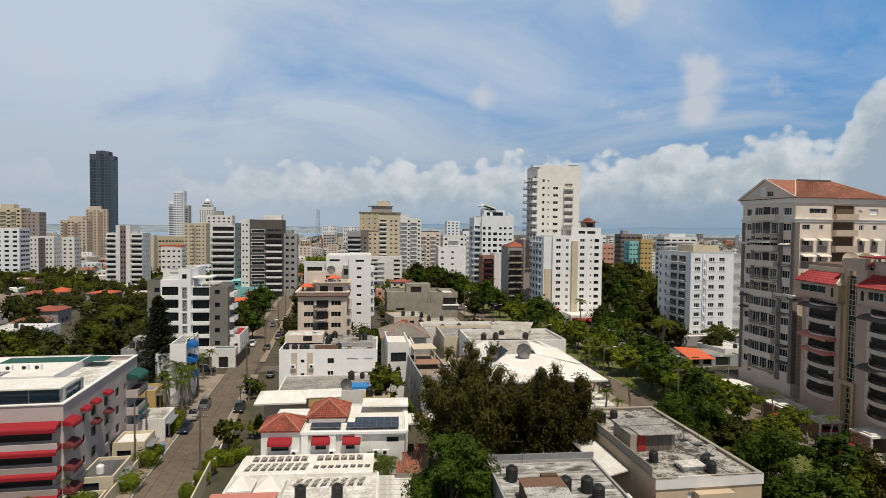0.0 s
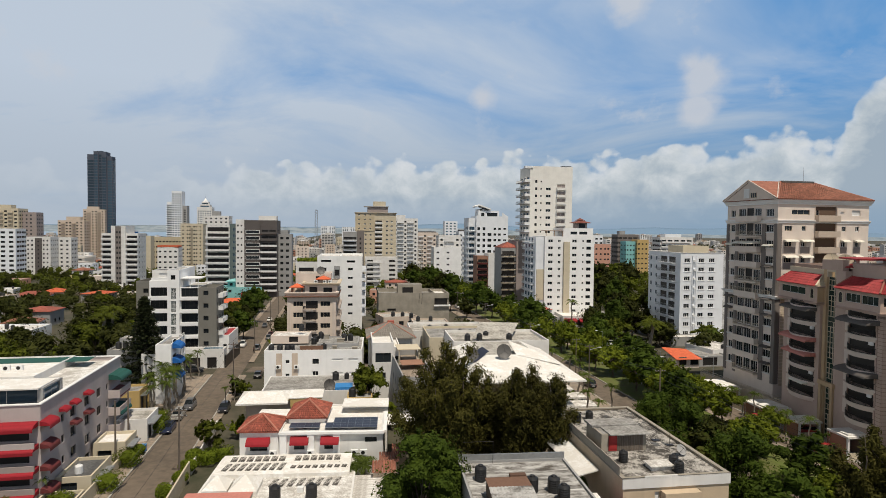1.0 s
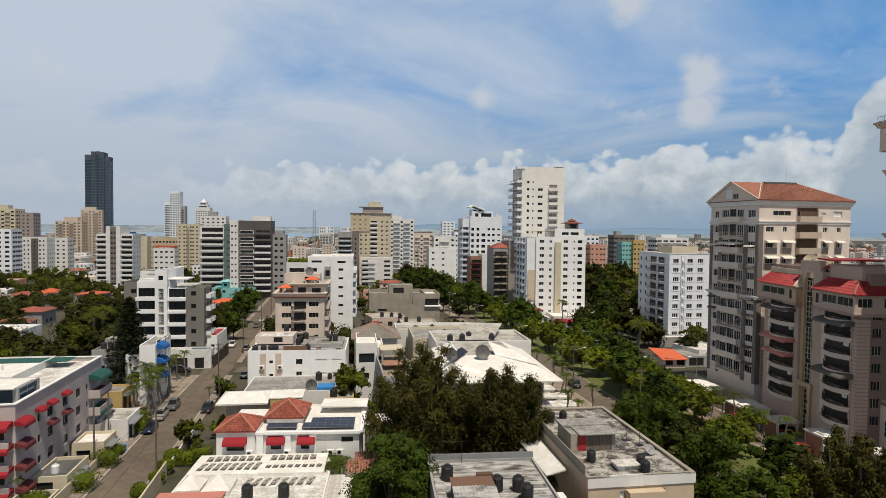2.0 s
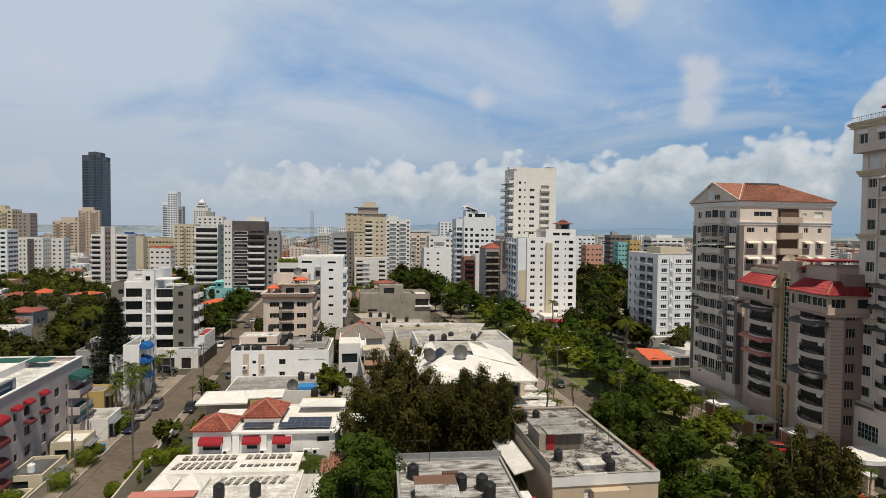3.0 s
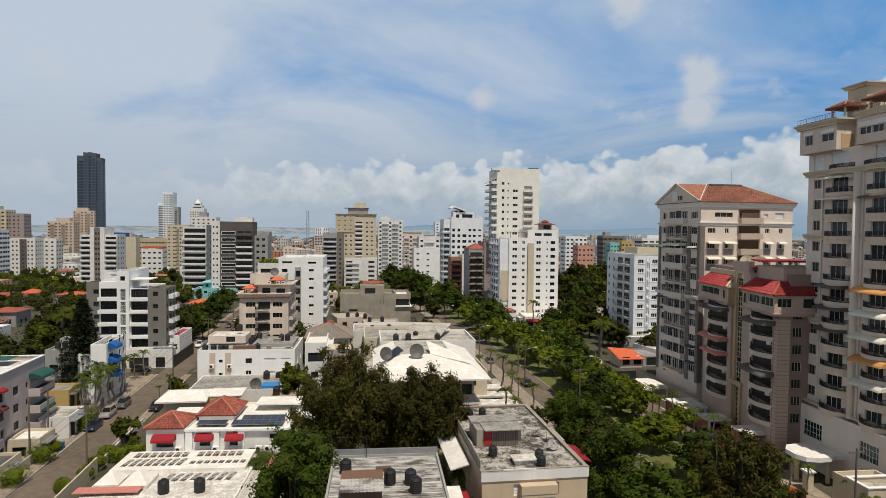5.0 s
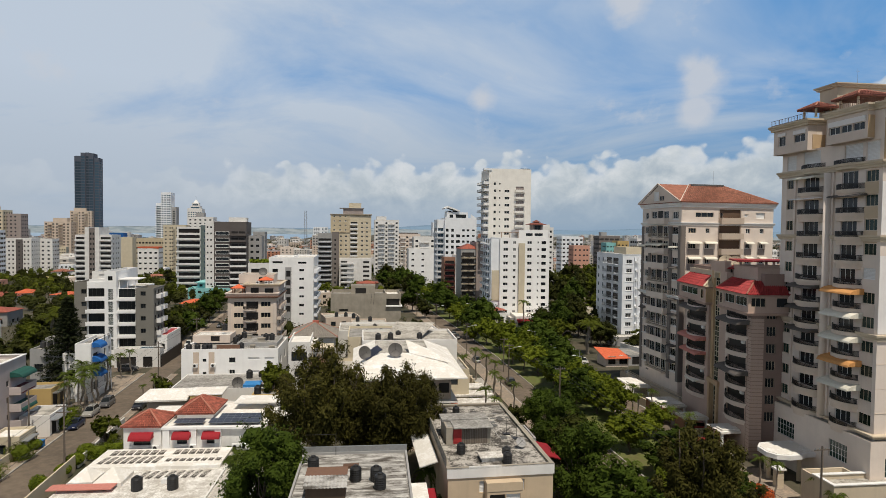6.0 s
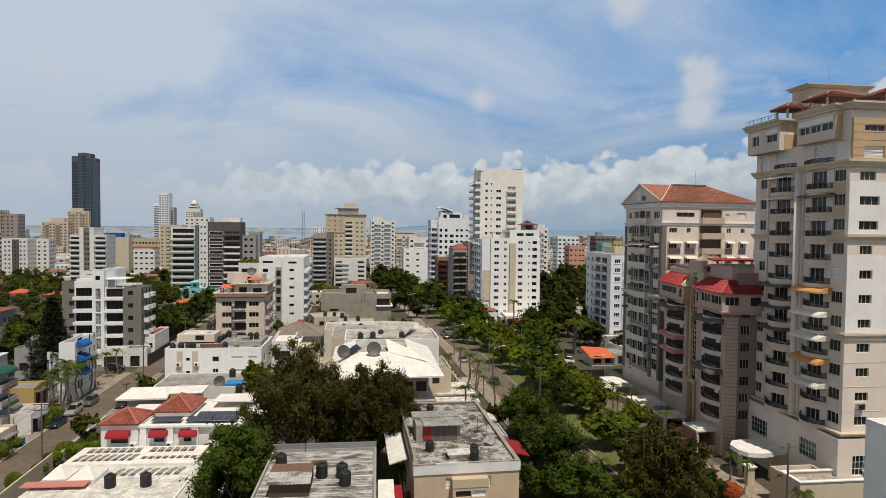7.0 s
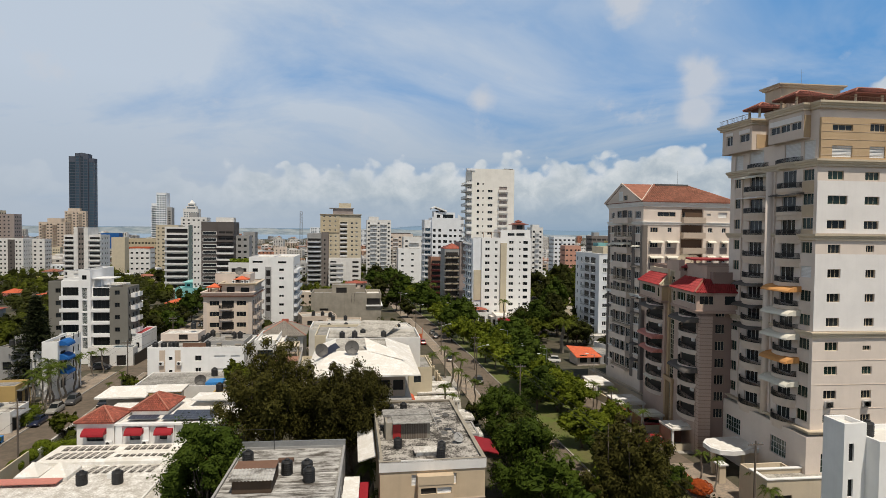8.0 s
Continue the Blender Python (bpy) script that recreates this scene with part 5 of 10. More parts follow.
# rosy-tan panels between the corner windows
for k in range(10):
    if k not in (5, 6):
        part("panel", Geo().box(-0.03, 0.5, L(rows_z[k]) + 1.42, 0.01, 2.5, L(rows_z[k]) + 2.9), "peach_wall" if k > 6 else "rose_wall", B)
for k in (7, 8, 9):
    part("panel", Geo().box(-0.03, 14.75, L(rows_z[k]) + 1.42, 0.01, 16.45, L(rows_z[k]) + 2.9), "rose_wall", B)
# upper storeys: tan-faced, set forward
U = L(44.55)
top_f = [(1.5, 3.5, 4.2, 4.2, "tri"), (6.5, 3.5, 8.6, 4.5, "tri"), (1.5, 0.3, 4.2, 1.7, "shut"), (6.5, 0.3, 8.6, 1.7, "shut"), (13.6, 3.5, 16.4, 4.5, "tri"), (13.6, 0.3, 16.4, 1.7, "shut")]
block(B, 0.0, -0.02, U, 22.2, 8.2, 6.0, "pale_pink_wall", f=[], l=[(2.3, 0.2, 5.2, 2.5, "shut"), (5.7, 0.2, 7.7, 2.5, "shut")], parapet=0.2)
block(B, 0.0, 8.19, U, 22.2, D - 8.19, 2.8, "pale_pink_wall", f=[], l=[(1.0, 0.2, 2.9, 2.3, "shut"), (4.3, 0.2, 7.5, 2.5, "shut")], parapet=0.0)
block(B, 1.4, 8.19, U + 2.79, 20.7, 2.7, 3.2, "rose_wall", f=[], l=[], parapet=0.0)
block(B, 0.0, 10.9, U + 2.79, 22.1, D - 10.9, 3.2, "pale_pink_wall", f=[], l=[], parapet=0.0)
block(B, 0.05, -0.32, U + 0.05, 22.0, 0.29, 5.0, "tan_wall", f=[(a, b - 0.05, c, d - 0.05, s) for a, b, c, d, s in top_f], parapet=0.0)
for k in range(5):
    part("groove_strip", Geo().box(0.05, -0.35, U + 0.5 + k * 0.95, 22.05, -0.31, U + 0.53 + k * 0.95), "beige_wall", B)
# two window bays carried out over the storey below
block(B, -0.95, 1.4, U + 2.75, 0.94, 6.5, 3.4, "rose_wall", f=[], l=[(0.4, 1.2, 2.2, 2.15, "win"), (2.35, 1.2, 4.1, 2.15, "win"), (4.25, 1.2, 6.1, 2.15, "win")], parapet=0.0)
part("shutter_box", Geo().box(-1.05, 1.7, U + 4.92, -0.94, 7.6, U + 5.6), "panel_white", B)
part("panel", Geo().box(-0.9, 1.35, U + 2.85, -0.02, 1.39, U + 5.6), "tan_wall", B)
block(B, -1.3, 10.9, U + 2.55, 1.29, 6.9, 3.55, "rose_wall", f=[], l=[(1.0, 1.2, 2.5, 2.6, "win"), (4.2, 1.35, 6.4, 2.4, "win")], parapet=0.0)
part("shutter_box", Geo().box(-1.4, 11.3, U + 5.0, -1.29, 13.7, U + 5.55).box(-1.4, 15.2, U + 5.16, -1.29, 16.9, U + 5.6), "panel_white", B)
part("panel", Geo().box(-0.6, 10.85, U + 2.75, 1.3, 10.89, U + 4.7), "tan_wall", B)
bow_balcony(B, face_pose("l", 0, 0, U + 0.1, 22, D) @ pose(D - 7.8, 0, 0), 5.4, 0.9, "stone_trim", gh=0.55)
bow_balcony(B, face_pose("l", 0, 0, U + 0.1, 22, D) @ pose(D - 13.7, 0, 0), 4.8, 0.9, "stone_trim", gh=0.55)
band(B, 0.0, -0.3, U + 6.15, 22.2, 8.48, 0.5, 0.85, "stone_trim")
band(B, -0.95, 1.4, U + 6.153, 0.94, 6.5, 0.45, 0.85, "stone_trim")
band(B, -1.3, 10.9, U + 6.0, 23.4, 6.9, 0.6, 0.8, "stone_trim")
band(B, 1.4, 8.6, U + 5.98, 20.7, 2.0, 0.3, 0.8, "stone_trim")
# roof terrace: pavilions, railings, stair house
T = U + 7.0
block(B, 2.1, 9.9, T - 0.6, 9.0, 3.2, 4.6, "stone_trim", f=[], l=[(0.9, 0.8, 1.8, 2.4, "vent")], parapet=0.2)
band(B, 2.1, 9.9, T + 4.05, 9.0, 3.2, 0.6, 0.5, "stone_trim")
block(B, 3.0, 8.7, T - 0.1, 16.0, 1.19, 2.9, "rose_wall", f=[(1.0, 0.3, 2.2, 2.4, "open"), (5.0, 0.3, 6.2, 2.4, "open")], l=[], parapet=0.1)
hip_roof(B, -0.2, 3.8, T + 1.55, 4.4, 3.6, 1.0, "tile_maroon", 0.4, tile=0.35)
hip_roof(B, 7.0, 2.6, T + 1.9, 8.0, 5.0, 1.2, "tile_maroon", 0.4, tile=0.35)
hip_roof(B, -0.8, 10.2, T + 1.35, 2.8, 2.8, 0.9, "tile_maroon", 0.35, tile=0.35)
for u, v, hh in ((0.1, 4.1, 0.82), (3.9, 4.1, 0.82), (0.1, 7.0, 0.82), (7.3, 2.9, 1.0), (14.7, 2.9, 1.0), (11.0, 2.9, 1.0), (-0.5, 10.5, 0.75), (-0.5, 12.7, 0.75), (1.7, 10.5, 0.75)):
    part("column", Geo().lathe([(0.22, 0), (0.16, 0.15), (0.14, 1.7 * hh), (0.22, 1.9 * hh)], 10, (u, v, T)), "stone_trim", B)
for u in range(12):
    ob = part("railing", shared("trail", lambda: rail_geo(1.8, 0.8, 0.06, 0.3, 0.018).mesh("railing", "rust_metal")), None, B, m=pose(0.2 + 1.83 * u, 0.2, T))
for v in range(4):
    part("railing", SHARED["trail"], None, B, m=face_pose("l", -0.6, 0, T, 22, 8) @ pose(0.2 + 1.83 * v, 0, 0))
for v in range(4):
    part("railing", SHARED["trail"], None, B, m=face_pose("l", -1.6, 10.6, T - 0.2, 4, 7.5) @ pose(0.1 + 1.83 * v, 0, 0))
part("antenna", Geo().tube((6, 11, T + 4.2), (6, 11, T + 7.0), 0.02, 0.015).tube((5.7, 11, T + 6.6), (6.3, 11, T + 6.6), 0.012, 0.012), "grey_metal", B)
dish(*local(B, 11.5, 7.5, T + 1.0), 0.9, 200, 30, "white_metal", "white satellite dish on a roof terrace")
# entrance canopy and forecourt of the high-rise
C = building(66.0, 74.4, "white curved entrance canopy on round columns", 7, 9, 5, name="entrance_canopy")
cz = 6.1 - C.matrix_basis.translation.z
poly = [(7, 0.2), (7, 5.0), (2.0, 5.0), (-0.4, 4.6), (-1.6, 3.2), (-1.7, 1.2), (-1.0, 0.0), (0.6, -0.5), (2.4, -0.3), (3.4, 0.2)]
part("slab", Geo().prism(poly, cz - 0.6, cz), "white_trim", C)
part("deck", Geo().prism([(2 + (x - 2) * 0.9, 2.8 + (y - 2.8) * 0.88) for x, y in poly], cz, cz + 0.05), "bright_roof", C)
for u, v in ((-0.6, 2.2), (3.0, 1.0), (5.6, 1.0), (0.5, 4.2)):
    part("column", Geo().lathe([(0.35, 0), (0.3, 0.2), (0.28, cz - 0.75), (0.4, cz - 0.6)], 12, (u, v, 0)), "stone_trim", C)
G = building(64.3, 72.8, "cream stone gate pier with a square cap", 7, 1, 1, name="gate_pier")
part("pier", Geo().box(0, 0, 0, 0.9, 0.9, 2.8), "stone_trim", G)
part("cap", Geo().box(-0.2, -0.2, 2.8, 1.1, 1.1, 3.0).box(0.1, 0.1, 3.0, 0.8, 0.8, 3.15), "white_trim", G)
B = building(65.4, 63.4, "low cream annex with a flat parapet roof", 7, 11, 6, name="annex")
hz = 6.7 - B.matrix_basis.translation.z
block(B, 0, 3.2, 0, 5.6, 2.0, hz - 0.6, "stone_trim", roof="pale_roof", parapet=0.5)
block(B, 0, 0, 0, 10.5, 3.2, hz - 0.6, "stone_trim", f=[(0.8, 0.4, 3.2, 2.8, "open")], l=[], roof="pale_roof", parapet=0.6, coping="white_trim")
B = building(62.9, 46.9, "white rendered stair block with slit windows", 8, 9, 9, name="stair_block")
hz = 18.4 - B.matrix_basis.translation.z
block(B, 0, 0, 0, 2.2, 2.4, hz, "bright_white", f=[(0.5, hz - 3.0, 1.0, hz - 1.4, "dark"), (0.5, hz - 6.2, 1.0, hz - 4.6, "dark")], roof="bright_roof", parapet=0.4)
block(B, 2.2, -1.4, 0, 8, 4.4, hz - 1.2, "bright_white", f=[], roof="bright_roof", parapet=0.4)
tank(*local(B, 3.4, 1.2, hz - 1.2), 1.0)

# rose building with red tile skirts, bowed balconies and a glazed stair
B = building(65.8, 83.2, "rose apartment building with red tile skirts and a glazed stair", 0, 20, 26)
base = B.matrix_basis.translation.z
FL = [L(7.4 + 2.55 * k) for k in range(7)]
TOP = L(23.6)


def on_left(v, z, u=0.0):
    """A pose on this building's long avenue side, whose x runs towards its front."""
    return pose(u, v, z, 0, 0, -90)


def arch_window(parent, m, w, h):
    """A round-headed window with a raised surround. m: pose of its lower left corner."""
    r = w / 2
    ring = [(0, 0), (w, 0)] + [(r + r * math.cos(math.pi * i / 8), h - r + r * math.sin(math.pi * i / 8)) for i in range(9)]
    out = [(r + (x - r) * 1.35, z * 1.12 - 0.12) for x, z in ring]
    g, n = Geo(), len(ring)
    for i in range(n):
        (a, b), (c, d) = ring[i], ring[(i + 1) % n]
        (e, k), (p, q) = out[i], out[(i + 1) % n]
        g.quad((e, -0.08, k), (p, -0.08, q), (c, -0.08, d), (a, -0.08, b))
        g.quad((e, 0.02, k), (p, 0.02, q), (p, -0.08, q), (e, -0.08, k))
        g.quad((a, -0.08, b), (c, -0.08, d), (c, 0.02, d), (a, 0.02, b))
    ob = part("window", g, "stone_trim", parent, m=m)
    k = Geo()
    k.v, k.f = [(x, -0.01, z) for x, z in ring], [tuple(range(n))]
    part("pane", k, "dark_glass", ob)
    return ob


def tile_slope(name, parent, p, q, r, t, mat, label=""):
    """Barrel tiles on one slope, eave p to q, top edge t to r."""
    g = Geo()
    p, q, r, t = Vector(p), Vector(q), Vector(r), Vector(t)
    nrm = (q - p).cross(t - p).normalized()
    g.quad(p - nrm * 0.06, q - nrm * 0.06, r - nrm * 0.06, t - nrm * 0.06)
    rows_n, cols_n = 5, max(6, int((q - p).length / 0.34))
    for i in range(rows_n):
        f0, f1 = i / rows_n, (i + 1.06) / rows_n
        for j in range(cols_n):
            a, b = j / cols_n, (j + 0.92) / cols_n
            A, C = p.lerp(q, a).lerp(t.lerp(r, a), f0), p.lerp(q, b).lerp(t.lerp(r, b), f0)
            E, F = p.lerp(q, a).lerp(t.lerp(r, a), f1), p.lerp(q, b).lerp(t.lerp(r, b), f1)
            m0, m1 = (A + C) / 2 + nrm * 0.14, (E + F) / 2 + nrm * 0.07
            g.quad(A + nrm * 0.03, m0, m1, E)
            g.quad(m0, C + nrm * 0.03, F, m1)
    return part(name, g, mat, parent, label)


# body behind the bays, its shade painted in as a darker clay
block(B, 1.9, 0.35, 0, 18, 25.0, L(29.0), "clay_shade_wall", f=[(0.5, z + 0.2, 1.9, z + 1.6, "tri") for z in FL] + [(5.0, z + 0.2, 7.4, z + 1.6, "dark") for z in FL], l=[], roof="pale_roof", parapet=0.6)
block(B, 1.4, 1.4, L(28.0), 14, 7.4, 2.1, "dusk_rose_wall", roof="pale_roof", parapet=0.3, coping="clay_rose_wall")
# corner pilaster in the same shade-darkened clay, faced with grooved blocks
block(B, 0.0, -0.05, 0, 1.9, 1.2, TOP - 0.05, "clay_shade_wall", parapet=0.0)
for k in range(38):
    part("stone_block", shared("quoin_rose", lambda: Geo().box(0.0, -0.05, 0, 1.75, 0.0, 0.47).box(-0.05, 0.0, 0, 0.0, 1.0, 0.47).mesh("stone_block", "dusk_rose_wall")), None, B, m=pose(0.02, -0.05, 0.6 + 0.55 * k))
# the two bays: recessed openings with dark panes for their shade, white inner walls, bowed balconies
for bay, (v0, v1, o0, o1) in enumerate(((1.15, 8.6, 1.5, 7.0), (14.2, 24.6, 15.4, 22.4))):
    w0 = v1 - v0
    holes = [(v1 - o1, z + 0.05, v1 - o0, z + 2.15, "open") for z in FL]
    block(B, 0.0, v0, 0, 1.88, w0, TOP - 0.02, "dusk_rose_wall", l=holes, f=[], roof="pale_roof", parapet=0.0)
    for z in FL:
        bow_balcony(B, on_left(o1 + 0.4, z), o1 - o0 + 0.8, 1.35, "rose_wall", "black_metal", 0.75, 0.9)
        part("jamb", Geo().box(-0.08, o1 + 0.05, z, 0.0, o1 + 0.9, z + 2.2), "rose_wall", B)
        ob = part("air_conditioner", shared("ac_small", lambda: Geo().box(-0.35, 0, 0, 0.0, 0.7, 0.5).mesh("air_conditioner", "white_metal")), None, B, m=pose(-0.002, o0 + 0.2, z + 1.3)) if z in (FL[1], FL[4]) else None
# enclosed top storeys under the tile skirts
ob = block(B, -0.9, -0.5, TOP, 8.0, 9.3, 2.9, "dusk_rose_wall", l=[(1.9, 1.2, 5.2, 2.5, "green"), (5.4, 1.2, 8.9, 2.5, "green")], f=[(0.5, 1.2, 2.6, 2.5, "tri"), (4.2, 1.2, 6.8, 2.5, "dark")], parapet=0.0)
arch_window(ob, on_left(8.3, TOP + 0.9, -0.9), 0.8, 1.6)
band(B, -0.9, -0.5, TOP - 0.1, 8.0, 9.3, 0.25, 0.45, "clay_rose_wall")
band(B, -0.9, -0.5, TOP + 2.75, 8.0, 9.3, 0.4, 0.3, "clay_rose_wall")
ob = block(B, -0.8, 13.9, TOP - 0.2, 5.0, 11.2, 2.8, "dusk_rose_wall", l=[(0.9, 1.2, 8.0, 2.4, "green")], parapet=0.0)
arch_window(ob, on_left(15.6, TOP + 0.7, -0.8), 0.8, 1.6)
part("panel", Geo().box(-0.75, 13.84, TOP - 0.1, 0.6, 13.9, TOP + 2.5), "tan_wall", B)
band(B, -0.8, 13.9, TOP - 0.35, 5.0, 11.2, 0.25, 0.45, "clay_rose_wall")
band(B, -0.8, 13.9, TOP + 2.5, 5.0, 11.2, 0.4, 0.3, "clay_rose_wall")
e, t_ = TOP + 3.05, TOP + 4.9
tile_slope("tile_skirt", B, (-1.4, 8.9, e), (-1.4, -1.0, e), (0.9, 1.2, t_), (0.9, 8.0, t_), "tile_crimson", "red barrel tile skirt roof")
tile_slope("tile_skirt", B, (-1.4, -1.0, e), (7.6, -1.0, e), (7.6, 1.2, t_), (0.9, 1.2, t_), "tile_crimson", "red barrel tile skirt roof")
part("ridge", Geo().tube((-1.4, -1.0, e + 0.1), (0.9, 1.2, t_ + 0.1), 0.13, 0.13).tube((-1.4, 8.9, e + 0.1), (0.9, 8.0, t_ + 0.1), 0.13, 0.13), "ridge_tile", B)
e, t_ = TOP + 2.8, TOP + 4.6
tile_slope("tile_skirt", B, (-1.3, 25.3, e), (-1.3, 13.5, e), (0.9, 15.0, t_), (0.9, 24.4, t_), "tile_crimson", "red barrel tile skirt roof")
part("ridge", Geo().tube((-1.3, 13.5, e + 0.1), (0.9, 15.0, t_ + 0.1), 0.16, 0.16), "stone_trim", B)
for k in range(5):
    part("step", Geo().box(-1.0 + 0.42 * k, 13.6 + 0.26 * k, e - 0.1 + 0.36 * k, 1.4, 15.6, e + 0.26 + 0.36 * k), "cream_wall", B)
block(B, 0.9, 15.0, L(27.6), 6.0, 9.6, 1.2, "cream_wall", roof="pale_roof", parapet=0.3)
# red roof slab and the little pergola on the terrace
for u, v in ((3.2, 10.3), (11.6, 10.3), (3.2, 15.6), (11.6, 15.6), (7.4, 10.3)):
    part("post", Geo().box(u, v, L(29.0), u + 0.3, v + 0.3, L(30.9)), "dusk_rose_wall", B)
part("terrace_wall", Geo().box(3.6, 10.5, L(29.0), 11.5, 10.7, L(30.2)), "clay_rose_wall", B)
part("roof_slab", Geo().prism([(2.4, 9.6), (12.4, 9.6), (12.4, 16.4), (4.2, 16.4)], L(30.9), L(31.15)), "tile_crimson", B)
hip_roof(B, 1.0, 8.9, L(29.9), 1.9, 1.9, 0.5, "tile_crimson", 0.35, 0)
for u, v in ((1.1, 9.0), (2.7, 9.0), (1.1, 10.6), (2.7, 10.6)):
    part("post", Geo().box(u, v, L(28.2), u + 0.12, v + 0.12, L(29.9)), "black_metal", B)
for u, w0, out, drop, fl, mat_, lab in ((7.6, 7.0, 2.0, 0.7, 6, "grey_canvas", "grey fabric awning"), (7.6, 7.0, 2.0, 0.7, 3, "grey_canvas", "grey fabric awning"), (23.0, 8.0, 1.9, 0.6, 6, "grey_canvas", "dark grey fabric awning"), (23.0, 8.0, 1.9, 0.7, 4, "salmon_canvas", "faded red fabric awning"), (22.0, 7.0, 1.9, 0.6, 3, "salmon_canvas", "faded red fabric awning"), (20.0, 4.0, 1.6, 0.4, 1, "cream_canvas", "cream fabric awning")):
    awning(B, on_left(u, FL[fl] - 0.05, 0.0), w0, out, drop, mat_, lab, 0.1)
# glazed stair between the bays, in a tall round-headed frame
for v0, v1, u0 in ((8.8, 11.0, 0.35), (13.3, 14.1, 0.35)):
    part("stair_frame", Geo().box(u0, v0, 0, 2.0, v1, L(29.2)), "tan_wall" if v0 > 12 else "dusk_rose_wall", B)
part("stair_frame", Geo().box(-0.1, 10.4, L(10.2), 0.36, 14.3, L(10.9)).box(0.0, 10.6, 0, 0.34, 11.2, L(10.2)).box(0.0, 13.5, 0, 0.34, 14.1, L(10.2)), "tan_wall", B)
part("stair_glazing", Geo().box(0.75, 11.0, 0.0, 0.85, 13.3, L(28.0)), "green_glass", B)
random.seed(21)
g, z = Geo(), 0.4
while z < L(28.0):
    g.box(0.66, 11.0, z, 0.76, 13.3, z + 0.09)
    for v in (11.0, 11.7, 12.45, 13.2):
        if random.random() < 0.85 or v in (11.0, 13.2):
            g.box(0.67, v, z + 0.09, 0.75, v + 0.12, z + 0.85)
    z += 0.85
part("glazing_grid", g, "stone_trim", B)
gable = [(9.4, L(29.2)), (14.5, L(29.2)), (14.5, L(30.8)), (9.4, L(31.0))]
g = Geo()
g.v = [(u, v, z) for u in (0.3, 1.3) for v, z in gable]
g.f = [(0, 1, 2, 3), (7, 6, 5, 4)] + [(i, 4 + i, 4 + (i + 1) % 4, (i + 1) % 4) for i in range(4)]
part("gable", g, "dusk_rose_wall", B)
part("arch", Geo().box(0.3, 11.0, L(28.9), 0.9, 13.3, L(29.2)).prism([(0.34, 11.0), (0.9, 11.0), (0.9, 11.5), (0.34, 11.3)], L(28.0), L(28.9)).prism([(0.34, 13.0), (0.9, 12.8), (0.9, 13.3), (0.34, 13.3)], L(28.0), L(28.9)), "stone_trim", B)
for v in (13.0, 16.6):
    dish(*local(B, 6.0, v + 4.5, L(29.0)), 1.3, -20, 20, "stone_trim", "pale round satellite dish on a flat roof")

# grey and white block with a red hipped roof
B = building(66.7, 112.4, "grey and white apartment block under a red hipped roof", 12, 20.8, 14.2)
base = B.matrix_basis.translation.z
dz = 3.05
zs = [23.1 + dz * k for k in range(6)]
ff, ll = [], []
for k, z in enumerate(zs):
    a = L(z) + 0.2
    if k == 5:
        ff += [(3.1, a + 0.1, 7.1, a + 1.0, "tri"), (8.6, a, 9.2, a + 1.0, "dark"), (14.1, a + 0.3, 15.0, a + 0.8, "shut"), (16.8, a, 18.8, a + 1.1, "shut")]
    else:
        ff += [(1.6, a, 3.3, a + 0.95, "tri"), (5.4, a, 6.3, a + 0.95, "win"), (14.5, a, 15.5, a + 0.95, "win"), (17.7, a, 18.6, a + 0.95, "win")]
    # flat dark brown pane stands in for the shaded balcony recess
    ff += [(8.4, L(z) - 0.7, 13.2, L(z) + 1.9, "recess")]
for k in range(11):
    a = L(7.6 + dz * k) + 0.2
    ll += [(1.2, a, 2.5, a + 1.4, "win"), (11.2, a, 13.2, a + 1.4, "win2")]
    ll += [(3.6, a - 0.6, 5.6, a + 1.6, "win2"), (5.8, a - 0.6, 7.8, a + 1.7, "open" if k > 4 else "win2"), (8.0, a - 0.6, 9.9, a + 1.6, "win2")]
h = L(41.0)
block(B, 0, 0, 0, 20.8, 14.2, h, "pale_pink_wall", f=ff, l=ll, parapet=0.0)
part("panel", Geo().box(8.2, -0.06, L(21), 8.4, 0.02, L(40)).box(13.2, -0.06, L(21), 13.4, 0.02, L(40)), "beige_wall", B)
# brown panels below the front windows
for k in (1, 2, 3):
    for u, w0 in ((1.5, 2.6), (5.2, 2.0), (14.3, 1.5), (17.4, 1.5)):
        part("panel", Geo().box(u, -0.035, L(zs[k]) - 1.1, u + w0, 0.005, L(zs[k]) + 0.15), "mauve_wall", B)
# dark grey piers on the avenue side
for v0, v1 in ((-0.1, 0.7), (2.9, 3.9), (10.6, 11.4), (13.4, 14.2)):
    part("cladding", Geo().box(-0.16, v0, L(6), 0.01, v1, L(36.8)), "slate_wall", B, "dark grey rendered pier")
part("cladding", Geo().box(0.0, -0.16, L(6), 0.9, 0.0, L(36.8)), "slate_wall", B, "dark grey rendered pier")
for k in range(11):
    a = L(7.6 + dz * k)
    part("cladding", Geo().box(-0.1, 3.9, a - 0.72, 0.01, 10.6, a - 0.45), "slate_wall", B)
    for v0, v1 in ((0.75, 2.9), (11.4, 13.4)):
        part("sill", Geo().box(-0.14, v0, a + 0.02, 0.01, v1, a + 0.16), "white_trim", B)
# quoin of pale blocks at the near corner
for k in range(26):
    part("stone_block", shared("quoin_pale", lambda: Geo().box(0.0, -0.06, 0, 1.1, 0.0, 0.5).mesh("stone_block", "stone_trim")), None, B, m=pose(1.2, 0.0, L(5.6) + 0.66 * k))
part("corner_pier", Geo().box(2.6, -0.15, L(4), 3.6, 0.02, L(22.6)), "terracotta_wall", B)
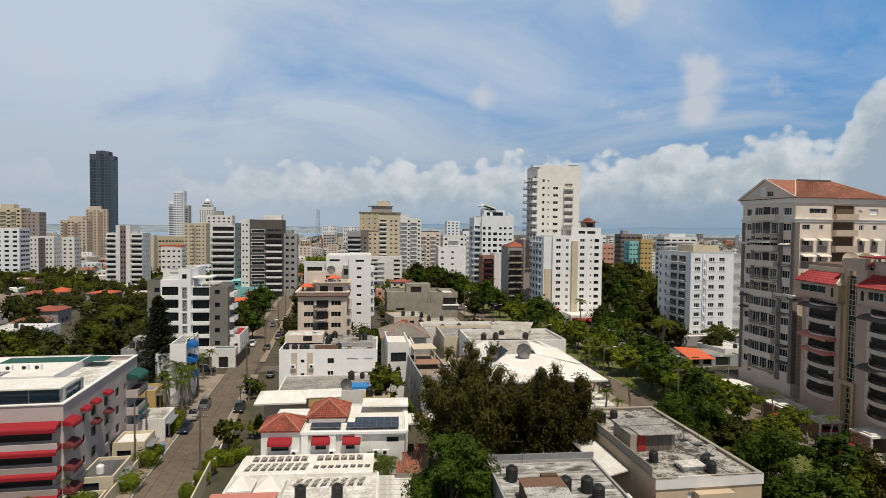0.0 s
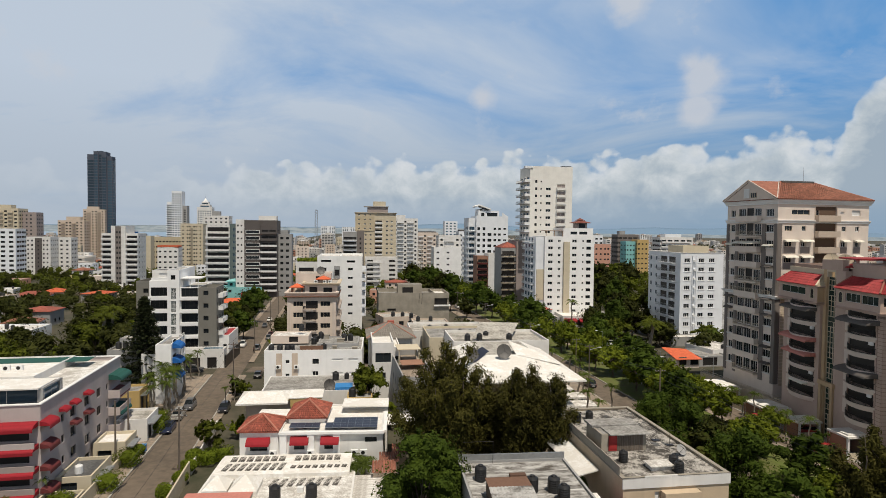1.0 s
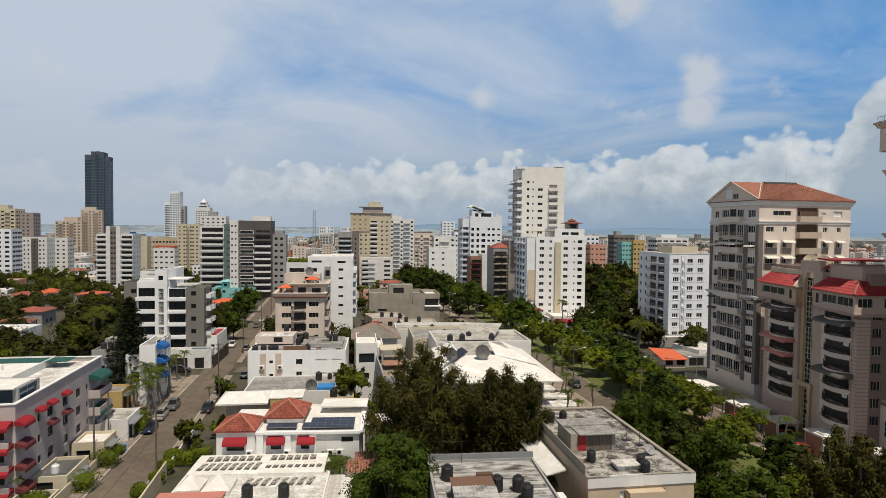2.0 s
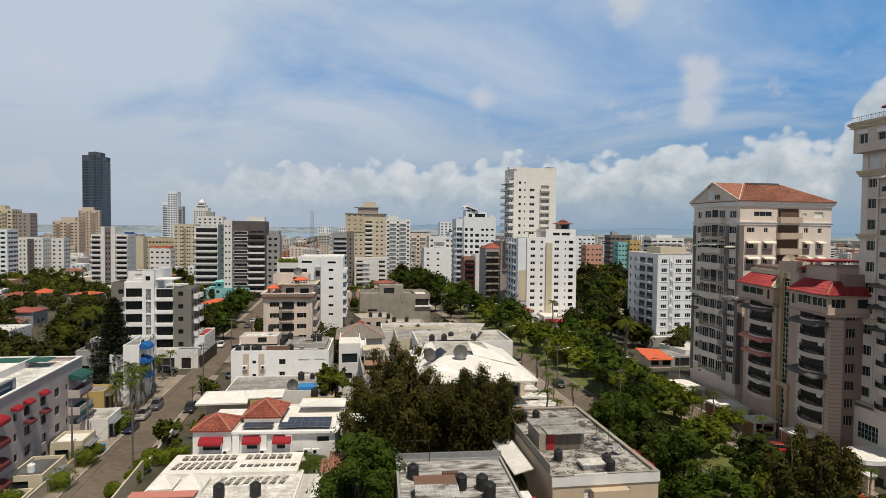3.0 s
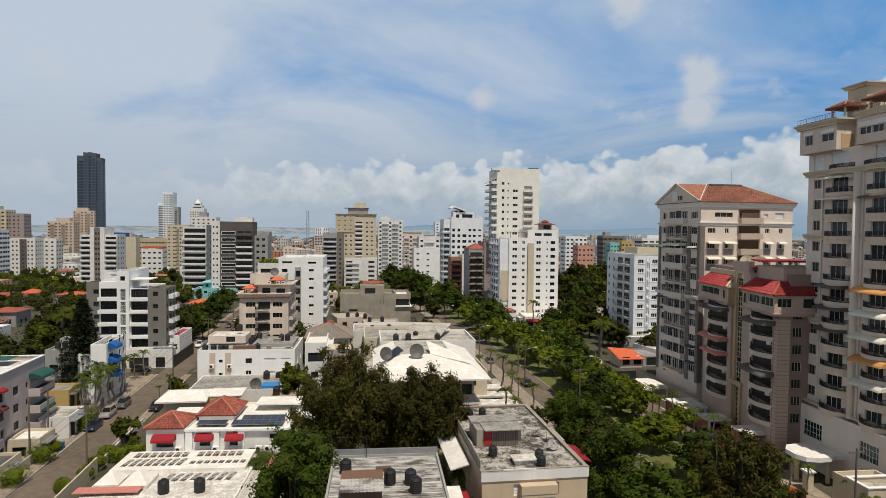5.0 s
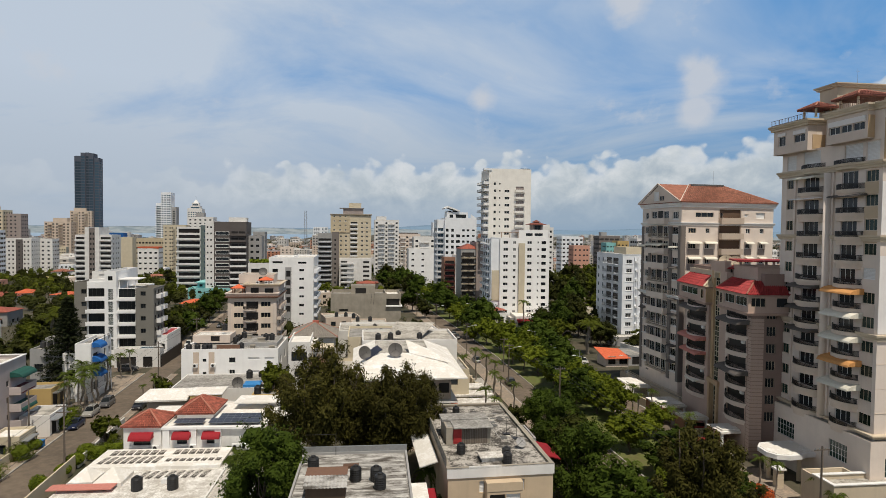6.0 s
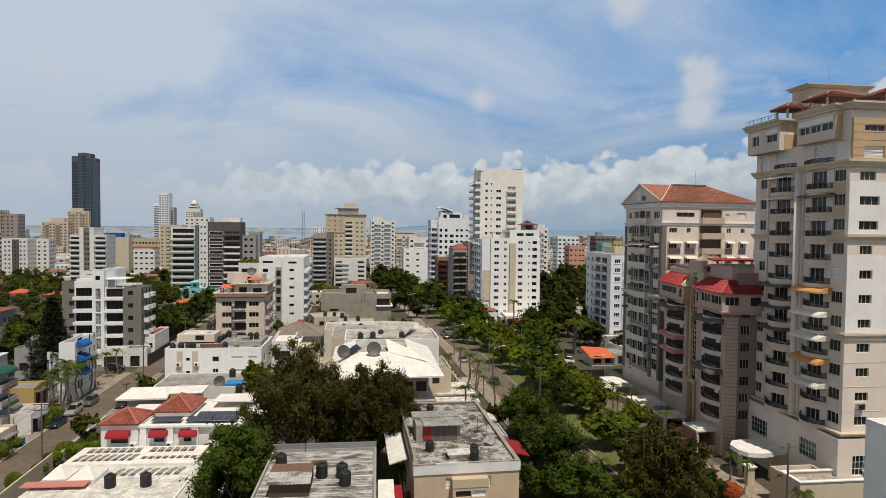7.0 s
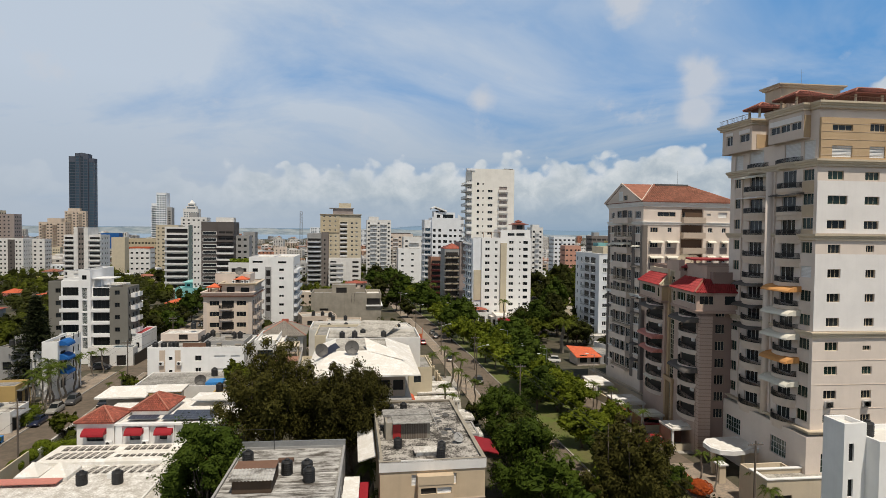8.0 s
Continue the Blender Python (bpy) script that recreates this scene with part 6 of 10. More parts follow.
for k in range(11):
    a = L(7.6 + dz * k) - 0.6
    balcony(B, pose(-0.1, 10.4, a, 0, 0, -90), 6.3, 1.0, "pale_pink_wall", "solid" if k % 3 else "bars", "pale_pink_wall" if k % 3 else "stone_trim", 0.95)
for k in range(6):
    balcony(B, pose(8.3, 0, L(zs[k]) - 0.75), 5.0, 1.0, "beige_wall", "solid", "beige_wall", 0.95)
awning(B, pose(-0.1, 10.3, L(33.4), 0, 0, -90), 6.0, 1.8, 0.5, "cream_canvas", "cream fabric awning", 0.08)
for z, v in ((32.9, 2.9), (32.9, 13.6), (28.8, 2.9), (22.5, 2.9), (19.4, 2.9), (13.2, 2.9), (10.0, 2.9), (22.0, 13.6), (16.0, 9.0), (23.0, 9.0), (19.6, 13.6)):
    awning(B, pose(-0.1, v, L(z), 0, 0, -90), 2.2, 0.9, 0.35, "grey_canvas" if z < 30 else "cream_canvas", "grey fabric awning" if z < 30 else "cream fabric awning", 0.08)
for u, w0, k in ((1.3, 2.9, 3), (5.0, 2.6, 3), (1.3, 2.9, 2), (5.0, 2.6, 2), (14.2, 1.8, 3), (17.3, 1.8, 3), (14.2, 1.8, 2), (17.3, 1.8, 2)):
    awning(B, pose(u, -0.02, L(zs[k]) + 1.6), w0, 0.9, 0.4, "cream_canvas", "pale fabric awning", 0.08)
for z, out, hh in ((37.0, 0.3, 0.6), (22.4, 0.6, 0.6), (40.6, 0.5, 0.9)):
    band(B, 0, 0, L(z), 20.8, 14.2, out, hh, "white_trim")
for k in range(7):
    part("railing", shared("wrail", lambda: rail_geo(1.8, 0.9, 0.05).mesh("railing", "stone_trim")), None, B, m=pose(-0.5, 13.9 - 1.85 * k, L(23.0), 0, 0, -90))
hip_roof(B, 0, 0, L(41.6), 20.8, 14.2, 3.9, "tile_brown", 0.6, 7.6, tile=0.42)
part("ridge_walk", Geo().box(6.6, 6.6, L(45.35), 14.2, 7.6, L(45.7)), "dark_roof", B)
# cross gable
g = Geo()
g.quad((-0.78, 0.2, L(41.6)), (-0.78, 7.1, L(45.1)), (-0.78, 13.9, L(41.6)))
g.quad((-0.9, -0.7, L(41.5)), (-0.9, 7.1, L(45.5)), (-0.9, 7.1, L(45.15)), (-0.9, 0.0, L(41.5)))
g.quad((-0.9, 14.9, L(41.5)), (-0.9, 14.1, L(41.5)), (-0.9, 7.1, L(45.15)), (-0.9, 7.1, L(45.5)))
ob = part("gable", g, "rose_wall", B)
window(ob, pose(-0.86, 8.4, L(42.0), 0, 0, -90), 1.6, 1.9, "shut", 0.0)
window(ob, pose(-0.86, 6.4, L(42.0), 0, 0, -90), 1.6, 1.0, "tri", 0.0)
g = Geo()
for s_ in (-1, 1):
    g.quad((-0.9, 7.1, L(45.55)), (-0.9, 7.1 + s_ * 7.7, L(41.65)), (6.2, 7.1, L(45.55)))
part("gable_roof", g, "tile_brown", B)
part("hip_trim", Geo().tube((-0.9, 7.1, L(45.6)), (-0.85, -0.7, L(41.7)), 0.11, 0.11).tube((-0.85, -0.7, L(41.7)), (6.2, 7.1, L(45.6)), 0.09, 0.09).tube((-0.9, 7.1, L(45.6)), (-0.9, 14.7, L(41.7)), 0.11, 0.11), "rose_wall", B)
part("antenna", Geo().tube((12, 7.1, L(45.4)), (12, 7.1, L(48.6)), 0.04, 0.02), "grey_metal", B)
block(B, -1.5, -3.0, 0, 1.3, 23, L(3.5), "stone_trim", roof="pale_roof", parapet=0.1)
block(B, -0.16, -3.0, 0, 12, 2.8, L(3.4), "stone_trim", f=[(1, 0.3, 5, 2.0, "open")], roof="pale_roof", parapet=0.1)
for k in range(12):
    part("railing", SHARED["wrail"], None, B, m=pose(-1.4, 19.9 - 1.9 * k, L(3.6), 0, 0, -90))

# carports and porches between avenue and towers
for x, y, w, d, z, lab in ((55.8, 115.0, 3.2, 6.5, 3.7, "white low porch roof on posts"), (58.8, 115.6, 4.0, 7.5, 4.1, "white flat carport roof on posts"), (59.6, 101.6, 5.0, 6, 4.3, "white low porch roof on posts"), (61.0, 94.2, 4.2, 3.6, 4.5, "white low porch roof on posts"), (62.6, 85.0, 4.6, 4.0, 5.4, "white low porch roof on posts")):
    B = building(x, y, lab, 8, w, d, name="carport")
    hz = z - B.matrix_basis.translation.z
    part("slab", Geo().box(0, 0, hz - 0.3, w, d, hz).box(0.4, 0.4, hz, w - 0.4, d * 0.5, hz + 0.25), "bright_roof", B)
    for u in (0.2, w - 0.5):
        for v in (0.2, d - 0.5):
            part("post", Geo().box(u, v, 0, u + 0.3, v + 0.3, hz - 0.3), "white_trim", B)
    part("back_wall", Geo().box(0.1, d - 0.25, 0, w - 0.1, d - 0.02, hz - 0.3), "terracotta_wall", B)
    part("side_wall", Geo().box(0.05, 0.52, 0, 0.2, d - 0.52, hz - 0.3), "terracotta_wall", B)
    part("front_wall", Geo().box(0.52, 0.05, 0, w - 0.52, 0.2, 1.4), "cream_wall", B)
B = building(62.4, 148.2, "small house with a bright orange sloping roof", 8, 8, 7, name="house")
hz = 3.6 - B.matrix_basis.translation.z
block(B, 0, 0, 0, 6, 6, hz - 0.8, "rose_wall", f=[(0.6, 1.0, 2.6, 3.0, "open"), (3.6, 1, 5.8, 2.4, "dark")], parapet=0)
g = Geo()
g.quad((-0.6, -0.8, hz - 0.7), (6.4, -0.8, hz - 0.7), (6.4, 7, hz + 0.3), (-0.6, 7, hz + 0.9))
g.quad((-0.6, -0.8, hz - 0.85), (-0.6, 7, hz + 0.75), (6.4, 7, hz + 0.15), (6.4, -0.8, hz - 0.85))
g.quad((-0.6, -0.8, hz - 0.85), (6.4, -0.8, hz - 0.85), (6.4, -0.8, hz - 0.7), (-0.6, -0.8, hz - 0.7))
part("roof", g, "tile_orange", B)
block(B, 6.6, 1.0, 0, 8, 9, hz - 0.6, "grey_wall", f=[(1, 0.5, 5, 2.6, "open")], roof="grey_roof", parapet=0.3)

g = Geo()
drive = [(60.5, 80.0), (66.0, 80.0), (66.4, 62.0), (58.4, 62.0)]
g.quad(*[(x, y, ground_z(x, y) + 0.11) for x, y in reversed(drive)])
tagged(part("pavement", g, "paving"), "sunlit tan paved drive before the high-rise", "pavement", kind="structure")
# cream yard wall before the porches
W_ = thing("yard_wall", pose(0, 0, 0), "low cream yard wall beside the service road", "wall")
g = Geo()
for (xa, ya), (xb, yb) in (((54.2, 133.0), (58.0, 118.4)), ((58.0, 118.4), (60.4, 108.5))):
    za, zb = ground_z(xa, ya), ground_z(xb, yb)
    g.quad((xa, ya, za - 0.2), (xa, ya, za + 1.6), (xb, yb, zb + 1.6), (xb, yb, zb - 0.2))
    g.quad((xa, ya, za + 1.6), (xa + 0.3, ya, za + 1.6), (xb + 0.3, yb, zb + 1.6), (xb, yb, zb + 1.6))
    g.quad((xa + 0.3, ya, za - 0.2), (xb + 0.3, yb, zb - 0.2), (xb + 0.3, yb, zb + 1.6), (xa + 0.3, ya, za + 1.6))
part("wall_panel", g, "cream_wall", W_)
B = building(57.6, 98.6, "small red fabric canopy on thin posts", 8, 3.4, 3.0, name="canopy")
part("cover", Geo().prism([(0, 0), (3.4, 0), (3.4, 3.0), (0, 3.0)], 2.3, 2.4), "red_canvas", B)
for u, v in ((0.1, 0.1), (3.2, 0.1), (0.1, 2.8), (3.2, 2.8)):
    part("post", Geo().box(u, v, 0, u + 0.1, v + 0.1, 2.3), "white_metal", B)
FOOT.append((60.5, 138.0, 9.0))      # open yard before the orange-roofed house


# ---- street side and middle blocks ----
# pink-white four-storey block with red awnings
B = building(-62.2, 62.2, "pale pink apartment block with red awnings and roof terraces", 11, 20, 26)
base = B.matrix_basis.translation.z
h = L(14.0)
rows_ = [L(12.0) - 2.6 * k for k in range(5)]
ff, rr = [], []
for z in rows_[:4]:
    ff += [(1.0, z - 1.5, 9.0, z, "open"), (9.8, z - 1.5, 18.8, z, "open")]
    rr += [(5.2, z - 1.2, 6.0, z - 0.2, "dark"), (7.8, z - 1.4, 9.4, z - 0.1, "dark"), (12.2, z - 1.4, 13.8, z - 0.1, "dark"), (16.4, z - 1.4, 18.0, z - 0.1, "dark"), (20.0, z - 1.2, 20.7, z - 0.3, "dark")]
block(B, 0, 0, 0, 20, 26, h, "pink_wall", f=ff, r=rr, roof="white_roof", parapet=0.6, coping="white_trim")
for k, z in enumerate(rows_[:4]):
    for u, w0 in ((0.4, 8.9), (9.6, 10.2)):
        # lower spandrels in darker mauve, colouring in the shade below the awnings
        part("spandrel", Geo().box(u, -1.2, z - 2.5, u + w0, -1.05, z - 1.45).box(u, -1.05, z - 2.6, u + w0, 0, z - 2.45), "mauve_wall" if k else "pink_wall", B)
        awning(B, pose(u, -0.02, z + 0.75), w0, 1.5, 0.55, "red_canvas", "red fabric awning", 0.35)
    part("pillar", Geo().box(9.25, -1.25, z - 2.6, 9.6, -0.9, z + 0.5), "white_trim", B)
    # corner awnings turn onto the street side; below the top row, shade is painted as maroon
    m = face_pose("r", 0, 0, z + 0.75, 20, 26)
    if k < 4:
        awning(B, m @ pose(-0.3, 0, 0), 2.6, 1.1, 0.55, "red_canvas" if k < 1 else "maroon_canvas", "red fabric awning" if k < 1 else "red fabric awning darkened to maroon for shade", 0.35)
    for u, kk in ((4.6, 0), (7.6, 0), (11.8, 0)):
        if k == 0:
            awning(B, m @ pose(u, 0, 0.0), 1.7, 0.8, 0.4, "red_canvas", "red fabric awning", 0.15)
    # second row: maroon again stands in for red canvas in shade
    if k == 1:
        for u in (7.6, 11.8):
            awning(B, m @ pose(u, 0, 0.0), 1.9, 0.8, 0.4, "maroon_canvas", "red fabric awning darkened to maroon for shade", 0.15)
    # far-end balconies
    balcony(B, m @ pose(20.8, 0, -3.2), 5.0, 1.6, "pink_wall", "solid", "pink_wall", 1.0)
    if k in (0, 2):
        awning(B, m @ pose(21.0, 0, 0.1), 4.6, 1.8, 0.8, "green_canvas", "dark green fabric awning", 0.2)
    if k == 1:
        awning(B, m @ pose(21.0, 0, 0.1), 4.4, 1.6, 0.6, "maroon_canvas", "dark brown fabric awning", 0.2)
# roof terrace: white canopies, stair house, green floor, condensers
block(B, 9.0, 2.0, h + 0.0, 10.4, 5.2, 2.0, "grey_wall", f=[(3.2, 0.2, 9.8, 1.8, "blue")], r=[(0.4, 0.2, 4.6, 1.8, "blue")], parapet=0.0, roof="bright_roof", name="penthouse")
part("canopy", Geo().box(11.5, 1.4, h + 2.0, 19.2, 6.0, h + 2.15), "bright_roof", B)
part("canopy", Geo().box(0.0, 1.2, h + 2.1, 10.0, 5.0, h + 2.25), "bright_roof", B)
part("canopy", Geo().box(0.0, 5.0, h + 2.25, 10.0, 9.6, h + 2.4), "grey_roof", B)
for u in (0.5, 5.0, 9.6):
    part("post", Geo().box(u, 1.4, h, u + 0.2, 1.6, h + 2.1), "white_trim", B)
block(B, 0, 12.0, h, 14, 13, 0.9, "white_wall", roof="bright_roof", parapet=0.2, name="upper_deck")
part("green_floor", Geo().box(3, 21.2, h + 0.91, 17, 24.6, h + 0.95), "green_canvas", B)
for u in (4.0, 6.0, 8.0, 9.6):
    ac_unit(B, pose(u, 17, h + 0.9))
part("water_tank", Geo().lathe([(1.1, 0), (1.1, 1.4), (0.7, 1.9), (0.2, 2.0)], 16, (2.0, 21, h + 0.9)), "white_metal", B)

# low white garages along the street, below the pink block
for x, y, w, d, z, mat_, rf, lab in ((-46.5, 88.4, 4.4, 6.0, 5.4, "white_wall", "pale_roof", "white single-storey garage with a grey roof"), (-45.0, 79.9, 4.2, 4.8, 5.0, "cream_wall", "bright_roof", "low white garage with a flat white roof"), (-43.0, 69.0, 4.0, 6.6, 4.8, "cream_wall", "dark_roof", "low cream yard building with a dark roof"), (-53.4, 97.8, 5.2, 5.0, 7.0, "ochre_wall", "grey_roof", "narrow ochre-walled house beside the street"), (-41.4, 60.4, 4.2, 6.4, 4.2, "cream_wall", "dark_roof", "low cream yard building with a dark roof")):
    B = building(x, y, lab, 11, w, d, name="garage")
    hz = z - B.matrix_basis.translation.z
    block(B, 0, 0, 0, w, d, hz - 0.4, mat_, r=[(0.6, 0.3, 2.6, hz - 1.0, "open"), (3.4, 0.3, 5.4, hz - 1.0, "open")], f=[(0.6, 0.8, 2.4, 2.2, "dark")], roof=rf, parapet=0.4)
    part("door_canopy", Geo().box(w, 0.4, hz - 1.0, w + 0.9, d * 0.8, hz - 0.85), "grey_metal", B)
t = thing("water_tank", pose(-41.6, 71.4, 4.4), "white plastic water tank on a dark roof", "water tank", "roof water tanks")
part("tank_body", Geo().lathe([(0.42, 0.0), (0.46, 0.06), (0.46, 0.9), (0.4, 1.02), (0.2, 1.08)], 14), "white_metal", t)
part("lid", Geo().lathe([(0.21, 1.07), (0.21, 1.15), (0.1, 1.19)], 10), "white_metal", t)
t = thing("waste_bin", pose(-40.4, 84.6, ground_z(-40.4, 84.6) + 0.2, 0, 0, 11), "blue plastic wheeled bin on the pavement", "bin")
part("bin_body", Geo().prism([(-0.3, -0.3), (0.3, -0.3), (0.36, 0.36), (-0.36, 0.36)], 0.08, 1.0), "blue_tarp", t)
part("lid", Geo().box(-0.4, -0.36, 1.0, 0.4, 0.42, 1.08), "blue_tarp", t)
for sx in (-1, 1):
    part("wheel", Geo().tube((sx * 0.3, 0.34, 0.1), (sx * 0.36, 0.34, 0.1), 0.1, 0.1, 10), "rubber", t)
# yard walls along the street
for y0, y1, off, hgt, mat_ in ((58, 70, -5.2, 1.8, "cream_wall"), (70.4, 83, -5.2, 1.6, "cream_wall"), (58, 76, 4.9, 2.2, "cream_wall"), (77, 96, 4.9, 1.4, "white_wall")):
    W_ = thing("yard_wall", pose(0, 0, 0), "cream rendered yard wall beside the pavement" if mat_ == "cream_wall" else "white rendered yard wall beside the pavement", "wall")
    g = Geo()
    n = 4
    for i in range(n):
        a, b_ = y0 + (y1 - y0) * i / n, y0 + (y1 - y0) * (i + 1) / n
        xa, xb = street_x(a) + off, street_x(b_) + off
        za, zb = ground_z(xa, a), ground_z(xb, b_)
        g.quad((xa, a, za), (xb, b_, zb), (xb, b_, zb + hgt), (xa, a, za + hgt))
        g.quad((xa + 0.2, a, za), (xa + 0.2, a, za + hgt), (xb + 0.2, b_, zb + hgt), (xb + 0.2, b_, zb))
        g.quad((xa, a, za + hgt), (xb, b_, zb + hgt), (xb + 0.2, b_, zb + hgt), (xa + 0.2, a, za + hgt))
        g.quad((xa, a, za), (xa, a, za + hgt), (xa + 0.2, a, za + hgt), (xa + 0.2, a, za))
    part("wall_panel", g, mat_, W_)

# white house with blue awnings
B = building(-50.8, 109.4, "narrow white house with bright blue awnings", 11, 2.8, 14, name="house")
base = B.matrix_basis.translation.z
block(B, 0, 0, 0, 2.8, 11, L(12.3), "bright_white", f=[], r=grid([1.2], 2.6, 1.7, 2.2, 2.8, 4, "open") + grid([7.0, 9.4], 0.9, 1.4, 2.4, 2.8, 4, "dark"), roof="grey_roof", parapet=0.5)
for k in (1, 2, 3):
    awning(B, face_pose("r", 0, 0, 1.2 + 2.8 * k + 2.2, 2.8, 11) @ pose(0.8, 0, 0), 3.6, 1.5, 1.0, "blue_canvas", "bright blue fabric awning", 0.2)
block(B, -3.4, 3.0, 0, 3.4, 10, L(10.0), "white_wall", f=[(1.0, 4.0, 2.4, 6.0, "dark")], roof="pale_roof", parapet=0.4)
B = building(-61.8, 112.6, "pale grey two-storey house with rooftop tanks", 9, 5.8, 9, name="house")
base = B.matrix_basis.translation.z
block(B, 0, 0, 0, 5.8, 9, L(10.6), "grey_wall", f=[(0.8, 2, 2.2, 3.6, "dark"), (3.4, 2, 4.8, 3.6, "dark"), (0.8, 5.4, 2.4, 7, "dark"), (3.4, 5.4, 4.8, 7, "dark")], r=[(2, 5, 4, 6.6, "dark")], roof="pale_roof", parapet=0.4)
for u in (1.0, 2.3, 3.6, 4.9):
    tank(*local(B, u, 3.2, L(10.6)), 1.0)
block(B, 0.5, 5.0, L(10.6), 4, 3.4, 1.6, "grey_wall", roof="pale_roof", parapet=0.1)

# grey and white five-storey block
B = building(-72.0, 142.6, "olive-grey and white five-storey apartment block", 9, 17.5, 15)
base = B.matrix_basis.translation.z
H = L(21.4)
dz = 3.15
z4 = [L(18.4) - dz * k for k in range(5)]
block(B, 0, 0.6, 0, 3.2, 14, H - 0.6, "olive_wall", f=[(1.6, z + 0.2, 2.8, z + 1.3, "dark") for z in z4], roof="grey_roof")
block(B, 3.2, 0, 0, 4.4, 14, H - 0.2, "bright_white", f=[(0.3, z - 0.5, 4.1, z + 1.6, "band") for z in z4], roof="grey_roof", parapet=0.5)
block(B, 7.6, -0.9, 0, 2.8, 14.9, H + 2.6, "bright_white", f=[(0.8, z - 1.3, 2.0, z + 1.5, "grid") for z in z4] + [(0.8, H + 0.6, 1.9, H + 1.7, "dark")], parapet=0.4)
block(B, 10.4, 0, 0, 4.3, 14, H - 1.6, "bright_white", f=[(0.2, z - 0.7, 4.1, z + 1.4, "band") for z in z4], roof="pale_roof", parapet=0.2)
block(B, 14.7, -0.5, 0, 4.3, 8.5, H - 2.2, "olive_wall", f=[(1.2, z - 0.3, 2.4, z + 0.8, "dark") for z in z4], r=[(1.0 + 2.6 * j, z - 0.3, 2.0 + 2.6 * j, z + 0.9, "dark") for z in z4 for j in range(3)], roof="pale_roof", parapet=0.8)
for z in z4:
    part("spandrel", Geo().box(3.1, -0.9, z - 1.4, 7.6, -0.75, z - 0.5).box(3.1, -0.75, z - 1.5, 7.6, 0, z - 1.3), "bright_white", B)
    part("spandrel", Geo().box(10.4, -0.7, z - 1.5, 14.7, -0.55, z - 0.8).box(10.4, -0.55, z - 1.6, 14.7, 0, z - 1.4), "bright_white", B)
    balcony(B, face_pose("r", 14.7, -0.5, z - 1.0, 4.3, 8.5) @ pose(2.2, 0, 0), 1.8, 1.1, "bright_white", "solid", "bright_white", 0.9)
    balcony(B, face_pose("r", 14.7, -0.5, z - 1.0, 4.3, 8.5) @ pose(5.4, 0, 0), 2.4, 1.1, "bright_white", "solid", "bright_white", 0.9)
block(B, 2.0, 6, H, 5.4, 7, 2.2, "white_wall", f=[(1.6, 0.5, 4.2, 1.7, "shut")], roof="dark_roof", parapet=0.2)
part("canopy", Geo().box(10.2, 0.2, H + 0.6, 15.0, 6.5, H + 0.85), "white_trim", B)
for u in (10.6, 12.5, 14.4):
    part("post", Geo().box(u, 0.4, H - 1.4, u + 0.15, 0.55, H + 0.6), "white_metal", B)
part("planter", Geo().box(3.6, 0.2, H + 0.3, 8.8, 0.9, H + 0.9), "white_trim", B)
block(B, 11.0, -4.2, 0, 10.5, 3.2, L(5.0), "white_wall", f=[(0.5, 0.4, 5.0, 3.0, "open"), (6.6, 0.4, 8.8, 3.0, "open")], r=[(1.0, 0.6, 3.4, 3.2, "open")], roof="pale_roof", parapet=0.4, name="pool_terrace")
part("pool_water", Geo().box(16.5, -3.8, L(5.0), 20.8, -1.4, L(5.3)), "clear_glass", B)
block(B, 19.1, 2.0, 0, 2.4, 12, L(7.4), "bright_white", f=[(0.6, 3.6, 1.8, 5, "dark")], roof="red_paint", parapet=0.3)
part("fence", Geo().box(21.8, -4.2, 0, 21.95, 14, 3.2), "black_metal", B)

# beige apartments with terraces on the roof
B = building(-39.6, 157.6, "beige apartment block with roof terraces and orange pavilions", 8, 14.3, 16)
base = B.matrix_basis.translation.z
H = L(16.6)
z5 = [L(14.2) - 3.0 * k for k in range(5)]
block(B, 0.6, 0, 0, 13.0, 16, H, "apron_wall", f=[(1.6, z - 0.4, 4.2, z + 0.9, "tri") for z in z5] + [(8.8, z - 0.4, 11.4, z + 0.9, "tri") for z in z5] + [(4.9, z - 1.0, 8.1, z + 1.0, "open") for z in z5], r=[(2 + 3.4 * j, z - 0.4, 3.6 + 3.4 * j, z + 0.9, "dark") for z in z5 for j in range(4)], l=[(3, z - 0.4, 5, z + 0.9, "dark") for z in z5], roof="paving", parapet=0.9)
band(B, 0.6, 0, H - 0.4, 13.0, 16, 0.8, 0.4, "terracotta_wall")
band(B, 0.6, 0, H + 0.1, 13.0, 16, 0.7, 0.9, "rose_wall")
for z in z5:
    bow_balcony(B, pose(4.6, 0, z - 1.1), 3.8, 1.3, "rose_wall", "black_metal", 0.7, 0.9)
    for u in (0.6, 12.6):
        part("pilaster", Geo().box(u, -0.12, z - 2.2, u + 0.9, 0.02, z + 0.9), "rose_wall", B)
    for j in range(3):
        balcony(B, face_pose("r", 0.6, 0, z - 1.1, 13, 16) @ pose(1.6 + 4.6 * j, 0, 0), 3.2, 1.1, "rose_wall", "solid", "rose_wall", 0.8)
block(B, 5.0, 2.5, H, 8.8, 12, 2.9, "rose_wall", f=[(1.2, 0.3, 3.4, 2.2, "open"), (5.0, 0.5, 7.4, 2.0, "dark")], roof="pale_roof", parapet=0.2)
band(B, 5.0, 2.5, H + 2.6, 8.8, 12, 0.9, 0.7, "stone_trim")
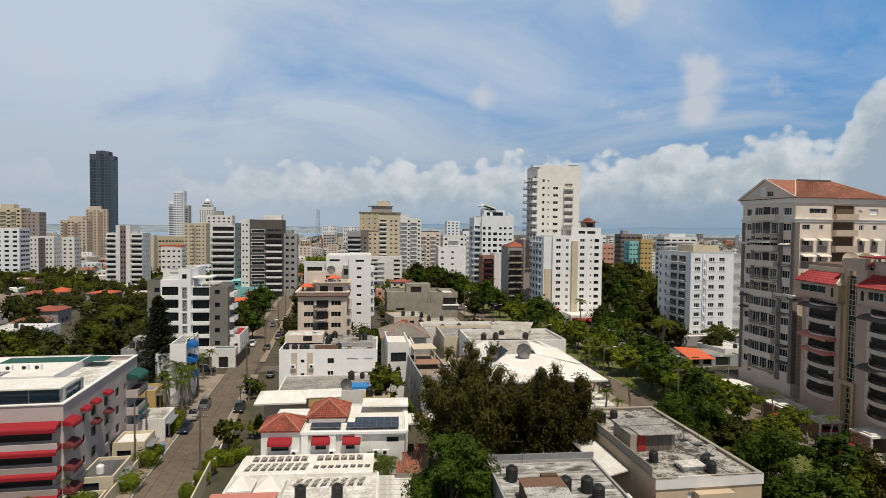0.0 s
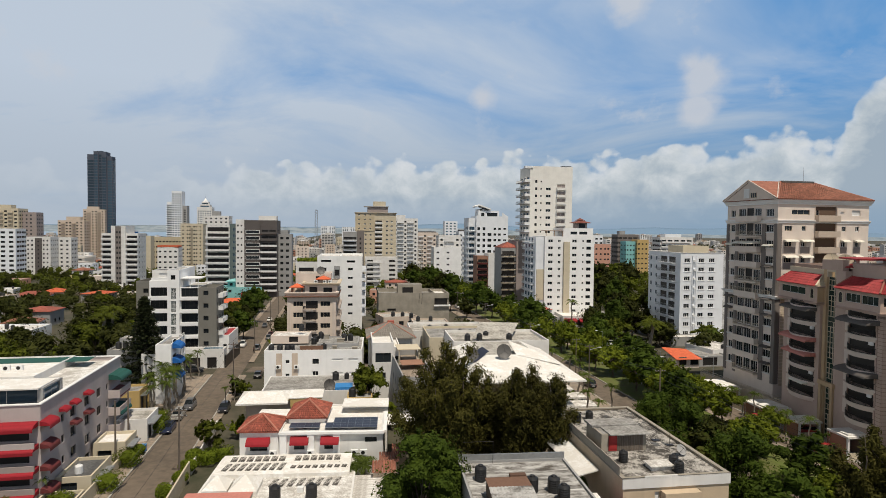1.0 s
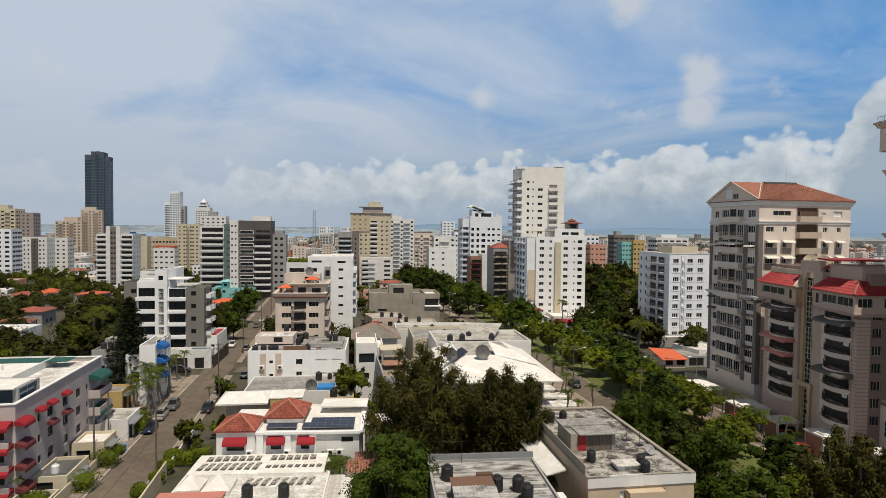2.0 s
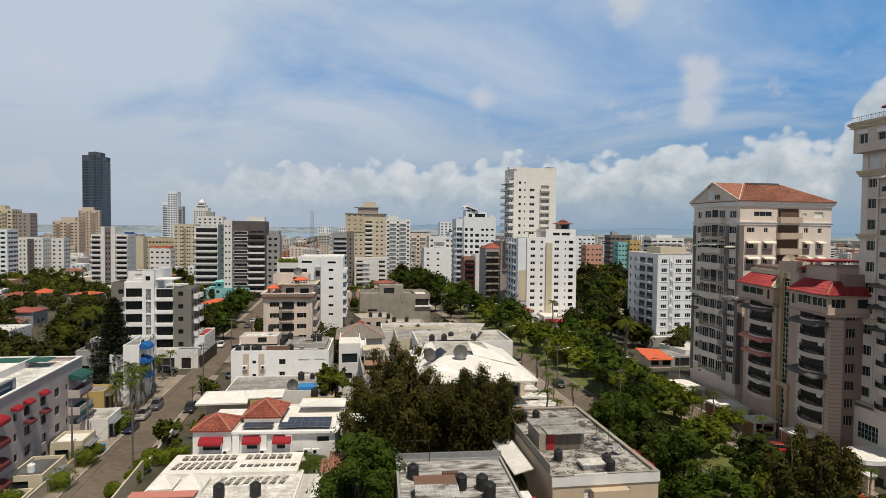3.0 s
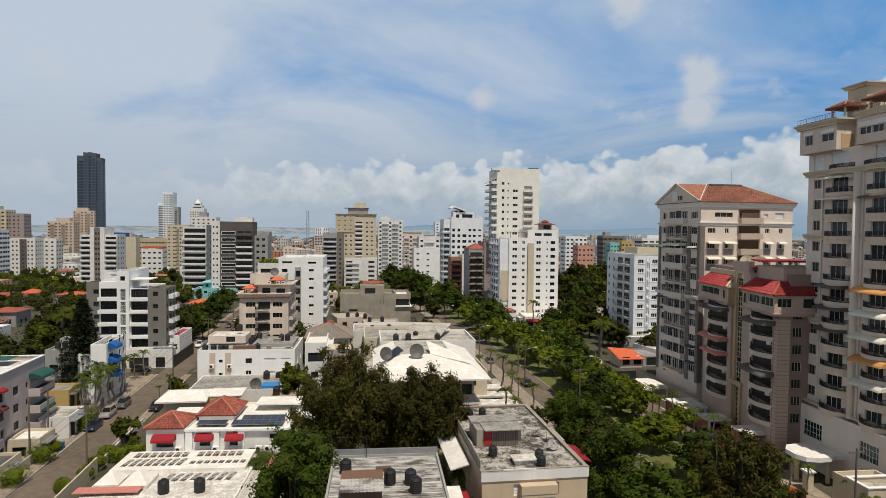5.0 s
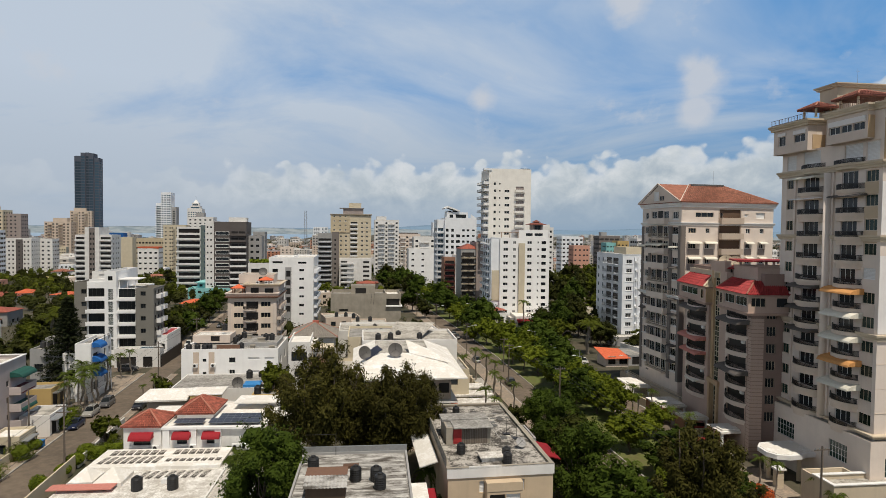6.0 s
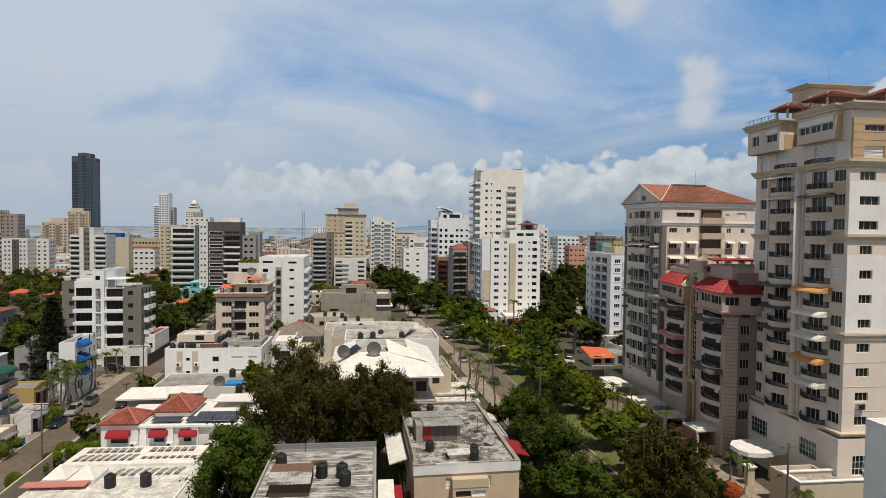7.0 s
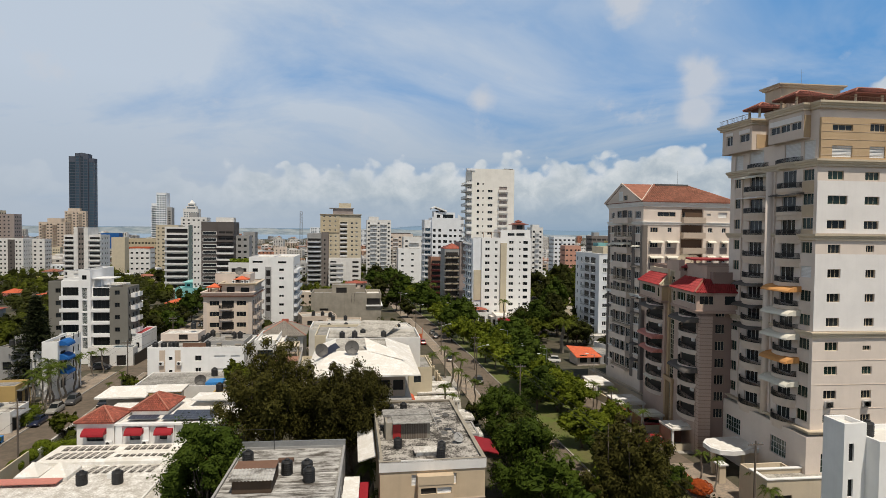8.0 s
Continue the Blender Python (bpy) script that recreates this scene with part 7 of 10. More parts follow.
block(B, 2.0, 7.5, H + 2.9, 9.8, 7.5, 2.3, "rose_wall", f=[(5.6, 0.4, 6.6, 1.8, "dark")], roof="pale_roof", parapet=0.3)
hip_roof(B, 1.4, 1.4, H + 2.2, 3.0, 3.0, 1.0, "tile_orange", 0.4, 0)
for u, v in ((1.6, 1.6), (4.2, 1.6), (1.6, 4.2), (4.2, 4.2)):
    part("post", Geo().box(u - 0.15, v - 0.15, H, u + 0.15, v + 0.15, H + 2.2), "terracotta_wall", B)
hip_roof(B, 8.2, 4.4, H + 4.2, 3.2, 2.6, 0.9, "tile_orange", 0.4, 0)
dish(*local(B, 9.0, 6.0, H + 5.2), 1.2, 20, 25)
for u in (7.4, 9.8, 11.2):
    ac_unit(B, pose(u, 4.2, H + 3.2))

# tall white slab behind it
B = building(-39.4, 196.3, "plain white apartment slab with few small windows", 8, 15, 22)
base = B.matrix_basis.translation.z
H = L(25.0)
dz = 3.0
block(B, 0, 0.8, 0, 7.6, 20, H - 0.1, "bright_white", f=[(1.2, H - 1.5, 4.6, H - 0.8, "dark"), (1.2, H - 4.6, 3.0, H - 3.4, "dark")], roof="white_roof", parapet=0.6)
block(B, -7.4, 4.0, 0, 7.38, 14, H - 2.4, "white_wall", f=[(1.0, H - 5.6, 6.0, H - 3.6, "open")], roof="lawn", parapet=0.8)
block(B, 7.6, 0, 0, 7.4, 22, H, "bright_white", f=[(2.2, H - 1.6, 5.0, H - 0.9, "dark")] + [(2.6, H - 4.2 - dz * k, 4.2, H - 3.4 - dz * k, "win" if k % 2 else "dark") for k in range(6)], r=[(2 + 4 * j, H - 4.4 - dz * k, 4.2 + 4 * j, H - 2.6 - dz * k, "open") for k in range(6) for j in range(4)], roof="white_roof", parapet=0.6)
block(B, 5.6, -0.2, 0, 2.0, 5, H - 3.0, "grey_wall", f=[(0.3, H - 6 - dz * k, 1.7, H - 4 - dz * k, "open") for k in range(5)], parapet=0.2)
for k in range(6):
    for j in range(4):
        balcony(B, face_pose("r", 7.6, 0, H - 4.8 - dz * k, 7.4, 22) @ pose(1.6 + 4.6 * j, 0, 0), 3.4, 1.2, "white_trim", "solid", "cool_white", 0.9)
g = Geo()
random.seed(5)
for k in range(260):
    x, y, z = random.uniform(-7.0, -0.2), random.uniform(4.4, 8), H - 1.8 + random.uniform(0, 1.3)
    s = 0.3
    d_ = Vector((random.gauss(0, 1), random.gauss(0, 1), random.gauss(0, 1))).normalized() * s
    e_ = d_.orthogonal().normalized() * s
    p = Vector((x, y, z))
    g.quad(p - d_ - e_, p + d_ - e_, p + d_ + e_, p - d_ + e_)
part("roof_shrub", g, "leaf_hedge", B, "green shrubs on a roof terrace")

# bare concrete shell under construction
B = building(-19.5, 203.0, "bare grey concrete building shell with an open corner", 9, 24, 16, name="concrete_building")
base = B.matrix_basis.translation.z
H = L(12.4)
block(B, 0, 0, 0, 19.5, 15, H - 0.9, "concrete_wall", f=[(3.0, H - 6.0, 6.0, H - 5.2, "open")], roof="grey_roof", parapet=1.2)
block(B, 19.5, 0.05, 0, 5.2, 15, H - 4.2, "concrete_wall", f=[(0.4, 0.4, 4.8, 3.0, "open")], r=[(1, 0.4, 12, 3.0, "open")], parapet=0.0)
# solid dark block in place of the shade in the open corner
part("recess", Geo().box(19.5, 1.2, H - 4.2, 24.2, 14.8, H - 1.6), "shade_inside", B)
block(B, 19.5, 0.05, H - 1.7, 5.2, 15, 0.8, "concrete_wall", roof="bright_roof", parapet=1.0)
for v in (0.3, 7.2, 14.2):
    part("column", Geo().box(24.2, v, H - 4.2, 24.6, v + 0.4, H - 1.7), "concrete_wall", B)
part("slab_edge", Geo().box(19.3, -0.6, H - 4.5, 25.2, 15.3, H - 4.15), "white_trim", B)
block(B, 7.0, 5.0, H - 0.9, 8.6, 6.0, 3.4, "concrete_wall", f=[(1.6, 0.2, 5.4, 2.6, "open")], roof="grey_roof", parapet=0.2)
part("pipe", Geo().tube((15.0, -0.12, H - 3.6), (15.2, -0.12, H + 0.2), 0.05, 0.05).tube((14.0, -0.12, H - 3.4), (14.3, -0.12, H + 0.2), 0.05, 0.05), "black_metal", B)

# white two-storey block with roof clutter
B = building(-30.6, 110.2, "white two-storey apartment block with rooftop tanks", 6.5, 18.4, 13)
base = B.matrix_basis.translation.z
H = L(11.3)
block(B, 0, 0, 0, 18.4, 13, H, "bright_white", f=[(2.3, H - 2.4, 3.3, H - 1.0, "open"), (2.3, H - 5.6, 3.3, H - 3.4, "open"), (4.0, H - 2.0, 4.7, H - 1.4, "dark"), (4.0, H - 4.6, 4.7, H - 4.0, "dark"), (5.2, H - 2.4, 6.2, H - 1.0, "open"), (5.2, H - 5.6, 6.2, H - 3.4, "open"), (9.0, H - 2.2, 10.2, H - 1.2, "dark"), (9.0, H - 5.8, 10.1, H - 3.6, "win"), (12.6, H - 1.6, 14.8, H - 1.2, "shut"), (12.6, H - 4.2, 14.8, H - 3.8, "shut"), (15.8, H - 1.6, 17.6, H - 1.2, "shut"), (15.8, H - 4.2, 17.6, H - 3.8, "shut")], l=[(3, H - 3, 4.4, H - 1.4, "dark")], r=[(3, H - 3, 4.4, H - 1.4, "dark"), (8, H - 3, 9.4, H - 1.4, "dark")], roof="grey_roof", parapet=0.5)
block(B, -0.1, 7.5, H + 0.3, 7.5, 5.4, 1.4, "rose_wall", f=[(3.6, 0.3, 5.4, 1.4, "open")], roof="white_roof", parapet=0.2)
block(B, 9.5, 4.2, H, 8.0, 8.2, 0.7, "grey_wall", roof="grey_roof", parapet=0.15, name="upper_deck")
for u, v in ((1.2, 0.9), (2.8, 0.9), (4.2, 0.9), (5.0, 1.2), (11.0, 1.6), (5.6, 10.5), (8.4, 8.2), (8.6, 10.6), (9.6, 10.6), (14.6, 8.0), (15.8, 8.2)):
    tank(*local(B, u, v, H + (0.0 if u < 9.5 or v < 4.2 else 0.7) + (2.4 if (u < 7.3 and v > 7.5) else 0)), 1.0)
for u in (2.2, 5.6):
    ac_unit(B, pose(u, -0.0, H - 3.0))
part("railing", Geo().box(6.6, 0.15, H + 0.5, 11.0, 0.22, H + 1.3), "rust_metal", B)
for u, v, w0, d0, z0 in ((8.0, 2.4, 1.2, 0.9, 0.5), (12.6, 2.0, 0.8, 0.8, 0.7), (16.4, 1.4, 1.0, 0.7, 0.6), (13.2, 6.4, 1.4, 1.0, 1.3), (10.4, 9.6, 0.9, 0.9, 1.5)):
    part("roof_box", Geo().box(u, v, H, u + w0, v + d0, H + z0).box(u - 0.08, v - 0.08, H + z0, u + w0 + 0.08, v + d0 + 0.08, H + z0 + 0.08), "concrete_wall", B)
part("roof_pipe", Geo().tube((7.8, 1.2, H + 0.1), (7.8, 7.2, H + 0.1), 0.06, 0.06).tube((7.8, 3.6, H + 0.1), (17.6, 3.6, H + 0.1), 0.05, 0.05), "white_metal", B)
for u in (2.6, 5.5):
    part("brown_strip", Geo().box(u - 0.35, -0.03, 0.4, u + 0.75, 0.0, H - 0.1), "beige_wall", B)

# low grey-roofed house with a tarpaulin and an ochre corner
B = building(-27.6, 98.6, "low house with a stained grey roof and ochre corner", 8, 17.6, 11, name="house")
base = B.matrix_basis.translation.z
H = L(6.9)
block(B, 0, 0, 0, 17.6, 11, H, "white_wall", f=[(2, 1.5, 4, 3, "dark")], roof="grey_roof", parapet=0.2)
block(B, 14.6, -3.6, 0, 4.2, 3.6, H - 0.4, "ochre_wall", f=[(1.4, H - 2.6, 2.4, H - 1.4, "dark")], roof="grey_roof", parapet=0.3)
part("tarpaulin", Geo().box(12.4, 0.4, H + 0.5, 15.4, 3.4, H + 0.62).box(12.4, 0.4, H - 0.6, 15.4, 0.46, H + 0.5), "blue_tarp", B)
dish(*local(B, 11.4, 1.0, H), 1.0, 20, 16)
tank(*local(B, 15.4, -2.0, H - 0.4), 1.1)
tank(*local(B, 12.2, 8.0, H), 1.1)
tank(*local(B, 14.2, 8.6, H), 0.8, "small round water tank on a flat roof")

# white canopy house
B = building(-27.9, 89.6, "white sheet-roofed canopy house beside the street", 9, 12, 8, name="house")
base = B.matrix_basis.translation.z
H = L(8.5)
block(B, 0.6, 1.0, 0, 10.4, 6, H - 0.8, "beige_wall", f=[(0.6, 1.0, 2.2, 3.8, "dark"), (3.0, 1.0, 5.0, 3.8, "dark"), (6.0, 1, 8, 3.4, "dark")], parapet=0.0, roof="white_roof")
g = Geo().box(-0.6, -0.8, H - 0.75, 7.2, 6.5, H - 0.5)
g.quad((-0.6, -0.8, H - 0.5), (7.2, -0.8, H - 0.5), (6.0, 2.8, H + 0.35), (0.6, 2.8, H + 0.35))
g.quad((7.2, 6.5, H - 0.5), (-0.6, 6.5, H - 0.5), (0.6, 2.8, H + 0.35), (6.0, 2.8, H + 0.35))
g.quad((-0.6, 6.5, H - 0.5), (-0.6, -0.8, H - 0.5), (0.6, 2.8, H + 0.35))
g.quad((7.2, -0.8, H - 0.5), (7.2, 6.5, H - 0.5), (6.0, 2.8, H + 0.35))
part("canopy_roof", g, "bright_roof", B)
part("canopy_wing", Geo().box(7.3, 0.0, H - 0.3, 12.4, 4.6, H - 0.12).box(7.5, -0.02, H - 1.5, 10.0, 0.1, H - 0.3), "ochre_wall", B)
part("canopy_wing_roof", Geo().box(7.2, -0.1, H - 0.11, 12.5, 4.7, H + 0.02), "bright_roof", B)

# house with red awnings, two tile pyramids and solar panels
B = building(-23.4, 76.6, "white house with red awnings, tile pyramids and solar panels", 4.5, 18.8, 12, name="house")
base = B.matrix_basis.translation.z
H = L(8.1)
block(B, 0, -0.3, 0, 5.0, 6.0, H + 0.05, "white_wall", f=[(1.3, H - 2.6, 3.6, H - 1.2, "dark")], l=[(1.5, H - 2.6, 3, H - 1.2, "dark")], roof="white_roof", parapet=0.0)
block(B, 5.0, 0, 0, 13.8, 12, H - 0.35, "white_wall", f=[(2.0, H - 2.6, 3.4, H - 1.5, "dark"), (6.0, H - 2.6, 7.4, H - 1.5, "dark"), (11.4, H - 1.7, 13.0, H - 1.0, "dark")], roof="bright_roof", parapet=0.25)
for u in (5.2, 8.8, 12.2):
    part("pilaster", Geo().box(u, -0.35, 0, u + 0.9, 0.02, H - 0.4), "bright_white", B)
part("ledge", Geo().box(-0.2, -1.0, H - 3.6, 12.2, 0.0, H - 3.2), "white_trim", B)
for u, w0 in ((1.0, 3.0), (6.6, 2.4), (10.6, 2.4)):
    awning(B, pose(u, -0.32 if u < 5 else -0.02, H - 0.75), w0, 1.1, 0.75, "red_canvas", "red fabric awning", 0.12)
for u in (3.9, 8.8, 14.6, 15.8):
    ac_unit(B, pose(u, -0.3, H - 3.2))
part("fascia", Geo().box(5.0, -0.45, H - 0.42, 19.0, -0.02, H - 0.1).box(18.82, -0.02, H - 0.42, 19.3, 12.0, H - 0.1), "bright_white", B)
part("side_wing", Geo().box(18.9, 5.0, H - 1.1, 23.4, 9.5, H - 0.9).box(19.0, 5.2, 0, 19.3, 9.3, H - 1.1).box(23.0, 5.2, 0, 23.3, 9.3, H - 1.1), "bright_roof", B)
hip_roof(B, 0, -0.3, H + 0.1, 4.8, 5.4, 1.5, "tile_red", 0.3, 0, tile=0.3)
block(B, 5.6, 4.0, H - 0.3, 5.0, 6.0, 0.8, "bright_white", parapet=0.0)
hip_roof(B, 5.6, 4.0, H + 0.5, 5.0, 6.0, 1.7, "tile_red", 0.35, 1.0, tile=0.3)
part("deck", Geo().box(0.2, 6.0, H - 1.2, 4.9, 11.5, H - 0.6), "bright_roof", B)
part("deck", Geo().box(12.6, 8.0, H + 0.6, 19.4, 12.0, H + 0.8), "bright_roof", B)
for i in range(7):
    for j in range(2):
        if i == 0 and j == 1:
            continue
        ob = part("solar_panel", shared("pv", lambda: Geo().box(0, 0, 0, 1.0, 1.65, 0.04).mesh("solar_panel", "solar_cell")), None, B, m=pose(11.0 + 1.0 * i, 0.7 + 1.62 * j, H + 0.06 + 0.16 * j, 5.5, 0, 0))
        part("panel_frame", shared("pvf", lambda: Geo().box(-0.02, -0.02, 0.0, 0.02, 1.67, 0.055).box(0.98, -0.02, 0, 1.02, 1.67, 0.055).box(0.02, -0.02, 0, 0.98, 0.02, 0.055).box(0.02, 1.63, 0, 0.98, 1.67, 0.055).box(0.02, 0.8, 0, 0.98, 0.83, 0.05).mesh("panel_frame", "grey_metal")), None, ob)
for i in range(4):
    ob = part("solar_panel", SHARED["pv"], None, B, m=pose(6.2 + 1.0 * i, 0.9, H + 0.04, 4, 0, 0))
    part("panel_frame", SHARED["pvf"], None, ob)

# white pergola roof in front: slotted slab, tents, tanks
B = building(-24.0, 62.0, "white slotted pergola roof over a yard with black tanks", 5.5, 16, 13, name="pergola_roof")
base = B.matrix_basis.translation.z
H = L(5.2)
block(B, 0, -3, 0, 17.5, 16.5, H - 0.3, "white_wall", f=[], roof="white_roof", parapet=0.0)
part("roof_step", Geo().box(0.4, 7.0, H - 0.28, 16.8, 13.2, H + 0.15), "bright_roof", B)
for k in range(7):
    ob = part("skylight", shared("sky1", lambda: Geo().box(0, 0, 0, 0.75, 1.6, 0.05).mesh("skylight", "stained_roof")), None, B, m=pose(1.6 + 1.0 * k, 11.0, H + 0.15, 0, 0, 0))
    part("skylight", SHARED["sky1"], None, B, m=pose(9.6 + 1.0 * k, 11.0, H + 0.15)) if k < 6 else None
for k in range(8):
    part("skylight", shared("sky2", lambda: Geo().box(0, 0, 0, 0.62, 2.2, 0.05).mesh("skylight", "stained_roof")), None, B, m=pose(1.2 + 0.95 * k, 8.2, H + 0.15, 0, 0, -8))
    part("skylight", SHARED["sky2"], None, B, m=pose(7.6 + 1.05 * k, 4.4, H - 0.29, 0, 0, -10))
    part("skylight", shared("sky3", lambda: Geo().box(0, 0, 0, 0.6, 0.9, 0.05).mesh("skylight", "stained_roof")), None, B, m=pose(9.4 + 0.9 * k, 8.6, H + 0.15, 0, 0, -8))
g = Geo()
for (x0, x1, y0, y1) in ((0.6, 3.4, 2.6, 5.6), (3.6, 6.8, 2.2, 5.8)):
    c = ((x0 + x1) / 2, (y0 + y1) / 2, H + 1.5)
    k4 = [(x0, y0, H + 0.2), (x1, y0, H + 0.2), (x1, y1, H + 0.2), (x0, y1, H + 0.2)]
    for p, q in zip(k4, k4[1:] + k4[:1]):
        g.quad(p, q, c)
        g.quad((p[0], p[1], H - 0.28), (q[0], q[1], H - 0.28), q, p)
part("tent", g, "bright_roof", B)
part("canopy", Geo().box(-0.8, 0.6, H + 0.1, 6.4, 2.2, H + 0.2), "salmon_canvas", B)
for k in range(16):
    part("plank", shared("deckplank", lambda: Geo().box(0, 0, 0, 5.2, 0.62, 0.06).mesh("plank", "white_roof")), None, B, m=pose(17.3 + 0.05 * (k % 3), -2.8 + 0.66 * k, H - 0.62, 0, 0.8 * (k % 2), 0))
part("deck", Geo().box(17.5, -3.0, 0, 22.3, 8.0, H - 0.66), "pale_roof", B)
tank(*local(B, 9.0, 1.2, H - 0.28), 1.15)
tank(*local(B, 13.0, 1.3, H - 0.28), 1.15)
part("roof_pipe", Geo().box(11.2, 2.6, H - 0.28, 11.9, 3.2, H + 0.3).box(12.2, 3.0, H - 0.28, 12.4, 3.3, H + 0.3), "white_metal", B)
for x, y, w, d, z in ((-5.2, 70.6, 3.0, 2.6, 5.7), (-4.6, 73.4, 2.6, 2.2, 5.9), (-3.2, 75.8, 2.0, 2.0, 6.2)):
    S = building(x, y, "small garden shed under a brown tile roof", 6, w, d, name="shed")
    hz = z - S.matrix_basis.translation.z
    part("wall", Geo().box(0.15, 0.15, 0, w - 0.15, d - 0.15, hz - 0.35), "beige_wall", S)
    g = Geo()
    for k in range(9):
        u0, u1 = w * k / 9, w * (k + 0.92) / 9
        g.quad((u0, -0.2, hz - 0.4), ((u0 + u1) / 2, -0.2, hz - 0.32), ((u0 + u1) / 2, d + 0.1, hz + 0.08), (u0, d + 0.1, hz))
        g.quad(((u0 + u1) / 2, -0.2, hz - 0.32), (u1, -0.2, hz - 0.4), (u1, d + 0.1, hz), ((u0 + u1) / 2, d + 0.1, hz + 0.08))
    part("roof", g, "tile_brown", S)

# narrow white tower house and the grey hip-roofed house behind it
B = building(-10.4, 112.6, "narrow white house with a roller-shuttered front", 9, 6.0, 14, name="house")
base = B.matrix_basis.translation.z
H = L(12.4)
block(B, 0, 0, 0, 4.2, 12, H, "white_wall", f=[(0.6, H - 3.2, 3.6, H - 1.4, "dark"), (1.2, H - 6.4, 2.6, H - 5.2, "dark")], r=grid([1, 4, 8], 1.2, 1.3, 2, 3, 3, "dark"), roof="bright_roof", parapet=0.6)
block(B, 4.2, -0.4, 0, 1.2, 12, H - 0.6, "white_wall", f=grid([0.15], 0.9, 0.8, 1.5, 2.4, 4, "dark"), roof="bright_roof", parapet=0.4)
B = building(-12.2, 122.5, "white house under a grey hipped roof", 9, 9, 10, name="house")
base = B.matrix_basis.translation.z
H = L(12.0)
block(B, 0, 0, 0, 9, 10, H, "white_wall", f=[(1.6, H - 2.2, 2.4, H - 0.4, "dark"), (3.0, H - 1.4, 5.0, H - 0.3, "vent"), (5.6, H - 1.4, 8.6, H - 0.3, "vent")], parapet=0.0)
hip_roof(B, 0, 0, H + 0.1, 9, 10, 2.6, "tile_grey", 0.7, 0.6, tile=0.5)
part("chimney_vent", Geo().box(4.0, 4.4, H + 2.3, 5.4, 5.2, H + 3.0), "tile_red", B)
# long passage wall with bars, beside it
B = building(-3.2, 96.0, "long grey wall with a barred terrace and planters", 11, 5, 22, name="terrace_house")
base = B.matrix_basis.translation.z
H = L(9.6)
block(B, 0, 0, 0, 5.5, 22, H, "grey_wall", f=[(2.8, H - 3, 4.2, H - 1, "dark")], l=grid([2, 6, 10, 14], 1.0, 1.4, 2, 3, 2, "dark"), roof="paving", parapet=1.0)
part("pergola", Geo().box(0.6, 14, H + 2.6, 5.0, 19, H + 2.75), "cream_wall", B)
for u, v in ((0.8, 14.2), (4.6, 14.2), (0.8, 18.6), (4.6, 18.6)):
    part("post", Geo().box(u, v, H, u + 0.2, v + 0.2, H + 2.6), "cream_wall", B)
part("awning", Geo().box(0.8, 9, H + 0.9, 5.0, 13, H + 1.0), "terracotta_wall", B)
block(B, 5.6, 6, 0, 4.5, 10, H - 0.3, "cream_wall", f=grid([0.6, 1.7, 2.8], 0.7, 0.9, H - 2.6, 3, 1, "vent"), roof="pale_roof", parapet=0.6)

# big white sheet roof with a dish, before a run of flat roofs
B = building(7.5, 82.4, "large building under a white sheet roof with a mesh dish", 8, 16.5, 34, name="hall")
base = B.matrix_basis.translation.z
H = L(14.0)
block(B, 1.6, 1.8, 0, 12.9, 21, H - 0.45, "beige_wall", f=[(7.0, H - 3.4, 10.5, H - 1.8, "open"), (11.0, H - 3.4, 12.6, H - 1.8, "open"), (10.6, H - 6.6, 12.6, H - 5.0, "open")], r=[(1.5, H - 3.4, 6, H - 1.8, "open"), (1.5, H - 6.6, 5, H - 5.0, "open"), (9, H - 3.4, 13, H - 1.8, "dark")], parapet=0.0, roof="pale_roof")
g = Geo()
for x0, x1, xa, xb, lift in ((-0.6, 16.6, 3.0, 12.0, 0.0),):
    g.quad((x0, -0.8, H - 0.4), (x1, -0.8, H - 0.4), (12.0, 8.5, H + 1.5), (3.2, 8.5, H + 1.5))
    g.quad((x1, -0.8, H - 0.4), (16.2, 22.5, H - 0.4), (12.0, 20.0, H + 1.5), (12.0, 8.5, H + 1.5))
    g.quad((x0, -0.8, H - 0.4), (3.2, 8.5, H + 1.5), (3.2, 20.0, H + 1.5), (x0, 22.5, H - 0.4))
    g.box(x0, -0.8, H - 0.62, x1, 22.5, H - 0.42)
part("sheet_roof", g, "bright_roof", B, "white painted metal sheet roof")
part("roof_deck", Geo().box(3.2, 8.5, H - 0.4, 12.0, 20.0, H + 1.3), "pale_roof", B)
g = Geo()
g.quad((8.6, 8.3, H + 1.5), (14.6, 4.0, H + 0.75), (12.4, 9.0, H + 1.7), (8.2, 12.4, H + 3.0))
g.quad((8.6, 8.3, H + 1.4), (8.2, 12.4, H + 2.9), (12.4, 9.0, H + 1.6), (14.6, 4.0, H + 0.65))
part("sail_fin", g, "bright_roof", B)
dish(*local(B, 6.2, 7.2, H + 1.2), 1.15, 8, 14)
dish(*local(B, 1.2, 7.4, H + 0.8), 1.1, 35, 16)
for i in range(4):
    part("solar_panel", SHARED["pv"], None, B, m=pose(1.6 + 0.6 * i, 6.6 + 0.5 * i, H + 0.8 + 0.3 * i, 18, -20, 25))
block(B, 1.0, 24.0, 0, 18.0, 12, H + 0.2, "white_wall", r=[(1, H - 2.6, 3, H - 1.2, "dark"), (5, H - 2.6, 7, H - 1.2, "dark")], roof="pale_roof", parapet=0.5)
block(B, -2.0, 36.5, 0, 18.0, 14, H - 1.4, "cream_wall", f=[(9, H - 3.6, 12, H - 2.2, "dark")], r=[(1, H - 3.6, 3, H - 2.2, "dark"), (6, H - 3.6, 8, H - 2.2, "dark")], roof="grey_roof", parapet=0.5)
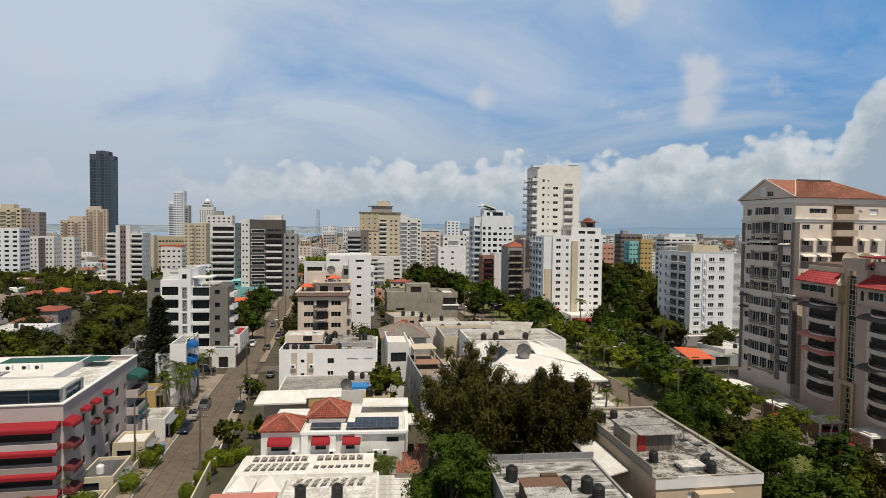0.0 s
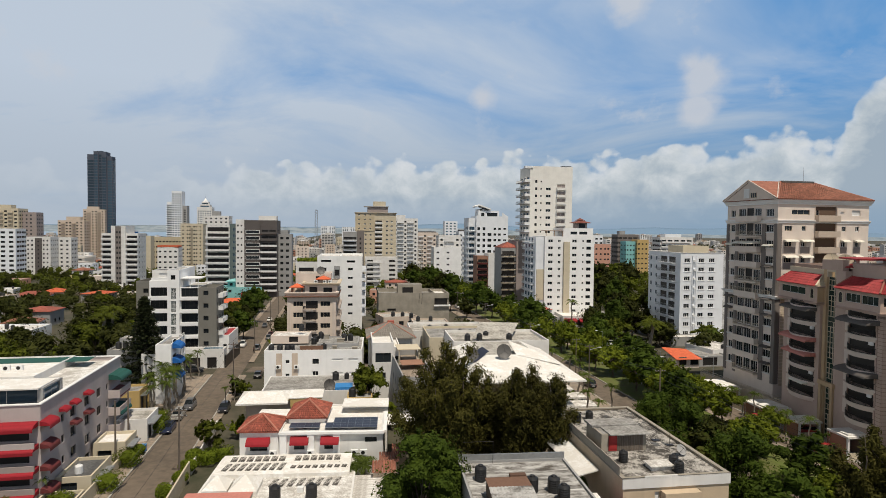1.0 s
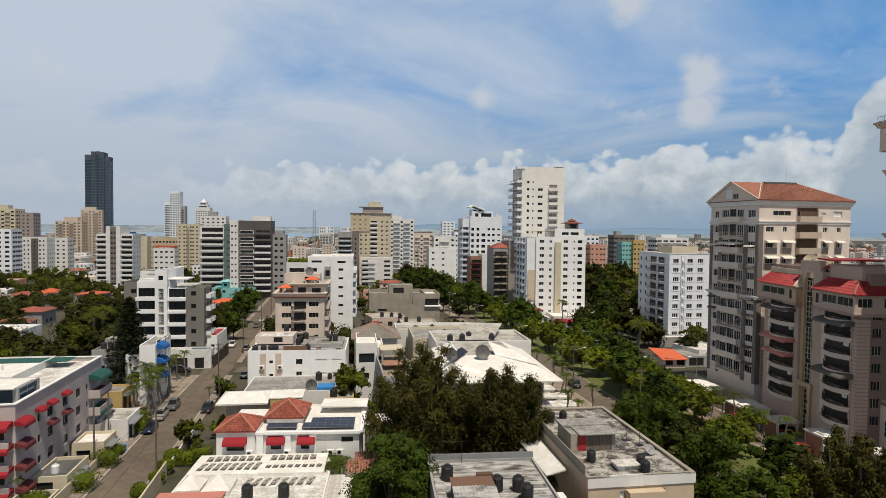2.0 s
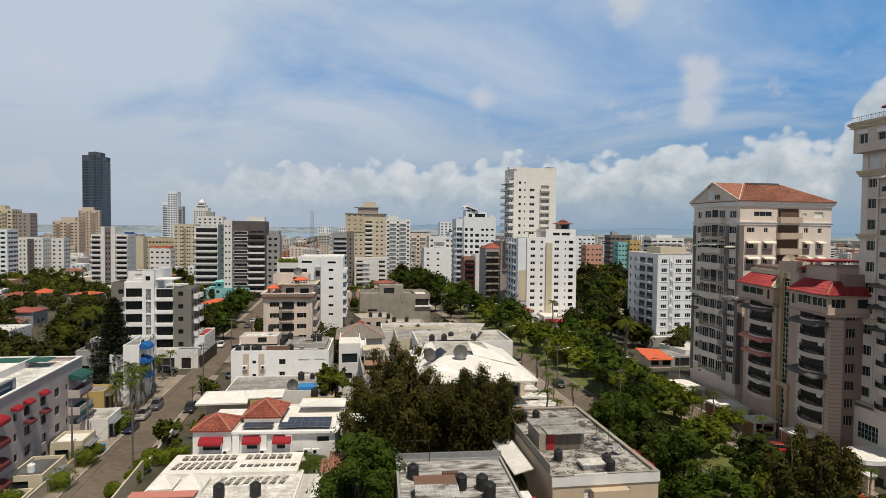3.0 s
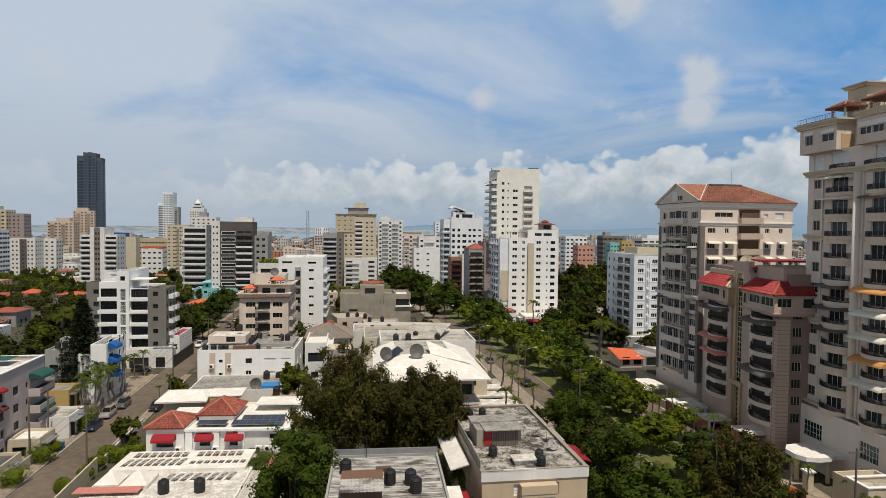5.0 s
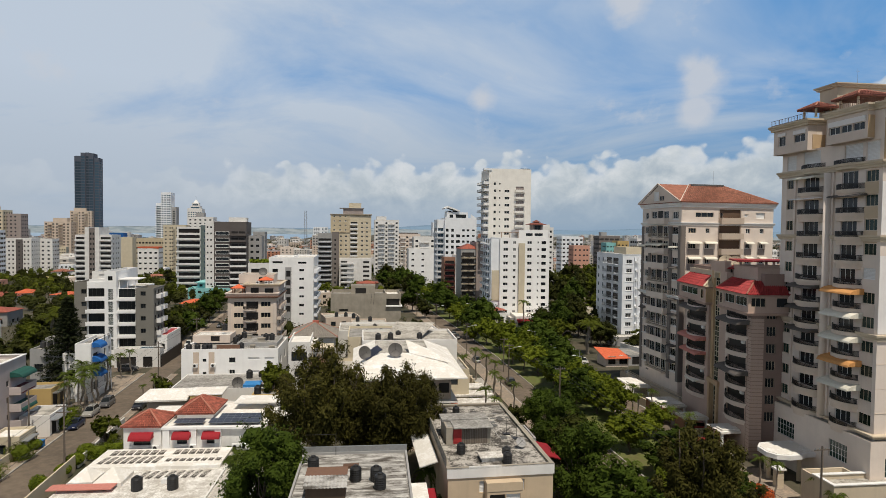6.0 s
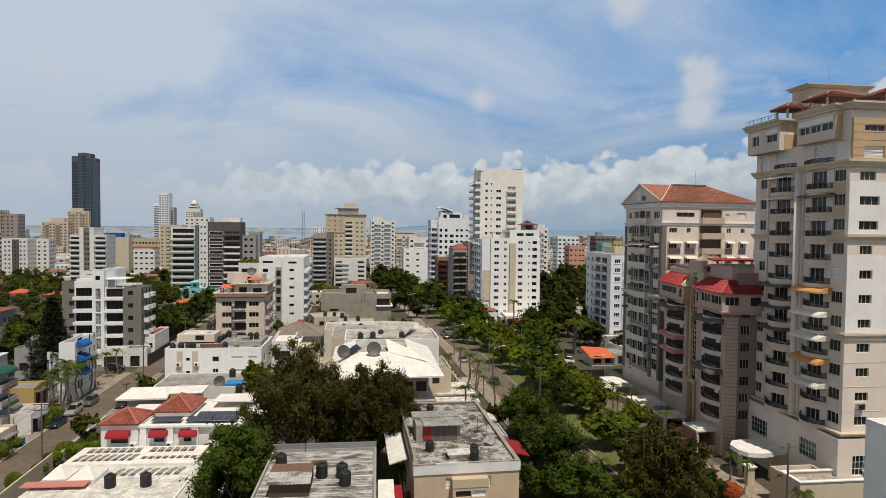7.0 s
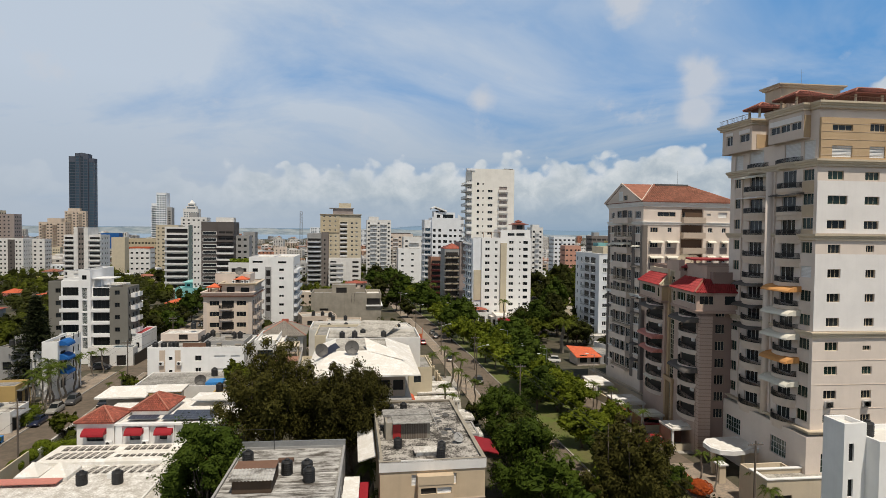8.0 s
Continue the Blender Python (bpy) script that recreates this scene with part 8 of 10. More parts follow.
block(B, -4.5, 51.5, 0, 18.0, 12, H - 2.6, "white_wall", r=[(1, H - 5, 3, H - 3.4, "dark")], roof="pale_roof", parapet=0.5)
for u, v, z in ((4, 26.5, H + 0.2), (6.4, 27, H + 0.2), (8, 29, H + 0.2), (12, 26.6, H + 0.2), (2, 40, H - 1.4), (5, 41, H - 1.4), (7, 40, H - 1.4), (11, 43, H - 1.4), (0, 54, H - 2.6), (4, 55, H - 2.6)):
    tank(*local(B, u, v, z), 1.0)
block(B, 9.5, 37.0, H - 1.4, 5.5, 6, 2.2, "white_wall", roof="white_roof", parapet=0.1)
g = Geo()
g.quad((5, 27, H + 0.5), (12, 26, H + 0.5), (16, 35, H + 2.2), (8, 35.5, H + 2.4))
part("sheet_wing", g, "pale_roof", B)
part("balcony", Geo().box(1.6, 0.6, H - 4.6, 15.4, 1.8, H - 4.35).box(14.5, 1.8, H - 4.6, 15.4, 20.0, H - 4.35), "white_wall", B)
awning(B, pose(14.5, 8.0, H - 6.4, 0, 0, 90), 3.6, 2.2, 0.7, "tile_orange", "orange fabric awning", 0.1)
B = building(20.8, 108.0, "cream flat-roofed house beside the pavement", 9, 6, 10, name="house")
hz = 8.6 - B.matrix_basis.translation.z
block(B, 0, 0, 0, 4.6, 11, hz, "cream_wall", f=[(1, hz - 2.6, 2.4, hz - 1.2, "dark")], r=[(2, hz - 2.6, 3.4, hz - 1.2, "dark")], roof="grey_roof", parapet=0.4)
for x, y, w, d, z in ((22.8, 112.6, 6.0, 3.6, 4.2), (22.6, 107.4, 7.6, 3.4, 4.2), (21.8, 101.4, 9.0, 3.6, 4.3), (29.2, 91.6, 3.6, 5.2, 4.4), (27.2, 81.2, 6.5, 4.0, 5.0)):
    B = building(x, y, "white flat carport roof beside the avenue", 8, w, d, name="carport")
    hz = z - B.matrix_basis.translation.z
    part("slab", Geo().box(0, 0, hz - 0.3, w, d, hz), "white_roof", B)
    for u in (0.2, w - 0.5):
        for v in (0.2, d - 0.5):
            part("post", Geo().box(u, v, 0, u + 0.3, v + 0.3, hz - 0.3), "white_trim", B)

# walls and a pale forecourt along the avenue's pavement
cross_strip("pavement", 20.0, 31.0, 92.0, 134.0, 0.0, 0.1, "kerb_stone", "pale concrete forecourt before the houses", "pavement")
for (xa, ya), (xb, yb), hh in (((30.6, 96.0), (27.8, 114.0), 1.5), ((27.6, 118.0), (25.6, 131.0), 2.2), ((25.2, 134.0), (23.0, 150.0), 2.0)):
    W_ = thing("yard_wall", pose(0, 0, 0), "cream rendered yard wall beside the pavement", "wall")
    za, zb = ground_z(xa, ya), ground_z(xb, yb)
    g = Geo()
    g.v = [(xa, ya, za - 0.2), (xa + 0.25, ya, za - 0.2), (xa + 0.25, ya, za + hh), (xa, ya, za + hh), (xb, yb, zb - 0.2), (xb + 0.25, yb, zb - 0.2), (xb + 0.25, yb, zb + hh), (xb, yb, zb + hh)]
    g.f = [(0, 1, 2, 3), (7, 6, 5, 4), (0, 4, 5, 1), (1, 5, 6, 2), (2, 6, 7, 3), (3, 7, 4, 0)]
    part("wall_panel", g, "cream_wall", W_)
    for k in range(4):
        f_ = (k + 0.5) / 4
        part("pier", Geo().box(-0.2, -0.2, -0.2, 0.45, 0.2, hh + 0.25), "stone_trim", W_, m=pose(xa + (xb - xa) * f_, ya + (yb - ya) * f_, za + (zb - za) * f_))
S = building(17.6, 186.0, "orange steel barrier frame beside the pavement", 8, 3, 1, name="barrier")
part("panel", Geo().box(0.2, 0, 0.6, 2.8, 0.08, 2.2), "tile_orange", S)
for u in (0.0, 2.9):
    part("post", Geo().tube((u, 0.04, -0.2), (u, 0.04, 4.2), 0.09, 0.09), "tile_orange", S)

# flat-roofed peach house with a stained roof
B = building(21.0, 55.9, "peach three-storey house with a stained flat roof", 9.0, 11.2, 22, name="house")
base = B.matrix_basis.translation.z
H = L(10.95)
block(B, 0, 0, 0, 11.2, 22, H, "peach_wall", f=[(3.3, H - 2.4, 3.8, H - 1.2, "shut"), (7.6, H - 2.4, 8.1, H - 1.2, "shut"), (3.2, H - 5.6, 3.8, H - 4.4, "dark"), (7.6, H - 5.6, 8.2, H - 4.4, "dark")], r=[(3, H - 2.6, 4.6, H - 1.2, "dark"), (9, H - 2.6, 10.6, H - 1.2, "dark"), (15, H - 2.6, 16.6, H - 1.2, "dark")], l=[(4, H - 2.6, 5.4, H - 1.2, "dark"), (12, H - 2.6, 13.4, H - 1.2, "dark")], roof="stained_roof", parapet=0.18, coping="concrete_wall")
part("fascia", Geo().box(-0.1, -0.12, H - 0.75, 11.3, -0.005, H + 0.3).box(2.2, -0.12, H + 0.3, 5.6, -0.005, H + 0.42), "white_wall", B)
block(B, 3.9, -1.0, 0, 3.7, 0.99, H - 1.1, "peach_wall", f=[(0.3, H - 2.9, 1.9, H - 2.25, "open"), (2.0, H - 2.9, 3.5, H - 2.25, "shut"), (1.9, H - 5.6, 3.4, H - 5.0, "dark")], parapet=0.0, roof="peach_wall")
part("box_head", Geo().box(3.85, -1.06, H - 1.9, 7.65, -0.13, H - 1.02), "peach_wall", B)
part("course", Geo().box(-0.05, -0.06, H - 4.0, 3.88, 0.0, H - 3.9).box(7.62, -0.06, H - 4.0, 11.25, 0.0, H - 3.9), "beige_wall", B)
# roof hut with a red door
block(B, 1.0, 7.4, H, 5.2, 4.2, 1.9, "concrete_wall", f=[(0.8, 0.1, 1.8, 1.8, "open")], roof="grey_roof", parapet=0.05, name="roof_hut")
part("hut_door", Geo().box(1.82, 7.34, H + 0.1, 2.78, 7.4, H + 1.75).box(1.9, 7.31, H + 0.3, 2.7, 7.34, H + 0.95), "red_paint", B)
part("hut_eave", Geo().box(1.8, 6.8, H + 1.96, 6.4, 9.6, H + 2.06).box(0.8, 9.62, H + 1.96, 6.4, 11.9, H + 2.2), "grey_roof", B)
random.seed(14)
for k in range(15):
    part("plank", shared("plank", lambda: Geo().box(0, 0, 0, 0.16, 0.03, 1.8).mesh("plank", "wood_pole")), None, B, m=pose(2.85 + 0.2 * k, 7.36 + random.uniform(-0.01, 0.01), H + random.uniform(0, 0.06)))
part("skylight", Geo().box(4.0, 1.9, H, 6.2, 3.3, H + 0.45).box(3.8, 1.7, H + 0.45, 6.4, 3.5, H + 0.53), "white_roof", B)
for u, v in ((2.2, 4.6), (6.9, 2.9), (6.6, 1.3), (2.2, 17.4), (4.0, 18.0)):
    tank(*local(B, u, v, H), 0.86)
for u, v, r in ((9.2, 5.6, 0.6),):
    dish(*local(B, u, v, H), r, 25, 40, "grey_wall", "small pale satellite dish on a flat roof")
for u, v in ((8.8, 10.0), (9.6, 8.4)):
    part("antenna", Geo().tube((u, v, H), (u, v, H + 1.9), 0.025, 0.02).tube((u - 0.5, v, H + 1.7), (u + 0.5, v, H + 1.7), 0.012, 0.012).box(u - 0.4, v - 0.3, H, u + 0.4, v + 0.3, H + 0.1), "black_metal", B)
random.seed(12)
for k in range(16):
    u, v = random.uniform(6.2, 10.4), random.uniform(8, 20)
    part("roof_patch", Geo().box(u, v, H, u + random.uniform(0.2, 0.9), v + random.uniform(0.3, 1.2), H + 0.02), "dark_roof", B)
part("pipe", Geo().box(6.4, 11.0, H, 6.5, 18.0, H + 0.05).box(7.6, 9.0, H, 7.68, 19.0, H + 0.05).box(6.5, 17.9, H, 9.8, 18.0, H + 0.05), "grey_wall", B)
for k in range(24):
    part("board", shared("parapet_board", lambda: Geo().box(-0.06, 0, 0, 0.02, 0.84, 0.85).mesh("board", "concrete_wall")), None, B, m=pose(0.0, 0.7 + 0.88 * k, H + 0.3 + 0.02 * (k % 3)))
# lean-to sheet roofs on both sides
g = Geo()
g.quad((-2.2, 6.0, H - 1.9), (-0.2, 5.2, H - 1.0), (-0.2, 15.6, H - 1.0), (-2.2, 16.4, H - 1.9))
g.quad((-2.2, 6.0, H - 2.0), (-2.2, 16.4, H - 2.0), (-0.2, 15.6, H - 1.1), (-0.2, 5.2, H - 1.1))
part("sheet_roof", g, "bright_roof", B)
block(B, 11.2, 12.0, 0, 2.0, 5.0, H - 1.5, "grey_wall", roof="pale_roof", parapet=0.15, name="side_terrace")
g = Geo()
g.quad((11.3, 6.4, H - 1.1), (14.4, 6.4, H - 1.9), (14.4, 11.4, H - 1.9), (11.3, 11.4, H - 1.1))
g.quad((11.3, 6.4, H - 1.2), (11.3, 11.4, H - 1.2), (14.4, 11.4, H - 2.0), (14.4, 6.4, H - 2.0))
part("awning", g, "red_canvas", B, "red fabric awning")

# corrugated metal roof with tanks and a hut
B = building(7.0, 43.6, "building with a weathered corrugated roof and black tanks", 6.5, 11.4, 17, name="house")
base = B.matrix_basis.translation.z
H = L(10.8)
block(B, 0, 0, 0, 11.4, 17, H - 0.1, "grey_wall", r=[(3, H - 3, 5, H - 1.6, "dark"), (9, H - 3, 11, H - 1.6, "dark")], roof="grey_roof", parapet=0.25)
m_, n_, l_, b_, o_ = material("old_sheet")
info_, tc_, add_, map_ = n_.new("ShaderNodeObjectInfo"), n_.new("ShaderNodeTexCoord"), n_.new("ShaderNodeVectorMath"), n_.new("ShaderNodeMapping")
l_.new(tc_.outputs["Object"], add_.inputs[0])
l_.new(info_.outputs["Location"], add_.inputs[1])
l_.new(add_.outputs[0], map_.inputs[0])
map_.inputs["Scale"].default_value = (0.35, 1.0, 1.0)
nz_ = n_.new("ShaderNodeTexNoise")
nz_.inputs["Scale"].default_value, nz_.inputs["Detail"].default_value, nz_.inputs["Roughness"].default_value = 1.1, 8, 0.7
l_.new(map_.outputs[0], nz_.inputs["Vector"])
c_ = mix(n_, l_, info_.outputs["Random"], (0.30, 0.29, 0.275), (0.52, 0.51, 0.49))
c_ = mix(n_, l_, ramp(n_, l_, nz_.outputs["Fac"], [(0.40, 1.0), (0.56, 0.0)]), c_, (0.075, 0.065, 0.055))
l_.new(c_, b_.inputs["Base Color"])
b_.inputs["Roughness"].default_value = 0.7
for k in range(42):
    v = 0.35 + k * 0.385
    part("roof_sheet", shared("corr", lambda: Geo().quad((0, 0, 0), (10.7, 0, 0), (10.7, 0.19, 0.07), (0, 0.19, 0.07)).quad((0, 0.19, 0.07), (10.7, 0.19, 0.07), (10.7, 0.36, 0.0), (0, 0.36, 0.0)).mesh("roof_sheet", "old_sheet")), None, B, m=pose(0.3 + random.uniform(-0.04, 0.04), v, H - 0.06 + random.uniform(0, 0.025)))
part("back_fascia", Geo().box(0.0, 16.85, H + 0.15, 11.4, 17.1, H + 0.75), "grey_metal", B)
block(B, 1.6, 5.4, H, 3.6, 4.0, 1.3, "old_wall", f=[], roof="pale_roof", parapet=0.0, name="roof_hut")
g = Geo()
for k in range(12):
    u = 1.4 + 0.33 * k
    g.quad((u, 5.0, H + 1.3), (u + 0.16, 5.0, H + 1.37), (u + 0.16, 7.0, H + 1.75), (u, 7.0, H + 1.68))
    g.quad((u + 0.16, 5.0, H + 1.37), (u + 0.33, 5.0, H + 1.3), (u + 0.33, 7.0, H + 1.68), (u + 0.16, 7.0, H + 1.75))
part("hut_roof", g, "old_sheet", B)
part("hut_back_roof", Geo().box(1.4, 7.0, H + 1.58, 5.3, 9.0, H + 1.70), "rust_metal", B)
for u, v in ((1.6, 12.4), (6.0, 9.6), (8.0, 9.4), (8.4, 7.6)):
    tank(*local(B, u, v, H), 1.05)
part("timber", Geo().box(4.6, 12.6, H, 6.2, 13.2, H + 0.3), "rust_metal", B)
g = Geo()
g.box(11.6, 4.0, H - 1.6, 13.2, 12, H - 1.5)
part("side_canopy", g, "bright_roof", B)
part("side_awning", Geo().box(13.2, 4, H - 2.4, 14.2, 12.4, H - 2.3).box(14.1, 4, H - 4.2, 14.2, 12.4, H - 2.3), "red_canvas", B, "dark red fabric awning")
part("blue_sheet", Geo().box(11.5, 0.6, H - 1.9, 13.3, 3.9, H - 1.8), "sky_blue_sheet", B, "pale blue plastic sheet roof")
part("mast", Geo().tube((3.6, 16.4, H), (3.6, 16.4, H + 2.4), 0.03, 0.03).tube((0.4, 16.4, H + 2.3), (3.6, 16.4, H + 2.3), 0.02, 0.02), "black_metal", B)


# ---- trees ----
def leaf(g, p, size, up_bias=0.4, long=1.5, out=None):
    """One folded leaf spray, lying across the way out of its clump."""
    n = Vector((random.gauss(0, 0.5), random.gauss(0, 0.5), 1))
    if out is not None:
        n = out + Vector((random.gauss(0, 0.42), random.gauss(0, 0.42), 0.35 + random.gauss(0, 0.42)))
    a = Vector((random.gauss(0, 1), random.gauss(0, 1), random.gauss(0, 0.6)))
    if out is not None:
        a = a.cross(n)
    a = a.normalized() * size * random.uniform(0.6, 1.2) * long / 2
    b = a.cross(n).normalized() * size * 0.5 * random.uniform(0.6, 1.1)
    g.quad(p - a, p - b * 0.9, p + a, p + b)


def core(g, c, rx, rz):
    """A lumpy inner mass that keeps a clump from being seen through."""
    k, n = len(g.v), 6
    for j, f in enumerate((-0.8, -0.25, 0.35, 0.85)):
        q = math.sqrt(1 - f * f)
        for i in range(n):
            a = math.tau * (i + 0.5 * j) / n
            w = random.uniform(0.75, 1.15)
            g.v.append((c.x + rx * q * w * math.cos(a), c.y + rx * q * w * math.sin(a), c.z + rz * f * w))
    g.f += [(k + j * n + i, k + j * n + (i + 1) % n, k + (j + 1) * n + (i + 1) % n, k + (j + 1) * n + i) for j in range(3) for i in range(n)]
    g.f += [tuple(k + n - 1 - i for i in range(n)), tuple(k + 3 * n + i for i in range(n))]


def limb(g, a, b, ra, rb, bends=3, wobble=0.08):
    pts = [Vector(a).lerp(Vector(b), i / bends) for i in range(bends + 1)]
    ln = (pts[-1] - pts[0]).length
    for p in pts[1:-1]:
        p += Vector((random.gauss(0, 1), random.gauss(0, 1), random.gauss(0, 0.4))) * ln * wobble
    for i in range(bends):
        t0, t1 = i / bends, (i + 1) / bends
        g.tube(pts[i], pts[i + 1], ra + (rb - ra) * t0, ra + (rb - ra) * t1, 5, False)
    return pts


def broad_tree(name, seed, height, radius, leaves, mat, leaf_size=0.34, lobes=16, low=0.25, flat=0.8, ragged=0.35, label="", long=1.5, trunk_r=0.28, spread=0.78, lump=1.0):
    """A tapered trunk with limbs to each lobe and a crown of many small leaf sprays in uneven clumps."""
    random.seed(seed)
    t = thing(name, pose(0, 0, 0), label, "tree", "street and garden trees")
    wood, crown = Geo(), Geo()
    fork = Vector((random.uniform(-0.3, 0.3), random.uniform(-0.3, 0.3), height * low))
    limb(wood, (0, 0, -0.4), fork, trunk_r, trunk_r * 0.75, 3, 0.04)
    cz = height * (low + 1) / 2
    half = height * (1 - low) / 2
    centres = []
    for i in range(lobes):
        for _ in range(30):
            v = Vector((random.uniform(-1, 1), random.uniform(-1, 1), random.uniform(-1, 1)))
            if 0.35 < v.length < 1.0:
                break
        k = 1.0 - 0.28 * max(0, v.z) if flat > 0.7 else 1.0
        c = Vector((v.x * radius * spread * k, v.y * radius * spread * k, cz + v.z * half * flat))
        centres.append((c, radius * random.uniform(0.26, 0.46) * lump))
        mid = fork.lerp(c, 0.55) + Vector((0, 0, -0.1 * radius))
        limb(wood, fork, mid, trunk_r * 0.5, trunk_r * 0.25, 2, 0.08)
        limb(wood, mid, c, trunk_r * 0.25, trunk_r * 0.06, 2, 0.08)
    per = leaves // lobes
    for c, r in centres:
        core(crown, c, r * 0.62, r * 0.55)
        twigs = [(Vector((random.gauss(0, 1), random.gauss(0, 1), random.gauss(0, 0.75))).normalized() * r * random.uniform(0.45, 1.0 + ragged)) for _ in range(max(6, per // 22))]
        for j in range(per):
            tw = random.choice(twigs)
            p = c + tw * (random.random() ** 0.45) + Vector((random.gauss(0, 1), random.gauss(0, 1), random.gauss(0, 1))) * r * 0.11
            leaf(crown, p, leaf_size, long=long, out=(p - c).normalized())
    part("trunk", wood, "bark", t)
    part("crown", crown, mat, t)
    return t


def feather_tree(name, seed, height, radius, leaders, leaves, mat, label=""):
    """An airy tree: many rising leaders of uneven height, each with tufts of fine hanging sprays."""
    random.seed(seed)
    t = thing(name, pose(0, 0, 0), label, "tree", "street and garden trees")
    wood, crown = Geo(), Geo()
    fork = Vector((0, 0, height * 0.14))
    limb(wood, (0, 0, -0.4), fork, 0.42, 0.34, 2, 0.03)
    per = leaves // leaders
    for i in range(leaders):
        a = 2.4 * i + random.uniform(-0.3, 0.3)
        r = radius * math.sqrt((i + 0.4) / leaders) * random.uniform(0.85, 1.05)
        top = Vector((r * math.cos(a), r * math.sin(a), height * (1.0 - 0.36 * (r / radius) ** 2.0) * random.uniform(0.80, 1.05)))
        foot = fork.lerp(Vector((top.x * 0.35, top.y * 0.35, height * 0.3)), random.uniform(0.5, 1.0))
        limb(wood, fork, foot, 0.2, 0.13, 2, 0.06)
        pts = limb(wood, foot, top, 0.13, 0.03, 4, 0.05)
        tufts = []
        for k in range(9):
            f = 0.22 + 0.78 * (k + random.random() * 0.6) / 9
            c = foot.lerp(top, min(1.0, f)) + Vector((random.gauss(0, 1), random.gauss(0, 1), random.gauss(0, 0.3))) * radius * 0.13 * (1.25 - f)
            tufts.append((c, radius * random.uniform(0.13, 0.25) * (1.3 - 0.75 * f)))
            limb(wood, foot.lerp(top, min(1.0, f) * 0.9), c, 0.04, 0.012, 2, 0.06)
        for j in range(per):
            c, q = random.choice(tufts)
            d = Vector((random.gauss(0, 1), random.gauss(0, 1), random.gauss(0, 1.15))).normalized()
            p = c + d * q * (0.15 + 1.15 * random.random() ** 1.3) + Vector((0, 0, -0.3 * q * random.random()))
            leaf(crown, p, 0.19, long=2.9, out=d)
    part("trunk", wood, "bark", t)
    part("crown", crown, mat, t)
    return t


def palm(name, seed, height, frond, n, mat="leaf_palm", label="", r=0.16, droop=0.55):
    random.seed(seed)
    t = thing(name, pose(0, 0, 0), label, "palm tree", "palms")
    wood, crown = Geo(), Geo()
    pts = limb(wood, (0, 0, -0.3), (random.uniform(-0.4, 0.4), random.uniform(-0.4, 0.4), height), r * 1.3, r, 5, 0.02)
    top = pts[-1]
    for i in range(n):
        a = math.tau * i / n + random.uniform(-0.2, 0.2)
        lift = random.uniform(0.05, 1.1)
        d = Vector((math.cos(a), math.sin(a), 0))
        prev = top
        steps = 9
        for k in range(1, steps + 1):
            s = k / steps
            p = top + d * frond * s * (0.95 - 0.25 * lift) + Vector((0, 0, frond * (lift * s - (droop + 0.45 * lift) * s * s)))
            side = d.cross(Vector((0, 0, 1)))
            wdt = frond * 0.17 * math.sin(math.pi * min(0.98, 0.12 + 0.86 * s))
            for sg in (-1, 1):
                for q in (0.25, 0.75):
                    b = prev.lerp(p, q)
                    tip = b + side * sg * wdt + d * wdt * 0.5 + Vector((0, 0, -wdt * 0.55))
                    crown.quad(b, b + (p - prev) * 0.42, tip)
            crown.quad(prev - side * 0.03, prev + side * 0.03, p + side * 0.02, p - side * 0.02)
            prev = p
    part("trunk", wood, "palm_bark", t)
    part("crown", crown, mat, t)
    return t


def conifer(name, seed, height, radius, label):
    random.seed(seed)
    t = thing(name, pose(0, 0, 0), label, "conifer")
    wood, crown = Geo(), Geo()
    wood.tube((0, 0, -0.3), (0, 0, height), 0.26, 0.04, 8, False)
    tiers = int(height / 0.42)
    for i in range(tiers):
        z = 1.6 + (height - 1.9) * i / tiers
        rr = radius * (1 - i / tiers) ** 0.8 * random.uniform(0.75, 1.08) + 0.25
        for k in range(11):
            a = math.tau * k / 11 + i * 0.7 + random.uniform(-0.2, 0.2)
            d = Vector((math.cos(a), math.sin(a), random.uniform(0.05, 0.3)))
            wood.tube((0, 0, z), Vector((0, 0, z)) + d * rr, 0.035, 0.01, 3, False)
            for s in range(26):
                p = Vector((0, 0, z)) + d * rr * (0.2 + 0.85 * random.random()) + Vector((random.gauss(0, 0.1), random.gauss(0, 0.1), random.gauss(0, 0.12)))
                leaf(crown, p, 0.30, long=1.8)
    part("trunk", wood, "bark", t)
    part("crown", crown, "leaf_conifer", t)
    return t


def at(x, y, turn=0.0, s=1.0, sz=None):
    return pose(x, y, ground_z(x, y), 0, 0, turn) @ Matrix.Diagonal((s, s, sz or s, 1))


def place(proto, x, y, turn, s=1.0, sz=None, label=""):
    ob = copy_thing(proto, at(x, y, turn, s, sz))
    if label:
        tagged(ob, label)
    return ob


# the big trees near the eye
T1 = feather_tree("tree", 11, 18.9, 7.2, 26, 62000, "leaf_brown", "large dark feathery tree between the houses")
T1.matrix_basis = at(3.9, 75.5, 0)
T2 = feather_tree("tree", 12, 16.6, 7.0, 24, 58000, "leaf_brown", "large dark olive feathery tree between the houses")
T2.matrix_basis = at(14.8, 75.6, 30)
T3 = broad_tree("tree", 13, 12.0, 5.0, 28000, "leaf_green", 0.26, 36, 0.12, 1.0, 0.25, "dense green rounded garden tree beside the houses", 1.3, 0.3)
T3.matrix_basis = at(1.7, 58.6, 0)
T4 = feather_tree("tree", 14, 13.6, 5.6, 20, 42000, "leaf_brown", "large olive-green tree beside the service road")
T4.matrix_basis = at(47.4, 57.0, 0)
